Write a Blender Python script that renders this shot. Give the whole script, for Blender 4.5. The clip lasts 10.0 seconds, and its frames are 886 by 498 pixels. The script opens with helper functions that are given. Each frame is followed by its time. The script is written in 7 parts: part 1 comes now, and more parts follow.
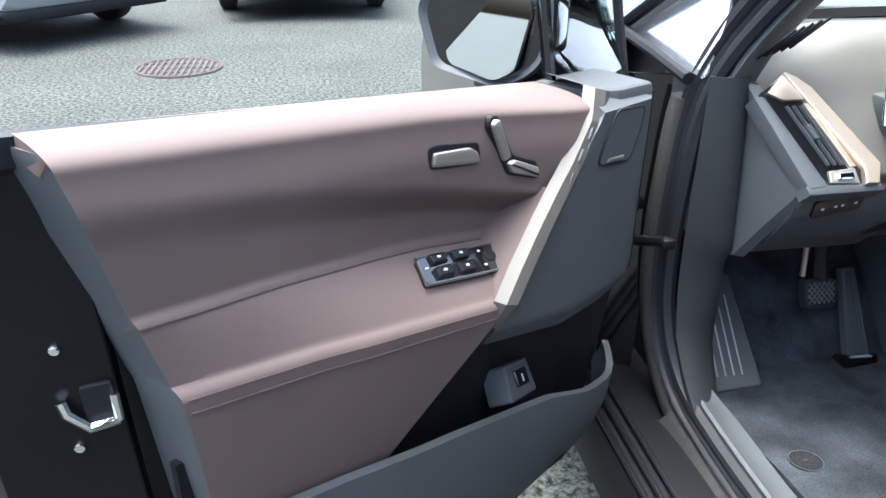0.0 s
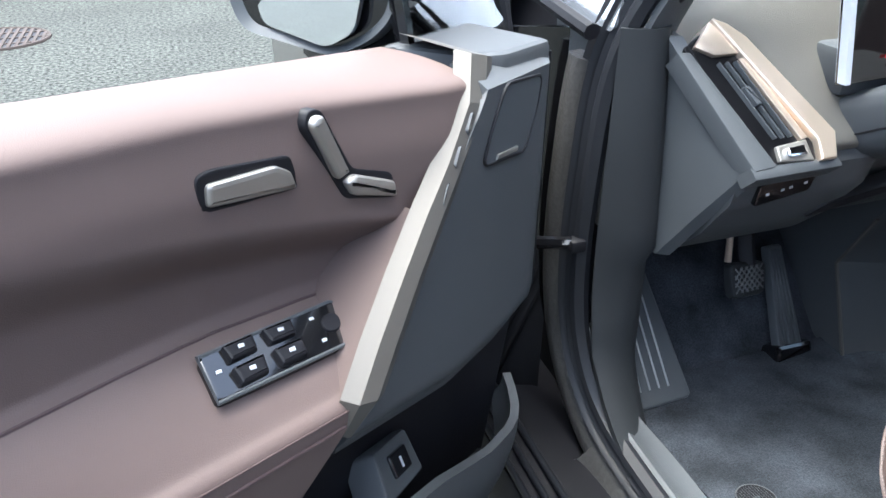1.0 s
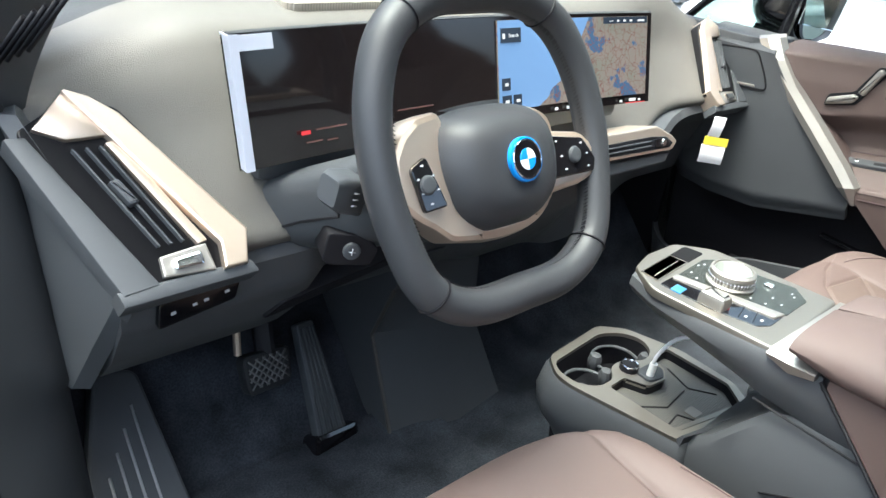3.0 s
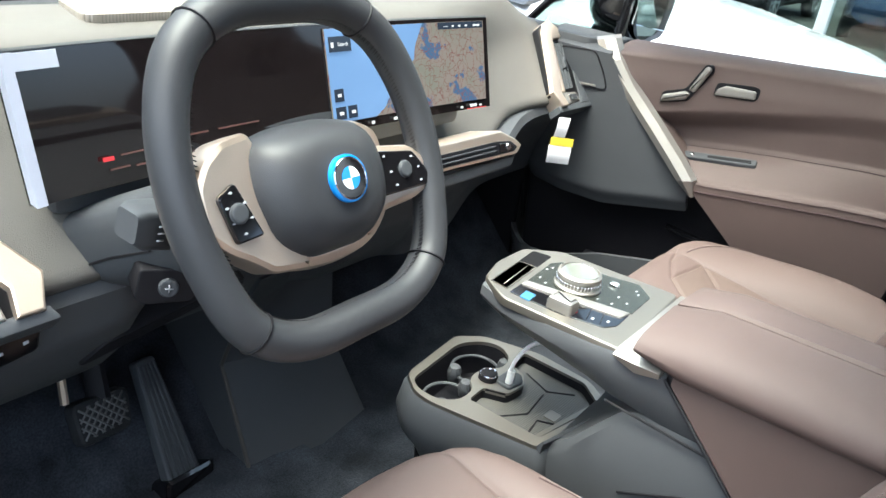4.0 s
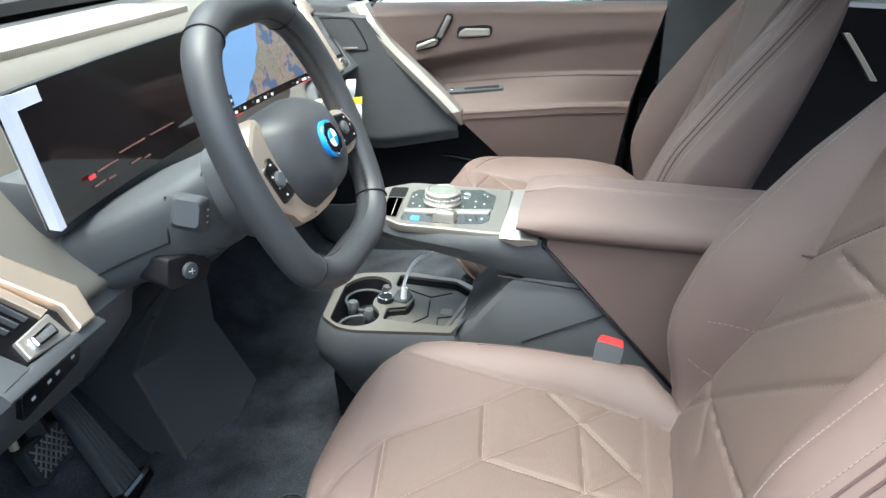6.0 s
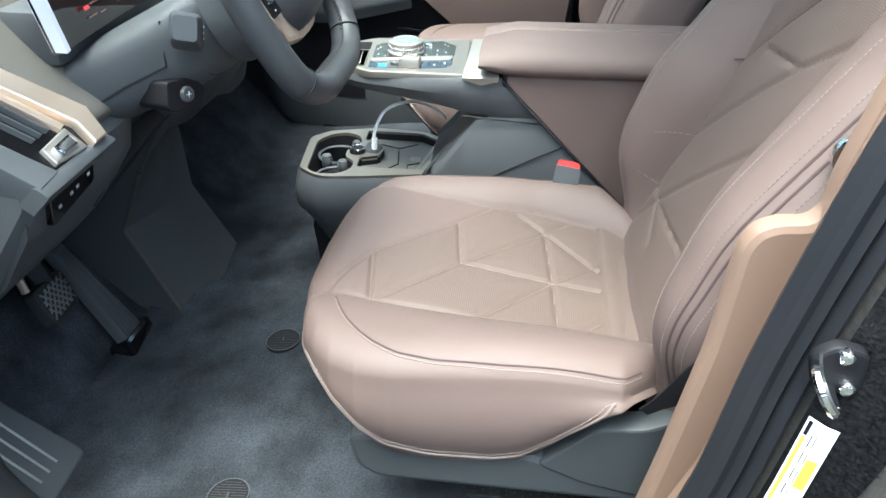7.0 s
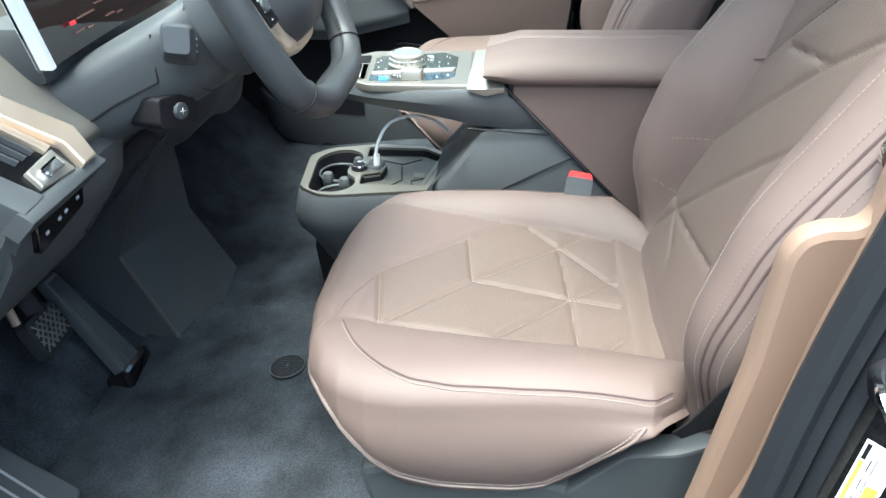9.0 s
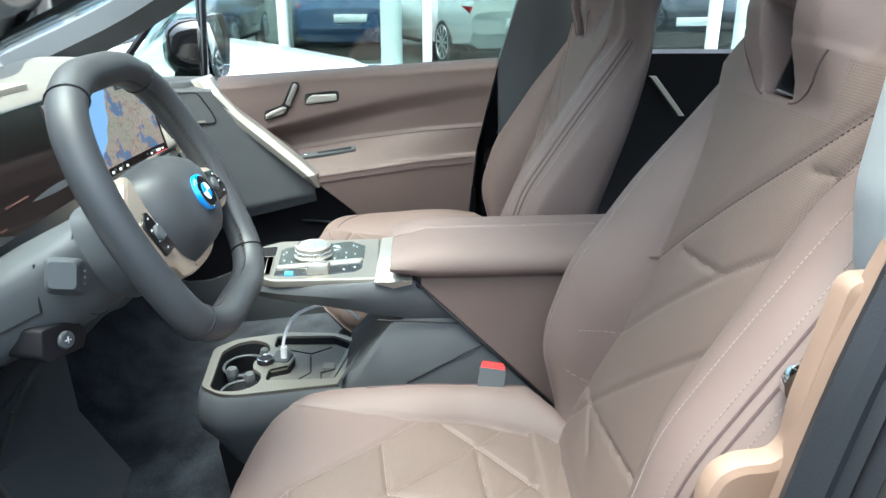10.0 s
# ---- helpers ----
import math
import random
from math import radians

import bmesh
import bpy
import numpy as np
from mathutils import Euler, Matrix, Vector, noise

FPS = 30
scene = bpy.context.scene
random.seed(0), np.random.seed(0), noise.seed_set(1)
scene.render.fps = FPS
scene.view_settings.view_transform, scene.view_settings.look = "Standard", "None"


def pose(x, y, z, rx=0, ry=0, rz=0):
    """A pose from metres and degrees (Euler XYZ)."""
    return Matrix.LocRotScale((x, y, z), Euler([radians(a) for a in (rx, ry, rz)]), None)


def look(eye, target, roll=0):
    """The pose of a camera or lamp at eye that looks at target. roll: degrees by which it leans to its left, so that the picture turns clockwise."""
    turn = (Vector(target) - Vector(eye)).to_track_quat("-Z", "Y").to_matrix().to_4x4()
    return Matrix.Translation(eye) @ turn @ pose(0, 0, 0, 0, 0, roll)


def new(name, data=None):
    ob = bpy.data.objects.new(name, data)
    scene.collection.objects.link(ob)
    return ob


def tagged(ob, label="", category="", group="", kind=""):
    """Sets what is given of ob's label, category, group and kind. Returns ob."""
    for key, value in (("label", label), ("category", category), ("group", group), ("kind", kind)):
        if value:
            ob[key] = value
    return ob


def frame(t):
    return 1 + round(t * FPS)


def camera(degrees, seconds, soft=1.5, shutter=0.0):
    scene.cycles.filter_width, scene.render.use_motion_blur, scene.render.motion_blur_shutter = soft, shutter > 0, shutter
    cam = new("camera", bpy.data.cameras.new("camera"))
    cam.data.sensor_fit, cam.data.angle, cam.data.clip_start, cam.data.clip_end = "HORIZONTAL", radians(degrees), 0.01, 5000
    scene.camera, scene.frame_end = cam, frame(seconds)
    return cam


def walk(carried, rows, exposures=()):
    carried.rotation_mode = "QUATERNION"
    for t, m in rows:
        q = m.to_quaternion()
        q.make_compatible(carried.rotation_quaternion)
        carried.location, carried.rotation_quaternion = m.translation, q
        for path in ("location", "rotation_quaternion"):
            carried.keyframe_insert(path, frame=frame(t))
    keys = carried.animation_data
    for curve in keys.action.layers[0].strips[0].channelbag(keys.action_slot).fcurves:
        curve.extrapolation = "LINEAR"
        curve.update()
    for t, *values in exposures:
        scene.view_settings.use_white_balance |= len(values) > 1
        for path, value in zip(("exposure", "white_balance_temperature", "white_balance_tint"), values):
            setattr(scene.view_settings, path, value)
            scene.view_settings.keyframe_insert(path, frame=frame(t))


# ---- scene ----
cam = camera(61.8, 10.0)
PATH = [
    (0, (-1.396, -0.264, 1.29), (-1.081, 1.499, 0.401), 0.7),
    (0.5, (-1.33, -0.098, 1.247), (-0.917, 1.615, 0.301), 0.1),
    (1, (-1.272, 0.047, 1.22), (-0.687, 1.687, 0.235), 0.6),
    (1.5, (-1.177, 0.144, 1.229), (-0.411, 1.702, 0.236), 1.7),
    (2, (-1.039, 0.133, 1.241), (-0.103, 1.609, 0.269), 3.4),
    (2.5, (-0.919, 0.111, 1.244), (0.188, 1.485, 0.303), 5.6),
    (3, (-0.84, 0.099, 1.238), (0.395, 1.381, 0.326), 7.0),
    (4.5, (-0.776, 0.104, 1.247), (0.814, 0.983, 0.411), 7.6),
    (5, (-0.836, 0.145, 1.259), (0.866, 0.819, 0.453), 6.7),
    (6.5, (-1.168, 0.259, 1.243), (0.583, 0.474, 0.301), 1.6),
    (7, (-1.21, 0.249, 1.196), (0.469, 0.433, 0.125), 1.1),
    (7.5, (-1.203, 0.266, 1.131), (0.399, 0.443, -0.054), 0.8),
    (8, (-1.192, 0.277, 1.097), (0.368, 0.458, -0.141), 0.4),
    (8.5, (-1.184, 0.275, 1.118), (0.408, 0.466, -0.078), -0.2),
    (9, (-1.172, 0.266, 1.171), (0.532, 0.453, 0.141), -0.5),
    (9.5, (-1.164, 0.256, 1.214), (0.639, 0.373, 0.356), -0.2),
    (10, (-1.121, 0.263, 1.229), (0.758, 0.227, 0.546), 0.1),
]
EXPOSURES = [(0.0, 0.62, 5600, 0), (1.0, 0.58, 5600, 0), (1.5, 0.52, 5700, 0), (2.0, 0.46, 5750, 0), (2.5, 0.39, 5800, -2), (5.0, 0.45, 5900, -3), (7.0, 0.53, 5600, -7), (8.0, 0.63, 5600, -9), (9.0, 0.68, 5550, -9), (10.0, 0.59, 5600, -9)]
SKY, SUN, SCREEN_GLOW = 0.85, 0.55, 0.42
walk(cam, [(t, look(eye, target, roll)) for t, eye, target, roll in PATH], EXPOSURES)

# ---- world and light ----
world = bpy.data.worlds.new("sky")
scene.world = world
world.use_nodes = True
wt = world.node_tree
sky = wt.nodes.new("ShaderNodeTexSky")
sky.sky_type, sky.sun_disc = "NISHITA", False
sky.sun_elevation, sky.sun_rotation = radians(76), radians(-60)
sky.dust_density, sky.air_density, sky.ozone_density = 10.0, 0.7, 1.0
wt.links.new(sky.outputs[0], wt.nodes["Background"].inputs[0])
wt.nodes["Background"].inputs[1].default_value = SKY
sun = new("sun", bpy.data.lights.new("sun", "SUN"))
sun.data.energy, sun.data.angle, sun.data.color = SUN, radians(70), (1.0, 0.95, 0.88)
sun.matrix_world = look((0, 0, 0), (0.28, -0.17, -0.945))


# ---- materials ----
def mat(name, color, rough=0.5, metal=0.0, grain=0.0, size=400.0, vary=0.12, spec=0.5, detail=3.0,
        blot=6.0, coat=0.0, pattern="noise", color2=None, sheen=0.0, speck=0.0, speck_size=90.0):
    """A surface with fine relief (grain, at size per metre) and soft stains (vary, at blot per metre)."""
    m = bpy.data.materials.new(name)
    m.use_nodes = True
    nt = m.node_tree
    b = nt.nodes["Principled BSDF"]
    b.inputs["Metallic"].default_value = metal
    b.inputs["Specular IOR Level"].default_value = spec
    b.inputs["Coat Weight"].default_value = coat
    b.inputs["Coat Roughness"].default_value = 0.05
    if sheen:
        b.inputs["Sheen Weight"].default_value = sheen
        b.inputs["Sheen Roughness"].default_value = 0.5
    co = nt.nodes.new("ShaderNodeTexCoord")
    n1 = nt.nodes.new("ShaderNodeTexNoise")
    n1.inputs["Scale"].default_value, n1.inputs["Detail"].default_value = blot, 5.0
    nt.links.new(co.outputs["Object"], n1.inputs["Vector"])
    ramp = nt.nodes.new("ShaderNodeMapRange")
    ramp.inputs["From Min"].default_value, ramp.inputs["From Max"].default_value = 0.3, 0.7
    nt.links.new(n1.outputs["Fac"], ramp.inputs["Value"])
    mix = nt.nodes.new("ShaderNodeMix")
    mix.data_type = "RGBA"
    lo = color2 or [c * (1 - vary) for c in color]
    hi = [min(1, c * (1 + vary)) for c in color]
    mix.inputs["A"].default_value, mix.inputs["B"].default_value = (*lo, 1), (*hi, 1)
    nt.links.new(ramp.outputs[0], mix.inputs["Factor"])
    nt.links.new(mix.outputs["Result"], b.inputs["Base Color"])
    if speck:
        n3 = nt.nodes.new("ShaderNodeTexNoise")
        n3.inputs["Scale"].default_value, n3.inputs["Detail"].default_value = speck_size, 4.0
        n3.inputs["Roughness"].default_value = 0.75
        nt.links.new(co.outputs["Object"], n3.inputs["Vector"])
        sp = nt.nodes.new("ShaderNodeMapRange")
        sp.inputs["From Min"].default_value, sp.inputs["From Max"].default_value = 0.39, 0.61
        sp.inputs["To Min"].default_value, sp.inputs["To Max"].default_value = 1 - speck, 1 + speck
        nt.links.new(n3.outputs["Fac"], sp.inputs["Value"])
        mul2 = nt.nodes.new("ShaderNodeMix")
        mul2.data_type, mul2.blend_type = "RGBA", "MULTIPLY"
        mul2.inputs["Factor"].default_value = 1.0
        nt.links.new(mix.outputs["Result"], mul2.inputs["A"])
        nt.links.new(sp.outputs[0], mul2.inputs["B"])
        nt.links.new(mul2.outputs["Result"], b.inputs["Base Color"])
    rr = nt.nodes.new("ShaderNodeMapRange")
    rr.inputs["To Min"].default_value, rr.inputs["To Max"].default_value = rough * 0.88, min(1, rough * 1.12)
    nt.links.new(n1.outputs["Fac"], rr.inputs["Value"])
    nt.links.new(rr.outputs[0], b.inputs["Roughness"])
    if grain:
        if pattern == "noise":
            n2 = nt.nodes.new("ShaderNodeTexNoise")
            n2.inputs["Scale"].default_value, n2.inputs["Detail"].default_value = size, detail
            out = n2.outputs["Fac"]
        else:
            n2 = nt.nodes.new("ShaderNodeTexVoronoi")
            n2.inputs["Scale"].default_value = size
            if pattern in ("holes", "dots"):
                n2.inputs["Randomness"].default_value = 0.0
                n2.voronoi_dimensions = "2D"
            out = n2.outputs["Distance"]
        nt.links.new(co.outputs["UV" if pattern == "dots" else "Object"], n2.inputs["Vector"])
        bump = nt.nodes.new("ShaderNodeBump")
        bump.inputs["Strength"].default_value, bump.inputs["Distance"].default_value = grain, 0.001
        nt.links.new(out, bump.inputs["Height"])
        nt.links.new(bump.outputs[0], b.inputs["Normal"])
        if pattern in ("holes", "dots"):
            cut = nt.nodes.new("ShaderNodeMapRange")
            cut.inputs["From Min"].default_value, cut.inputs["From Max"].default_value = 0.16, 0.30
            cut.inputs["To Min"].default_value, cut.inputs["To Max"].default_value = 0.62, 1.0
            nt.links.new(out, cut.inputs["Value"])
            mul = nt.nodes.new("ShaderNodeMix")
            mul.data_type, mul.blend_type = "RGBA", "MULTIPLY"
            mul.inputs["Factor"].default_value = 1.0
            nt.links.new(mix.outputs["Result"], mul.inputs["A"])
            nt.links.new(cut.outputs[0], mul.inputs["B"])
            nt.links.new(mul.outputs["Result"], b.inputs["Base Color"])
    return m


def glow(name, color, strength):
    m = bpy.data.materials.new(name)
    m.use_nodes = True
    b = m.node_tree.nodes["Principled BSDF"]
    b.inputs["Base Color"].default_value = (*[c * 0.5 for c in color], 1)
    b.inputs["Roughness"].default_value = 0.15
    b.inputs["Emission Color"].default_value = (*color, 1)
    b.inputs["Emission Strength"].default_value = strength
    return m


def glass(name, tint=(0.9, 0.95, 0.95), gloss=0.09):
    m = bpy.data.materials.new(name)
    m.use_nodes = True
    nt = m.node_tree
    nt.nodes.remove(nt.nodes["Principled BSDF"])
    tr, gl, mx = (nt.nodes.new("ShaderNodeBsdf" + k) for k in ("Transparent", "Glossy")), None, nt.nodes.new("ShaderNodeMixShader")
    tr, gl = tr
    tr.inputs[0].default_value = (*tint, 1)
    gl.inputs["Roughness"].default_value = 0.02
    lw = nt.nodes.new("ShaderNodeFresnel")
    lw.inputs["IOR"].default_value = 1.5
    mul = nt.nodes.new("ShaderNodeMath")
    mul.operation, mul.use_clamp = "MULTIPLY", True
    mul.inputs[1].default_value = gloss / 0.04
    nt.links.new(lw.outputs[0], mul.inputs[0])
    nt.links.new(mul.outputs[0], mx.inputs[0])
    nt.links.new(tr.outputs[0], mx.inputs[1])
    nt.links.new(gl.outputs[0], mx.inputs[2])
    nt.links.new(mx.outputs[0], nt.nodes["Material Output"].inputs[0])
    return m


LEATHER = mat("brown_leather", (0.0975, 0.0705, 0.0630), 0.60, spec=0.35, grain=0.22, size=1300, vary=0.06, pattern="cells")
PERF = mat("perforated_leather", (0.097, 0.071, 0.0600), 0.62, spec=0.35, grain=0.2, size=400, vary=0.06, pattern="dots")
COVER = mat("charcoal_seat_plastic", (0.034, 0.039, 0.043), 0.45, spec=0.4, grain=0.35, size=1000, vary=0.1)
TRIMTAN = mat("tan_pillar_trim", (0.160, 0.106, 0.078), 0.6, grain=0.25, size=1200, vary=0.05)
STITCH = mat("pale_thread", (0.185, 0.148, 0.136), 0.7, grain=0.3, size=900)
# a little paler than the leather: the piping's highlight is in this colour
PIPING = mat("leather_piping", (0.108, 0.081, 0.073), 0.6, grain=0.2, size=900)
DSTITCH = mat("dark_thread", (0.05, 0.03, 0.03), 0.8)
GREY = mat("grey_soft_plastic", (0.054, 0.058, 0.062), 0.52, spec=0.35, grain=0.35, size=1100, vary=0.08)
DGREY = mat("dark_grey_plastic", (0.055, 0.060, 0.065), 0.50, spec=0.35, grain=0.35, size=1000, vary=0.1)
BLACK = mat("black_plastic", (0.007, 0.007, 0.009), 0.55, spec=0.22, grain=0.3, size=900, vary=0.15)
DEEPBLACK = mat("deep_black", (0.004, 0.004, 0.005), 0.35, spec=0.2, vary=0.2)
WEBBING = mat("black_webbing", (0.008, 0.008, 0.009), 0.9, grain=0.6, size=600, spec=0.1)
GLOSSBLACK = mat("gloss_black", (0.006, 0.006, 0.007), 0.08, vary=0.1, coat=0.6)
RUBBER = mat("black_rubber", (0.012, 0.013, 0.016), 0.48, spec=0.3, grain=0.2, size=500, vary=0.15)
DASH = mat("dashboard_leatherette", (0.098, 0.094, 0.084), 0.52, spec=0.35, grain=0.3, size=900, vary=0.04, pattern="cells")
SHROUD = mat("charcoal_grained_plastic", (0.018, 0.020, 0.022), 0.6, grain=0.4, size=1000, vary=0.1, spec=0.35)
WHEEL = mat("steering_leather", (0.034, 0.036, 0.039), 0.46, spec=0.4, grain=0.10, size=1100, vary=0.05, pattern="cells")
BRONZE = mat("satin_bronze", (0.74, 0.62, 0.50), 0.40, metal=0.9, grain=0.12, size=700, vary=0.04)
SILVER = mat("satin_silver", (0.36, 0.345, 0.315), 0.48, metal=0.9, grain=0.1, size=900, vary=0.04)
PULL = mat("satin_taupe_metal", (0.09, 0.084, 0.075), 0.55, metal=0.45, grain=0.1, size=900, vary=0.04)
GUNMETAL = mat("satin_gunmetal", (0.24, 0.225, 0.195), 0.42, metal=0.85, grain=0.12, size=800, vary=0.05)
ICON = mat("grey_marking", (0.40, 0.41, 0.43), 0.6)
CHROME = mat("chrome", (0.85, 0.86, 0.87), 0.08, metal=1.0)
CARPET = mat("black_carpet", (0.033, 0.037, 0.044), 0.95, grain=1.0, size=650, vary=0.50, blot=13, detail=6, spec=0.12, speck=0.30, speck_size=330)
PAINT = mat("dark_grey_paint", (0.060, 0.055, 0.052), 0.3, metal=0.45, grain=0.3, size=500, vary=0.1, coat=0.7)
ASPHALT = mat("asphalt", (0.036, 0.039, 0.035), 0.95, grain=1.0, size=80, vary=0.20, blot=1.3, detail=8, spec=0.20, speck=0.98, speck_size=42)
JAMB = mat("ribbed_dark_paint", (0.062, 0.060, 0.058), 0.35, metal=0.3, grain=0.5, size=220, vary=0.15, coat=0.2, pattern="cells", speck=0.15, speck_size=160)


# ---- mesh helpers ----
V = Vector


def spline(pts, n, closed=False):
    """n points on a smooth curve through pts."""
    pts = [V(p) for p in pts]
    k = len(pts)
    out = []
    span = k if closed else k - 1
    for i in range(n):
        s = span * i / (n if closed else n - 1)
        j = min(int(s), span - 1)
        f = s - j
        if closed:
            a, b, c, d = (pts[(j + q) % k] for q in (-1, 0, 1, 2))
        else:
            a, b, c, d = pts[max(j - 1, 0)], pts[j], pts[j + 1], pts[min(j + 2, k - 1)]
        out.append(0.5 * (2 * b + (c - a) * f + (2 * a - 5 * b + 4 * c - d) * f * f + (3 * b - a - 3 * c + d) * f ** 3))
    return out


def interp(x, xs, ys):
    return float(np.interp(x, xs, ys))


def smooth(a, b, x):
    t = min(1.0, max(0.0, (x - a) / (b - a)))
    return t * t * (3 - 2 * t)


def loft(bm, secs, closed=True, cap=True, ring=False):
    """A skin over sections of equally many points. ring: the last section joins the first."""
    rows = [[bm.verts.new(p) for p in s] for s in secs]
    n = len(rows[0])
    pairs = list(zip(rows, rows[1:])) + ([(rows[-1], rows[0])] if ring else [])
    for a, b in pairs:
        for i in range(n if closed else n - 1):
            j = (i + 1) % n
            bm.faces.new((a[i], a[j], b[j], b[i]))
    if closed and cap and not ring:
        bm.faces.new(rows[0])
        bm.faces.new(rows[-1])
    return rows


def sheet(bm, f, nu, nv, thick=0.0, mats=None):
    """The surface f(u, v), u and v from 0 to 1, with a back side thick metres behind it."""
    P = [[V(f(i / nu, j / nv)) for j in range(nv + 1)] for i in range(nu + 1)]
    front = [[bm.verts.new(p) for p in row] for row in P]
    faces = []
    for i in range(nu):
        for j in range(nv):
            face = bm.faces.new((front[i][j], front[i + 1][j], front[i + 1][j + 1], front[i][j + 1]))
            if mats:
                face.material_index = mats((i + 0.5) / nu, (j + 0.5) / nv)
            faces.append(face)
    if thick:
        def nrm(i, j):
            a = P[min(i + 1, nu)][j] - P[max(i - 1, 0)][j]
            b = P[i][min(j + 1, nv)] - P[i][max(j - 1, 0)]
            c = a.cross(b)
            return c.normalized() if c.length > 1e-12 else V((0, 0, 1))
        edge = [(i, 0) for i in range(nu)] + [(nu, j) for j in range(nv)] + [(i, nv) for i in range(nu, 0, -1)] + [(0, j) for j in range(nv, 0, -1)]
        back = {}
        for i in range(nu + 1):
            for j in range(nv + 1):
                back[i, j] = bm.verts.new(P[i][j] - nrm(i, j) * thick)
        for i in range(nu):
            for j in range(nv):
                bm.faces.new((back[i, j], back[i, j + 1], back[i + 1, j + 1], back[i + 1, j]))
        for a, b in zip(edge, edge[1:] + edge[:1]):
            bm.faces.new((front[b[0]][b[1]], front[a[0]][a[1]], back[a], back[b]))


def tube(bm, pts, r, n=8, closed=False, flat=1.0):
    """A round rod along pts; r a radius or one for each point."""
    pts = [V(p) for p in pts]
    k = len(pts)
    secs = []
    side = None
    for i, p in enumerate(pts):
        d = (pts[(i + 1) % k] - pts[i - 1]) if closed else (pts[min(i + 1, k - 1)] - pts[max(i - 1, 0)])
        d = d.normalized()
        if side is None:
            side = d.orthogonal().normalized()
        side = (side - d * side.dot(d)).normalized()
        up = d.cross(side)
        ri = r[i] if isinstance(r, (list, tuple)) else r
        secs.append([p + (side * math.cos(a) + up * math.sin(a) * flat) * ri for a in (2 * math.pi * q / n for q in range(n))])
    loft(bm, secs, ring=closed)


def bevelled(bm, faces_before, r, seg=2, angle=30):
    if r <= 0:
        return
    fresh = [f for f in bm.faces if f not in faces_before]
    edges = {e for f in fresh for e in f.edges if len(e.link_faces) == 2 and e.calc_face_angle(0) > radians(angle)}
    bmesh.ops.bevel(bm, geom=list(edges), offset=r, segments=seg, profile=0.5, affect="EDGES", clamp_overlap=True)


def box(bm, lo, hi, r=0.004, seg=2, m=None):
    before = set(bm.faces)
    vs = [bm.verts.new((x, y, z)) for x in (lo[0], hi[0]) for y in (lo[1], hi[1]) for z in (lo[2], hi[2])]
    for q in ((0, 1, 3, 2), (4, 6, 7, 5), (0, 4, 5, 1), (2, 3, 7, 6), (0, 2, 6, 4), (1, 5, 7, 3)):
        bm.faces.new([vs[i] for i in q])
    bmesh.ops.recalc_face_normals(bm, faces=[f for f in bm.faces if f not in before])
    bevelled(bm, before, r, seg)
    if m:
        bmesh.ops.transform(bm, matrix=m, verts=list({v for f in bm.faces if f not in before for v in f.verts}))


def round_poly(pts, r, seg=4):
    """A plan outline with its corners rounded."""
    out = []
    k = len(pts)
    for i in range(k):
        a, p, b = V(pts[i - 1]), V(pts[i]), V(pts[(i + 1) % k])
        ri = min(r, (a - p).length * 0.45, (b - p).length * 0.45)
        s, e = p + (a - p).normalized() * ri, p + (b - p).normalized() * ri
        for q in range(seg + 1):
            t = q / seg
            out.append(s * (1 - t) ** 2 + p * 2 * t * (1 - t) + e * t * t)
    return out


def prism(bm, pts, d0, d1, f, r=0.002, corner=0.0, seg=2):
    """An outline pts in two coordinates, from depth d0 to d1, laid into space by f(u, v, d); the face at d1 has a rounded rim r."""
    if corner:
        pts = round_poly([(*p, 0)[:3] for p in pts], corner)
    pts = [(p[0], p[1]) for p in pts]
    c = V((sum(p[0] for p in pts) / len(pts), sum(p[1] for p in pts) / len(pts)))
    sg = 1 if d1 > d0 else -1

    def inset(e):
        out = []
        k = len(pts)
        for i in range(k):
            a, p, b = (V(pts[(i + q) % k]) for q in (-1, 0, 1))
            d = (b - a)
            nrm = V((-d.y, d.x)).normalized() if d.length > 1e-9 else V((0, 0))
            area = sum(pts[q][0] * pts[(q + 1) % k][1] - pts[(q + 1) % k][0] * pts[q][1] for q in range(k))
            out.append(p + nrm * (e if area > 0 else -e))
        return out
    rows = [(pts, d0), (pts, d1 - sg * r)]
    for q in range(1, seg + 1):
        a = q / seg * math.pi / 2
        rows.append((inset(r * (1 - math.cos(a))), d1 - sg * r * (1 - math.sin(a))))
    loft(bm, [[V(f(p[0], p[1], d)) for p in row] for row, d in rows])


def arc(c, r, a0, a1, n):
    return [(c[0] + r * math.cos(radians(a0 + (a1 - a0) * i / n)), c[1] + r * math.sin(radians(a0 + (a1 - a0) * i / n))) for i in range(n + 1)]


def disc(bm, c, r, d0, d1, f, rim=0.001, n=28):
    prism(bm, [(c[0] + r * math.cos(2 * math.pi * i / n), c[1] + r * math.sin(2 * math.pi * i / n)) for i in range(n)], d0, d1, f, rim)


def part(name, bm, material, parent=None, label="", m=None, sharp=38):
    """Links a bmesh as one mesh object, under a thing or a part."""
    if m is not None:
        bm.transform(m)
    bmesh.ops.recalc_face_normals(bm, faces=bm.faces[:])
    for e in bm.edges:
        e.smooth = len(e.link_faces) == 2 and e.calc_face_angle(0) < radians(sharp)
    for f in bm.faces:
        f.smooth = len(f.verts) < 5
    me = bpy.data.meshes.new(name)
    bm.to_mesh(me)
    bm.free()
    for x in (material if isinstance(material, (list, tuple)) else [material]):
        me.materials.append(x)
    ob = new(name, me)
    if parent is not None:
        ob.parent = parent
    return tagged(ob, label)


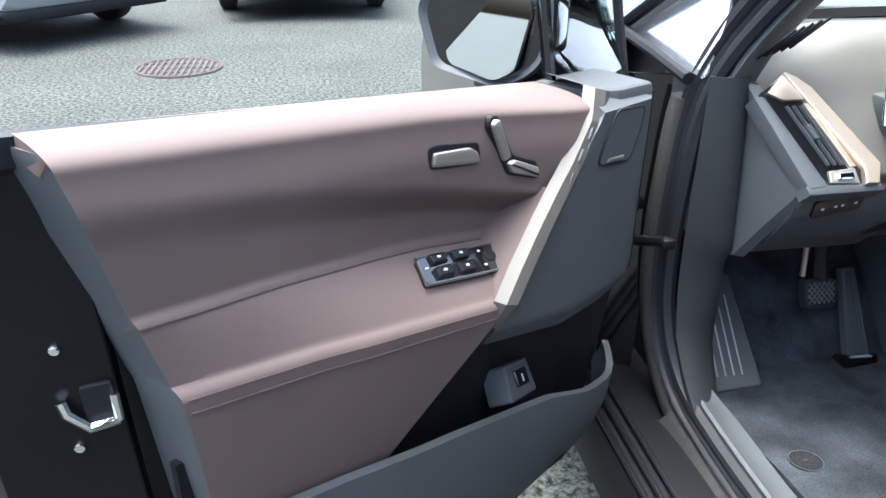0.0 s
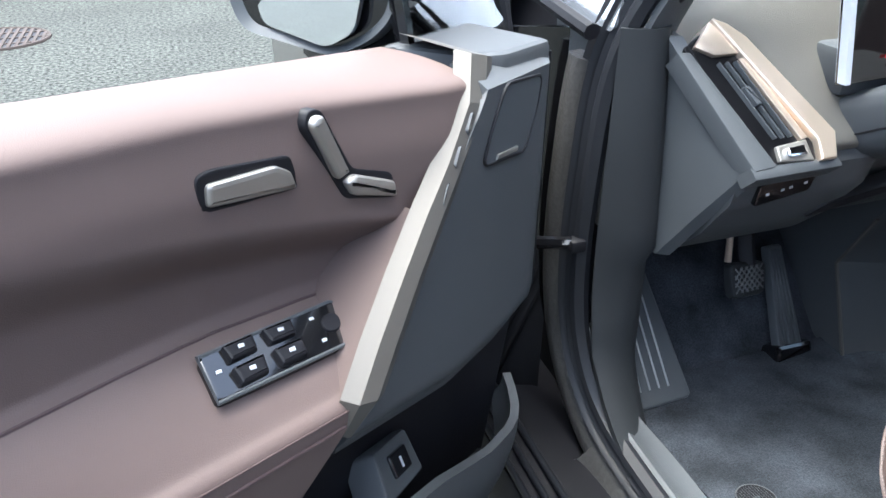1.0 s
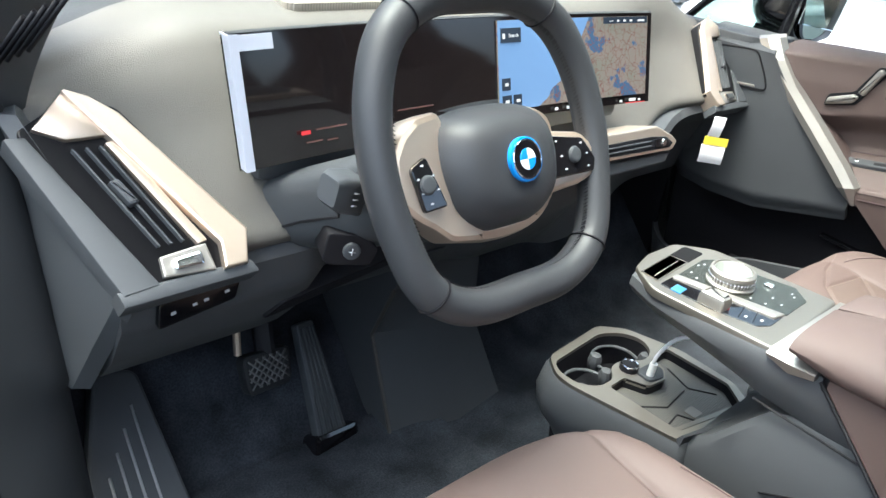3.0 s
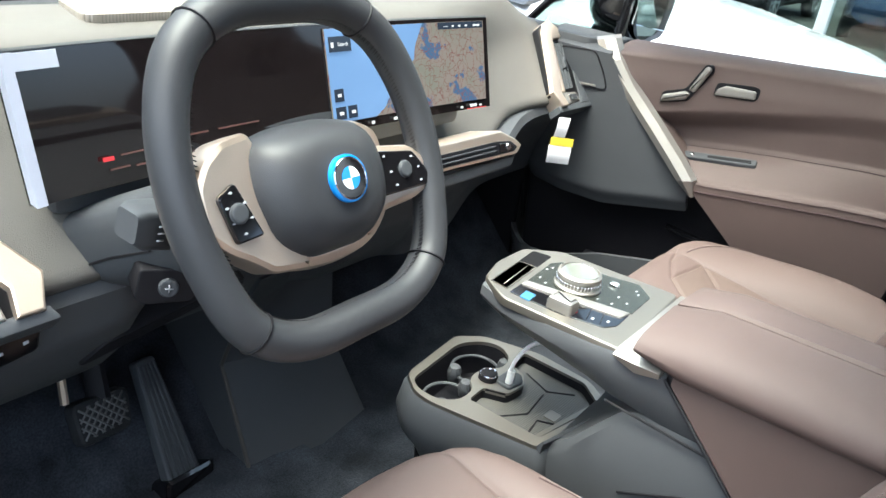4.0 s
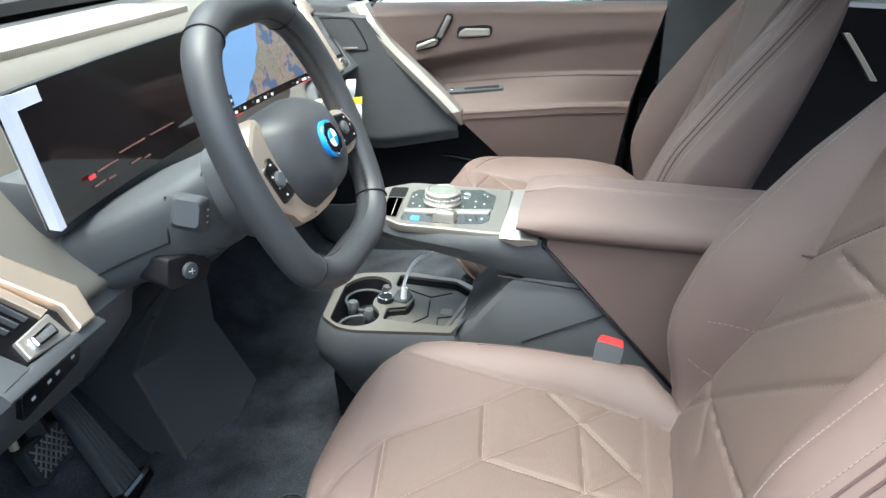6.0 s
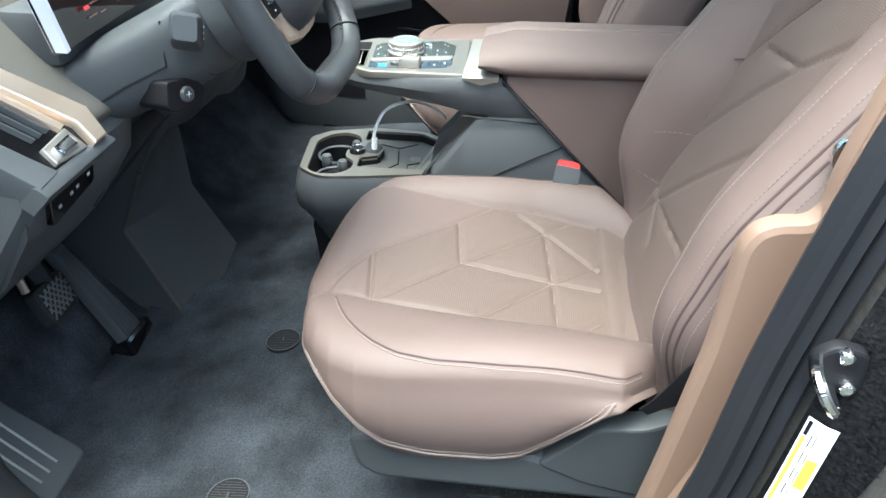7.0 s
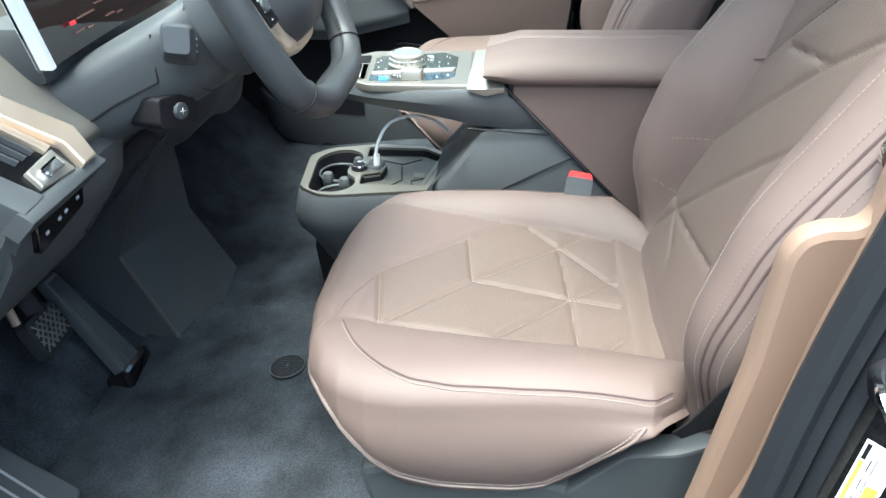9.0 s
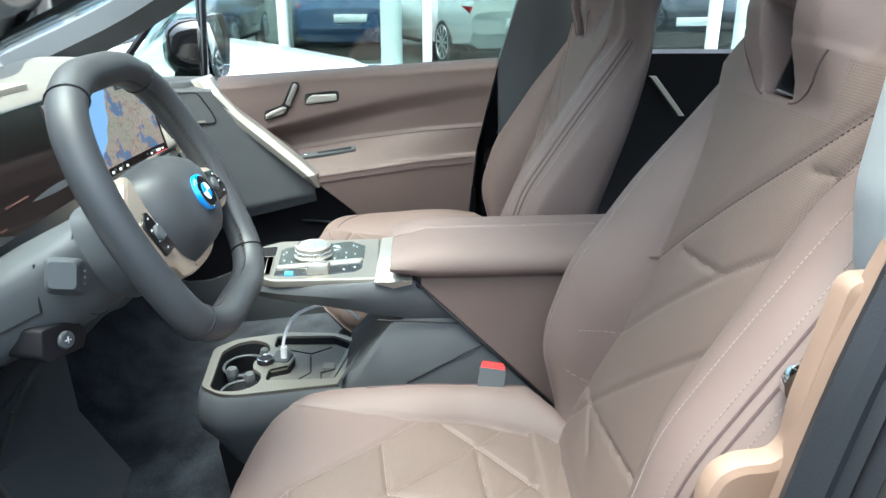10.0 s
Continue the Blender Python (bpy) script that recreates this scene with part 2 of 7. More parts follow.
def thing(name, label, category, group="", kind=""):
    return tagged(new(name), label, category, group, kind)


def frame_of(o, u, v):
    """A map from (u, v, depth) to space: origin o, directions u and v made square, depth along u x v."""
    o, u = V(o), V(u).normalized()
    w = u.cross(V(v)).normalized()
    vv = w.cross(u)
    return lambda a, b, d: o + u * a + vv * b + w * d


def text_mesh(name, words, size, f, material, parent, label="", at=(0, 0), depth=0.0012):
    """Raised lettering laid by f(u, v, depth)."""
    cu = bpy.data.curves.new(name, "FONT")
    cu.body, cu.size, cu.extrude, cu.align_x, cu.align_y = words, size, 0.0002, "CENTER", "CENTER"
    ob = bpy.data.objects.new(name, cu)
    scene.collection.objects.link(ob)
    dg = bpy.context.evaluated_depsgraph_get()
    me = bpy.data.meshes.new_from_object(ob.evaluated_get(dg))
    bpy.data.objects.remove(ob)
    bm = bmesh.new()
    bm.from_mesh(me)
    for v in bm.verts:
        v.co = V(f(v.co.x + at[0], v.co.y + at[1], depth + v.co.z))
    return part(name, bm, material, parent, label)


# ---- ground ----
bm = bmesh.new()
sheet(bm, lambda u, v: (-300 + 600 * u, -300 + 600 * v, 0), 4, 4)
tagged(part("ground", bm, ASPHALT), "worn light grey asphalt of a car park", "ground", kind="structure")

# ---- car body round the driver's door opening ----
LOOP = [(-0.60, 0.42, 1.46), (-0.655, 0.66, 1.27), (-0.715, 0.79, 1.12), (-0.762, 0.842, 0.98), (-0.776, 0.85, 0.80), (-0.776, 0.848, 0.64), (-0.768, 0.825, 0.53),
        (-0.758, 0.765, 0.455), (-0.752, 0.66, 0.428), (-0.75, 0.48, 0.42), (-0.748, 0.30, 0.425), (-0.747, 0.18, 0.455), (-0.747, 0.11, 0.53),
        (-0.747, 0.068, 0.66), (-0.745, 0.045, 0.83), (-0.742, 0.012, 1.0), (-0.72, -0.045, 1.17), (-0.66, -0.10, 1.36), (-0.60, -0.12, 1.46)]
RIM = spline(LOOP, 110)


def beside(i, out, into):
    """A point of the opening's rim, moved away from the opening's middle by out and towards the cabin by into."""
    p, q = RIM[max(i - 1, 0)], RIM[min(i + 1, len(RIM) - 1)]
    d = (q - p)
    side = V((0, -d.z, d.y)).normalized()
    if side.dot(V((0, 0.47, 0.9)) - V((0, RIM[i].y, RIM[i].z))) > 0:
        side = -side
    return RIM[i] + side * out + V((into, 0, 0))


def sweep(name, section, material, parent, i0=0, i1=None, label="", closed=True):
    bm = bmesh.new()
    i1 = i1 or len(RIM)
    loft(bm, [[beside(i, o, n) for o, n in section] for i in range(i0, i1)], closed=closed)
    return part(name, bm, material, parent, label)


car_body = thing("car_body", "dark grey metallic car body with an open front door frame", "car body", kind="structure")
sweep("door_seal", [(0.010, -0.006), (0.016, -0.012), (0.020, -0.006), (0.018, 0.010), (0.006, 0.016), (-0.008, 0.014), (-0.012, 0.004), (-0.006, -0.008), (0.002, -0.011)], RUBBER, car_body, label="thick black rubber door seal")
sweep("seal_lip", [(0.021, -0.010), (0.027, -0.018), (0.033, -0.012), (0.034, 0.004), (0.026, 0.010), (0.020, 0.004)], RUBBER, car_body)
sweep("door_jamb", [(0.034, 0.004), (0.040, -0.012), (0.052, -0.022), (0.075, -0.030), (0.105, -0.062), (0.120, -0.100), (0.125, -0.130), (0.118, -0.128), (0.095, -0.050), (0.06, 0.01)], JAMB, car_body, 44, 92, "dark grey painted door frame")
sweep("door_jamb", [(0.034, 0.004), (0.040, -0.012), (0.052, -0.020), (0.066, -0.022), (0.078, -0.018), (0.080, 0.0), (0.06, 0.01)], JAMB, car_body, 19, 45, "grey textured hinge side of the door frame")
sweep("upper_jamb", [(0.034, 0.004), (0.038, -0.010), (0.052, -0.012), (0.056, 0.0), (0.05, 0.012)], BLACK, car_body, 0, 20)
sweep("inner_flange", [(-0.010, 0.012), (-0.016, 0.020), (-0.012, 0.040), (0.004, 0.060), (0.012, 0.050), (0.004, 0.016)], DGREY, car_body, 0, 17)
bm = bmesh.new()
rows = []
for i in range(34, 76):
    k = 0.06 + 0.94 * smooth(75.5, 69, i) * (0.35 + 0.65 * smooth(34, 50, i))
    rows.append([beside(i, o * (0.5 + 0.5 * k), 0.012 + (n - 0.012) * k) for o, n in ((-0.010, 0.012), (-0.013, 0.018), (-0.006, 0.030), (-0.003, 0.048), (-0.004, 0.064), (0.006, 0.068), (0.020, 0.05), (0.012, 0.02))])
loft(bm, rows)
part("sill_trim", bm, DGREY, car_body, "grey plastic sill trim")
bm = bmesh.new()
tube(bm, [beside(57, o - 0.0006, n) for o, n in ((-0.013, 0.018), (-0.006, 0.030), (-0.003, 0.048), (-0.004, 0.064))], 0.0009, 5)
part("sill_joint", bm, BLACK, car_body)
bm = bmesh.new()
box(bm, (-0.80, 1.26, 0.30), (0.80, 1.30, 1.03), 0.01)
part("firewall", bm, BLACK, car_body)
for sx in (-1, 1):
    bm = bmesh.new()
    box(bm, (sx * 0.71 - 0.008, 0.96, 0.34), (sx * 0.71 + 0.008, 1.27, 1.0), 0.004)
    part("footwell_side", bm, BLACK, car_body)
bm = bmesh.new()
loft(bm, [[V((x, y, z)) for x, z in ((-0.86, 0.37), (-0.90, 0.36), (-0.915, 0.33), (-0.90, 0.22), (-0.80, 0.19), (-0.70, 0.20), (-0.70, 0.34), (-0.78, 0.37))] for y in (1.5, 1.0, 0.5, 0.0, -0.6)])
part("rocker_panel", bm, BLACK, car_body, "black lower sill panel")
for k in range(3):
    bm = bmesh.new()
    x = -0.895 + 0.024 * k
    tube(bm, [(x, 1.4, 0.370 + 0.004 * k), (x, -0.5, 0.370 + 0.004 * k)], 0.006, 8)
    part("sill_strip", bm, RUBBER, car_body)
# lower pillar trims beside the opening
bm = bmesh.new()


def bpillar(u, v):
    z = 0.50 + 0.70 * v
    y0 = interp(z, [0.48, 0.53, 0.66, 0.83, 1.0, 1.2], [0.135, 0.098, 0.058, 0.038, 0.006, -0.06])
    return (-0.742 + 0.060 * u, y0 - 0.012, z)


sheet(bm, bpillar, 10, 24, 0.006)
part("pillar_trim", bm, TRIMTAN, car_body, "tan plastic lower pillar trim")
bm = bmesh.new()
prism(bm, [(0.068, 0.885), (0.060, 0.902), (0.045, 0.910), (0.022, 0.912), (0.014, 0.922), (0.012, 0.955), (-0.006, 1.05), (-0.06, 1.05), (-0.06, 0.52), (0.106, 0.52), (0.090, 0.630), (0.072, 0.780)], -0.672, -0.690, lambda y, z, x: (x, y, z), 0.008, 0.012)
part("pillar_trim", bm, TRIMTAN, car_body)
bm = bmesh.new()
prism(bm, [(-0.12, 1.02), (-0.046, 1.02), (-0.028, 1.04), (-0.022, 1.10), (-0.055, 1.30), (-0.12, 1.46), (-0.2, 1.46)], -0.70, -0.650, lambda y, z, x: (x + (z - 1.02) * 0.12, y, z), 0.006, 0.012)
part("upper_pillar_trim", bm, mat("pale_grey_trim", (0.20, 0.21, 0.22), 0.55, grain=0.3, size=900, vary=0.06), car_body, "grey upper pillar trim")
# kick panel between the seal and the dashboard
bm = bmesh.new()


def kick(u, v):
    z = 1.015 - 0.60 * v
    a = V((-0.763, interp(z, [0.415, 0.46, 0.53, 0.64, 0.70, 0.8, 1.0], [0.675, 0.750, 0.808, 0.830, 0.832, 0.834, 0.838]), z))
    b = V((interp(z, [0.415, 0.69, 0.71, 1.0], [-0.676, -0.690, -0.690, -0.709]), interp(z, [0.415, 0.50, 0.69, 0.71, 0.86, 1.0], [0.80, 0.835, 0.83, 0.812, 0.820, 0.832]), z))
    return a.lerp(b, u) + V((0.010, -0.014, 0)) * math.sin(math.pi * u) ** 0.7


sheet(bm, kick, 8, 20, 0.01)
part("kick_panel", bm, SHROUD, car_body, "dark grey plastic kick panel")
bm = bmesh.new()
tube(bm, [V(kick(q / 8, 0.522)) + V((-0.0006, -0.0012, 0)) for q in range(9)], 0.0012, 5)
part("panel_joint", bm, BLACK, car_body)
bm = bmesh.new()


def inner_pillar(u, v):
    i = min(int(v * 20), 19)
    q = RIM[i].lerp(RIM[i + 1], v * 20 - i)
    return q + V((0.014 + 0.062 * u, -0.012 + 0.006 * u + 0.02 * u * u, 0.004 * u))


sheet(bm, inner_pillar, 6, 20, 0.008)
pil = part("inner_pillar_trim", bm, DGREY, car_body, "dark grey inner pillar trim")
for k in range(5):
    bm = bmesh.new()
    tube(bm, [(-0.712 + 0.006 * k, 0.800 - 0.010 * k, 1.048 + 0.006 * k), (-0.690 + 0.006 * k, 0.752 - 0.010 * k, 1.100 + 0.006 * k)], 0.0022, 6)
    part("grille_slat", bm, BLACK, pil)
# A-pillar, windscreen, roof and the far side
bm = bmesh.new()
for sx in (-1, 1):
    pts = spline([(sx * 0.70, 1.24, 1.02), (sx * 0.68, 0.98, 1.13), (sx * 0.645, 0.78, 1.235), (sx * 0.60, 0.55, 1.36), (sx * 0.555, 0.25, 1.45)], 14)
    secs = []
    for p in pts:
        secs.append([p + V((sx * a, b * 0.5, b)) for a, b in ((0.035, -0.03), (0.045, 0.02), (0.01, 0.05), (-0.035, 0.04), (-0.045, 0.0), (-0.01, -0.035))])
    loft(bm, secs)
part("windscreen_pillar", bm, DGREY, car_body, "dark grey windscreen pillars")
bm = bmesh.new()
for x0, x1, y0, y1 in ((-0.56, -0.42, 0.28, -1.72), (0.42, 0.56, 0.28, -1.72), (-0.42, 0.42, 0.28, 0.16), (-0.42, 0.42, -1.10, -1.72)):
    sheet(bm, lambda u, v: (x0 + (x1 - x0) * u, y0 + (y1 - y0) * v, 1.47 + 0.04 * math.sin(math.pi * ((x0 + (x1 - x0) * u + 0.56) / 1.12)) - 0.08 * max(0, (0.28 - y0 - (y1 - y0) * v) / 2.0 - 0.6)), 6, 10, 0.03)
part("roof", bm, mat("pale_headliner", (0.45, 0.44, 0.42), 0.9, grain=0.4, size=500), car_body, "pale cloth headliner under the roof")
# unseen assumed roof pane; its tint sets the top light on the seats
bm = bmesh.new()
sheet(bm, lambda u, v: (-0.42 + 0.84 * u, 0.16 - 1.26 * v, 1.475 + 0.04 * math.sin(math.pi * (0.125 + 0.75 * u)) - 0.02 * max(0, v - 0.6)), 10, 12, 0.006)
part("glass_roof", bm, glass("roof_glass", (0.16, 0.165, 0.17), 0.05), car_body, "tinted panoramic glass roof")
bm = bmesh.new()
sheet(bm, lambda u, v: (-0.56 + 1.12 * u, 1.30 - 1.02 * v, 1.035 + 0.435 * v + 0.04 * math.sin(math.pi * u)), 10, 10, 0.004)
ws = part("windscreen", bm, glass("windscreen_glass", (0.93, 0.97, 0.96), 0.05), car_body, "clear windscreen")
ws.visible_shadow = False
# unseen black box, added to shut out light from behind the cabin
bm = bmesh.new()
box(bm, (-0.74, -1.72, 0.36), (0.74, -1.60, 1.42), 0.03)
part("rear_bulkhead", bm, BLACK, car_body)
bm = bmesh.new()
sheet(bm, lambda u, v: (0.745 + 0.06 * math.sin(math.pi * v), 0.02 - 1.70 * u, 0.38 + 0.68 * v), 6, 8, 0.03)
part("rear_door_panel", bm, BLACK, car_body, "black rear door panel")
bm = bmesh.new()
prism(bm, [(0.06, 0.40), (0.095, 1.03), (0.05, 1.20), (-0.02, 1.46), (-0.14, 1.46), (-0.06, 1.05), (-0.06, 0.40)], 0.735, 0.775, lambda y, z, x: (x - max(0, z - 1.03) * 0.25, y, z), 0.008, 0.01)
part("far_pillar", bm, DGREY, car_body, "dark grey far side pillar")
# unseen black wall, added to block light beside the rear seats
bm = bmesh.new()
sheet(bm, lambda u, v: (-0.70 + 0.0 * u, -0.14 - 1.5 * u, 0.38 + 0.70 * v), 4, 4, 0.05)
part("near_rear_wall", bm, BLACK, car_body)
# outer body ahead of the door: wing, bonnet, scuttle
bm = bmesh.new()
sheet(bm, lambda u, v: (-0.97 * math.cos(math.pi * v) * (0.98 - 0.12 * u * u), 1.22 + 1.35 * u, 0.90 + 0.14 * math.sin(math.pi * v) ** 0.6 - 0.10 * u * u), 14, 30, 0.02)
part("bonnet", bm, PAINT, car_body, "dark grey glossy bonnet")
bm = bmesh.new()
sheet(bm, lambda u, v: (-0.93 - 0.035 * math.sin(math.pi * v), 1.06 + 1.5 * u, 0.30 + 0.66 * v), 12, 10, 0.02)
part("front_wing", bm, PAINT, car_body, "dark grey front wing")
bm = bmesh.new()
prism(bm, [(0.845, 1.005), (0.93, 1.012), (1.16, 1.03), (0.90, 1.175), (0.855, 1.10)], -0.772, -0.766, lambda y, z, x: (x + (z - 1.0) * 0.3, y, z), 0.002, 0.012)
part("quarter_window", bm, mat("mirrored_glass", (0.80, 0.85, 0.92), 0.12, metal=0.9, vary=0.03), car_body, "small window that mirrors the pale sky")
bm = bmesh.new()
tube(bm, [(-0.79, 0.86, 1.005), (-0.79, 0.99, 1.02), (-0.79, 1.18, 1.035)], 0.011, 8)
tube(bm, spline([(-0.78, 1.19, 1.03), (-0.745, 0.92, 1.185), (-0.69, 0.70, 1.305), (-0.62, 0.4, 1.44)], 12), 0.012, 8)
part("window_frame", bm, BLACK, car_body)
bm = bmesh.new()
loft(bm, [[p + V(q) for q in ((-0.012, 0, -0.03), (-0.016, 0, 0.02), (0.0, 0, 0.035), (0.01, 0, 0.0))] for p in spline([(-0.80, 1.26, 1.035), (-0.765, 0.97, 1.20), (-0.71, 0.73, 1.325), (-0.64, 0.42, 1.46)], 12)])
part("pillar_cover", bm, mat("silver_paint", (0.62, 0.63, 0.66), 0.25, metal=0.6, vary=0.05, coat=0.5), car_body, "pale silver outer pillar strip")
bm = bmesh.new()
sheet(bm, lambda u, v: (-0.96 + 0.19 * u, 1.02 - 0.07 * u, 0.36 + 0.63 * v), 4, 6, 0.01)
part("hinge_pillar", bm, GLOSSBLACK, car_body, "gloss black hinge pillar")
for z in (0.58, 0.86):
    bm = bmesh.new()
    box(bm, (-0.90, 0.93, z), (-0.84, 0.985, z + 0.05), 0.006)
    tube(bm, [(-0.885, 0.925, z - 0.02), (-0.885, 0.925, z + 0.09)], 0.012, 10)
    part("hinge", bm, GLOSSBLACK, car_body, "black door hinge")
# floor, toe board and footwell
floor = thing("footwell_floor", "carpeted car floor with a black velour mat", "floor", kind="structure")
bm = bmesh.new()


def floor_at(u, v):
    y = -0.2 + 1.45 * v
    return (-0.72 + 1.44 * u, y, 0.40 - 0.03 * smooth(0.5, 0.8, y) + 1.05 * max(0, y - 0.90))


sheet(bm, floor_at, 20, 60, 0.02)
part("carpet", bm, CARPET, floor, "black carpet")
bm = bmesh.new()
sheet(bm, lambda u, v: (-0.665 + 0.56 * u + (0.04 * (1 - u) if v > 0.9 else 0), 0.20 + 0.69 * v, 0.412 - 0.03 * smooth(0.5, 0.8, 0.20 + 0.69 * v) + 0.0015 * math.sin(40 * u) * math.cos(31 * v)), 30, 36, 0.008)
part("floor_mat", bm, CARPET, floor, "black velour floor mat")
for x, y, z in ((-0.290, 0.613, 0.4035), (-0.607, 0.589, 0.4045)):
    bm = bmesh.new()
    f = frame_of((x, y, z), (1, 0, 0), (0, 1, -0.10))
    disc(bm, (0, 0), 0.029, -0.006, 0.004, f, 0.002)
    clip = part("mat_fastener", bm, BLACK, floor, "round black plastic mat fastener")
    bm = bmesh.new()
    tube(bm, [f(0.0275 * math.cos(a), 0.0275 * math.sin(a), 0.0036) for a in (2 * math.pi * i / 28 for i in range(28))], 0.0011, 5, closed=True)
    prism(bm, [(-0.004, -0.0008), (0.004, -0.0008), (0.004, 0.0008), (-0.004, 0.0008)], 0.002, 0.0062, f, 0.0003)
    for k in range(-5, 6):
        h = math.sqrt(0.024 ** 2 - (0.0042 * k) ** 2)
        prism(bm, [(0.0042 * k - 0.0003, -h), (0.0042 * k + 0.0003, -h), (0.0042 * k + 0.0003, h), (0.0042 * k - 0.0003, h)], 0.002, 0.0044, f, 0.0002)
    part("ring", bm, GREY, clip)

bm = bmesh.new()
prism(bm, [(-0.574, 0.135), (-0.530, 0.130), (-0.536, 0.292), (-0.570, 0.285)], 0.404, 0.416, lambda x, y, z: (x, y, z), 0.002, 0.010)
plate = part("tread_plate", bm, SHROUD, floor, "black studded plate below the seat")
bm = bmesh.new()
for i in range(4):
    for j in range(13):
        disc(bm, (-0.565 + 0.008 * i + (0.0045 if j % 2 else 0), 0.147 + 0.0105 * j), 0.0014, 0.415, 0.4172, lambda x, y, z: (x, y, z), 0.0004, 6)
part("stud", bm, GREY, plate)

# ---- pedals ----
brake = thing("brake_pedal", "black rubber brake pedal with a raised cross pattern", "pedal")
f = frame_of((-0.385, 0.922, 0.532), (1, 0.16, -0.10), (-0.22, 0.32, 0.9))
bm = bmesh.new()
prism(bm, [(-0.042, -0.032), (0.040, -0.034), (0.046, 0.026), (-0.044, 0.032)], -0.014, 0.004, f, 0.005, 0.014)
part("pedal_pad", bm, SHROUD, brake)
bm = bmesh.new()
for i in range(-3, 4):
    for s in (1, -1):
        c0 = V((i * 0.013, 0, 0))
        a, b = c0 + V((-0.022 * s, -0.022, 0)), c0 + V((0.022 * s, 0.022, 0))
        qa, qb = V((max(-0.036, min(0.036, a.x)), 0, 0)), V((max(-0.036, min(0.036, b.x)), 0, 0))
        ta, tb = (qa.x - a.x) / (b.x - a.x), (qb.x - a.x) / (b.x - a.x)
        ya, yb = a.y + (b.y - a.y) * ta, a.y + (b.y - a.y) * tb
        tube(bm, [f(qa.x, ya, 0.004), f(qb.x, yb, 0.004)], 0.0018, 5)
part("pedal_tread", bm, mat("worn_pedal_rubber", (0.10, 0.10, 0.10), 0.4, vary=0.1), brake)
bm = bmesh.new()
tube(bm, spline([(-0.382, 0.935, 0.55), (-0.372, 0.97, 0.62), (-0.375, 0.96, 0.72)], 8), 0.009, 8, flat=1.8)
part("pedal_arm", bm, BLACK, brake)
bm = bmesh.new()
tube(bm, [(-0.43, 0.93, 0.57), (-0.425, 0.945, 0.63), (-0.42, 0.94, 0.68)], 0.006, 8)
part("pedal_rod", bm, BRONZE, brake, "thin brassy metal rod")
accel = thing("accelerator_pedal", "tall black ribbed accelerator pedal hinged on the floor", "pedal")
f = frame_of((-0.292, 0.872, 0.388), (1, 0.10, -0.06), (0.026, 0.100, 0.161))
bm = bmesh.new()
prism(bm, [(-0.031, 0.0), (0.029, 0.0), (0.017, 0.196), (-0.017, 0.196)], -0.014, 0.004, f, 0.004, 0.006)
part("pedal_pad", bm, DGREY, accel)
for k in range(-2, 3):
    bm = bmesh.new()
    tube(bm, [f(k * 0.0108, 0.012, 0.0040), f(k * 0.0062, 0.188, 0.0040)], 0.0023, 6)
    part("rib", bm, GREY, accel)
bm = bmesh.new()
prism(bm, [(-0.050, -0.022), (0.046, -0.022), (0.050, 0.010), (-0.036, 0.014)], -0.03, 0.009, f, 0.008, 0.008)
part("pedal_foot", bm, GLOSSBLACK, accel, "glossy black pedal hinge")
# pale tone for the foot rest's ribs: their highlights, painted as colour
PALERIB = mat("pale_grey_rib", (0.30, 0.31, 0.31), 0.5, vary=0.08)
rest = thing("foot_rest", "black plastic foot rest with pale ribs", "foot rest")
f = frame_of((-0.600, 0.838, 0.392), (1, 0.05, -0.05), (-0.09, 0.72, 0.69))
bm = bmesh.new()
prism(bm, [(-0.062, -0.020), (0.060, -0.016), (0.046, 0.225), (-0.010, 0.245), (-0.062, 0.10)], -0.02, 0.008, f, 0.005, 0.012)
part("foot_plate", bm, DGREY, rest)
for k in range(4):
    bm = bmesh.new()
    tube(bm, [f(-0.038 + 0.019 * k, 0.010, 0.008), f(-0.034 + 0.019 * k, 0.095 + 0.028 * k, 0.008)], 0.0020, 6)
    part("rib", bm, PALERIB, rest)


# ---- doors ----
def strip_a(z):
    """Where the metal strip runs along the door at height z."""
    return interp(z, [0.40, 0.79, 0.815, 0.925, 1.0, 1.06], [0.98, 0.560, 0.540, 0.408, 0.335, 0.300])


def door_lines(a):
    """Belt, ridge, inner seam and outer seam heights, ridge depth, armrest width and wall place at a along the door."""
    zb = interp(a, [0.2, 0.30, 1.05], [1.028, 1.034, 1.084])
    zr = interp(a, [0.30, 0.42, 0.55, 0.74, 0.92, 1.0], [0.890, 0.904, 0.935, 0.978, 1.010, 1.02])
    dep = 0.028 * (1 - smooth(0.40, 0.95, a))
    zs = interp(a, [0.40, 0.54, 0.68, 0.82, 0.97], [0.846, 0.866, 0.889, 0.908, 0.920])
    zo = interp(a, [0.50, 0.55, 0.80, 0.96], [0.800, 0.802, 0.832, 0.842])
    k = interp(a, [0.40, 0.55, 0.75, 0.95], [0.078, 0.072, 0.050, 0.018])
    nu = interp(a, [0.30, 0.36, 0.41, 0.50, 0.60, 1.0], [0.047, 0.043, 0.030, 0.010, -0.002, -0.006])
    return zb, zr, dep, zs, zo, k, nu


